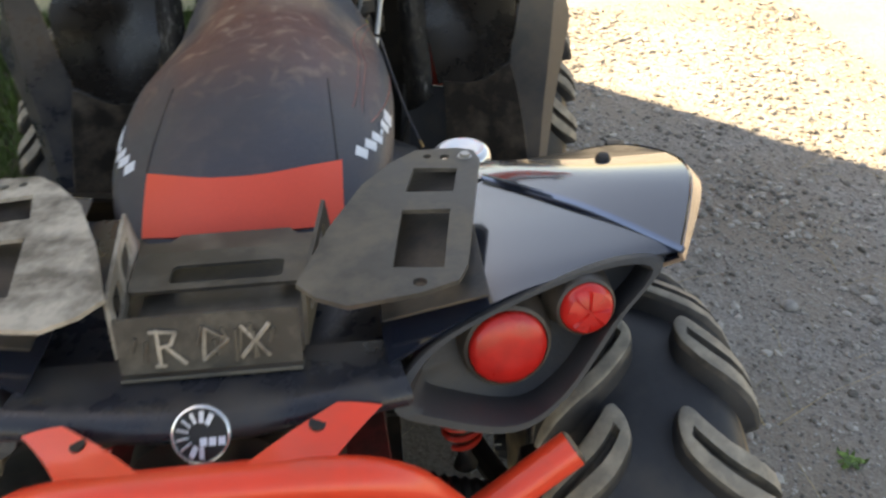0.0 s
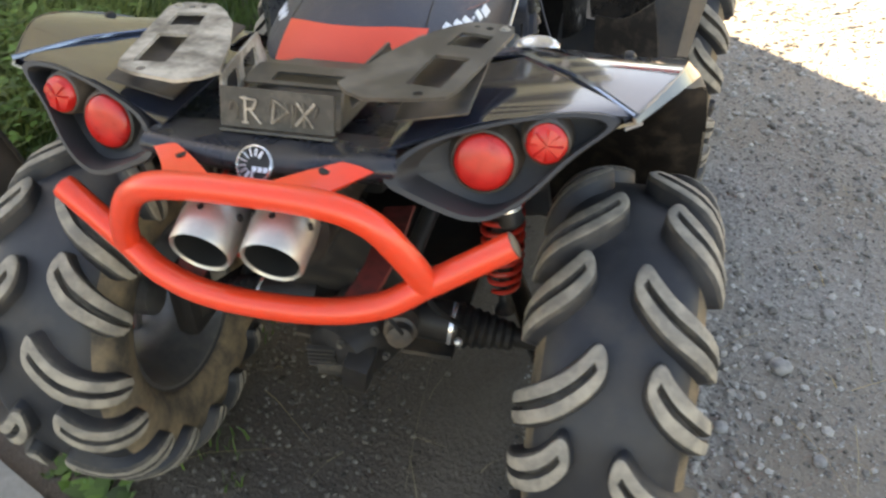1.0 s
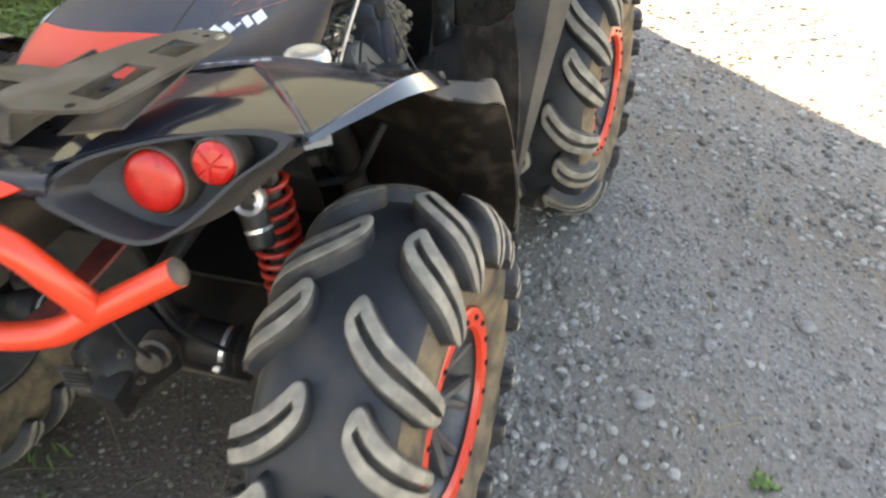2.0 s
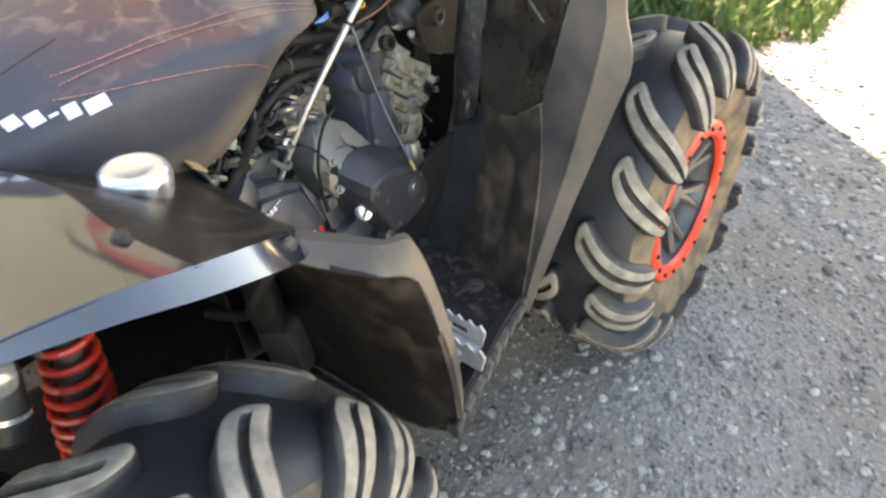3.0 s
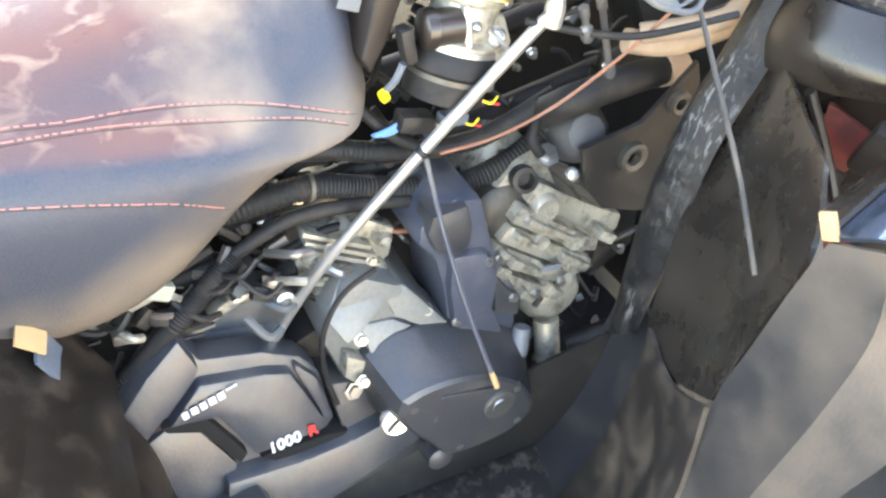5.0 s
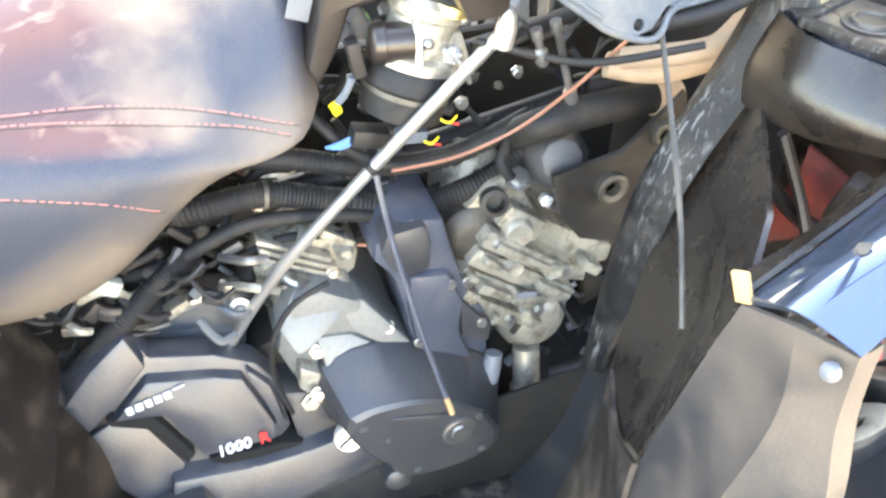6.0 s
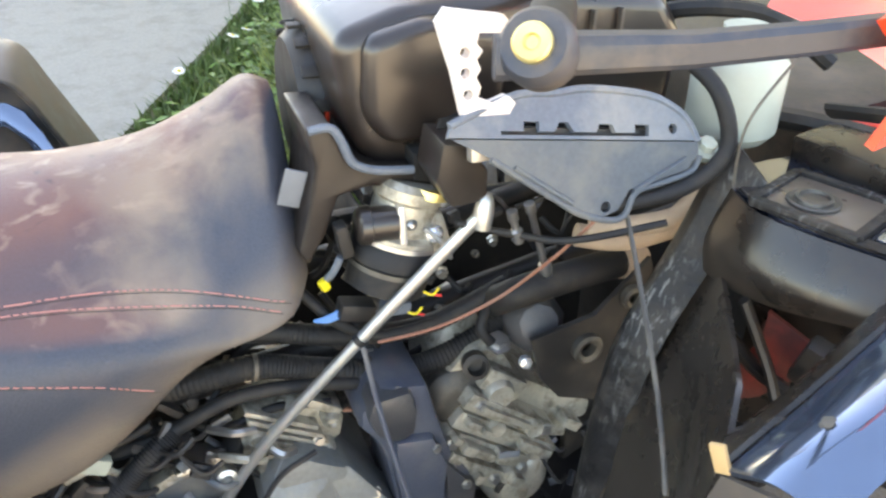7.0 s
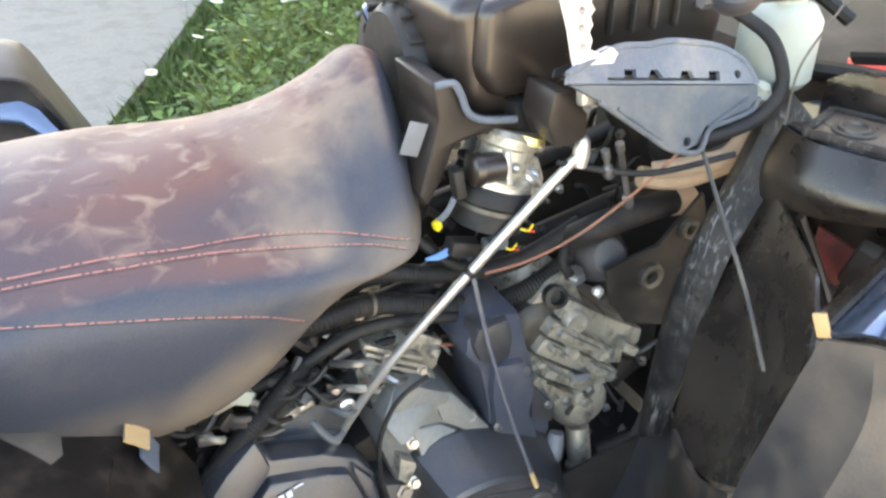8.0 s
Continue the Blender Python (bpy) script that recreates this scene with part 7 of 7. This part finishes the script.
blades("short_grass", scatter(7000, (-5.2, -1.2, -.6, 1.6), lambda x, y: y > pad_edge(x) + .02 and y < pad_edge(x) + .45), .025, .11, M_GRASS, "short green grass along the slab", .0050, .8)
blades("mixed_grass", scatter(9000, (-5.2, -1.6, -.2, 2.4), lambda x, y: y > pad_edge(x) + .50 and y < pad_edge(x) + 1.9), .12, .36, M_FRESH, "pale green grass among the weeds", .0045, .9)
blades("dry_stalks", scatter(140, (-.7, 1.9, -.8, 1.6), lambda x, y: True), .03, .10, M_STRAW, "dry straw stalks on the gravel", .0014, 5.0, "straw")


def weed_patch():
    """Broad-leaved weeds: many small pointed leaves on leaning stems."""
    verts, faces = [], []
    for x, y in scatter(1500, (-5.2, -1.6, -.2, 2.2), lambda x, y: y > pad_edge(x) + .36 and y < pad_edge(x) + 1.7):
        hgt = rng.uniform(.08, .30)
        for k in range(9):
            z = hgt * (k + 1) / 9
            a = rng.uniform(0, 6.283)
            c = np.array([x + .05 * rng.normal(), y + .05 * rng.normal(), z])
            d = np.array([math.cos(a), math.sin(a), rng.uniform(-.3, .5)])
            w = np.array([-math.sin(a), math.cos(a), 0.0])
            ln, wd = rng.uniform(.03, .085), rng.uniform(.007, .02)
            i = len(verts)
            verts += [c, c + d * ln * .5 + w * wd, c + d * ln + np.array([0, 0, -.008]), c + d * ln * .5 - w * wd]
            faces += [(i, i + 1, i + 2), (i, i + 2, i + 3)]
    me = bpy.data.meshes.new("weeds")
    me.from_pydata([tuple(map(float, v)) for v in verts], [], faces)
    me.materials.append(M_WEED)
    return tagged(new("weeds", me), "leafy green weeds growing beside the concrete", "weeds", kind="stuff")


weed_patch()


def daisy():
    d = thing("daisy", "white daisy with a yellow centre among weeds", "flower", "daisies beside the concrete")
    part("stem", bar([(0, 0, 0), (.01, 0, .12), (0, 0, .24)], .0018, 5, 3), M_WEED, d)
    head = part("centre", lathe((0, 0, .24), (.25, .05, 1), [(0, .009), (.004, .009), (.008, .006), (.009, .001)], 12), M_YELLOW, d)
    for k in range(13):
        a = 2 * math.pi * k / 13
        o = Vector((0, 0, .243))
        dr = Vector((math.cos(a), math.sin(a), -.25 * math.cos(a)))
        sd = Vector((-math.sin(a), math.cos(a), 0)) * .0055
        grid = [[o + dr * .006 - sd * .5, o + dr * .006 + sd * .5], [o + dr * .018 - sd, o + dr * .018 + sd], [o + dr * .027 - sd * .6, o + dr * .027 + sd * .6]]
        part("petal", sheet(grid, .0008, 1, False), M_PETAL, d)
    return d


first = daisy()
spots = [(-2.66, .47, 1.0), (-3.70, .98, 1.1), (-3.13, .76, .8), (-3.23, .84, .7), (-2.99, .95, .7), (-4.26, 1.40, .9), (-3.68, 1.33, 1.0), (-3.55, 1.33, 1.2), (-3.62, 1.39, .9), (-3.95, .86, .5), (-4.6, 1.3, .9), (-2.95, 1.35, .6)]
for i, (x, y, k) in enumerate(spots):
    m = pose(x, y, -.01, 0, 0, 40 * i)
    if i == 0:
        first.matrix_basis = m
    else:
        c = copy_thing(first, m)
        c.scale = (1.25 * k, 1.25 * k, .8 + .2 * k)

tray_o = thing("plastic_tray", "orange plastic tray lying on the concrete slab", "tray")
part("tray_floor", box((-5.95, -.45, .04), (.9, .55, .02), (0, 0, 25), .008), M_ORANGE, tray_o)
for dx, dy, sx, sy in ((0, .26, .9, .03), (0, -.26, .9, .03), (.43, 0, .03, .55), (-.43, 0, .03, .55)):
    c, s_ = math.cos(radians(25)), math.sin(radians(25))
    part("tray_wall", box((-5.95 + dx * c - dy * s_, -.45 + dx * s_ + dy * c, .08), (sx, sy, .10), (0, 0, 25), .008), M_ORANGE, tray_o)

# leafy weed by the rear wheel
def small_weed(x, y, n_, size):
    bm = bmesh.new()
    for k in range(n_):
        a = 2.4 * k
        ln = size * random.uniform(.6, 1.1)
        d, w = Vector((math.cos(a), math.sin(a), .35)), Vector((-math.sin(a), math.cos(a), 0)) * ln * .22
        o = Vector((x, y, -.005)) + Vector((random.uniform(-1, 1), random.uniform(-1, 1), 0)) * size * .3
        skin(bm, [[o - w * .2, o + w * .2], [o + d * ln * .45 - w, o + d * ln * .45 + w], [o + d * ln * .8 + Vector((0, 0, -.01)) - w * .6, o + d * ln * .8 + Vector((0, 0, -.01)) + w * .6], [o + d * ln - w * .05, o + d * ln + w * .05]], closed=False, cap=False)
    return tagged(new("weed", finish(bm, "weed", M_WEED)), "low leafy green weed growing in the gravel", "weed", "weeds in the gravel")


small_weed(-.55, -.55, 26, .075)
small_weed(-.66, -.50, 18, .06)
small_weed(1.15, .02, 12, .035)
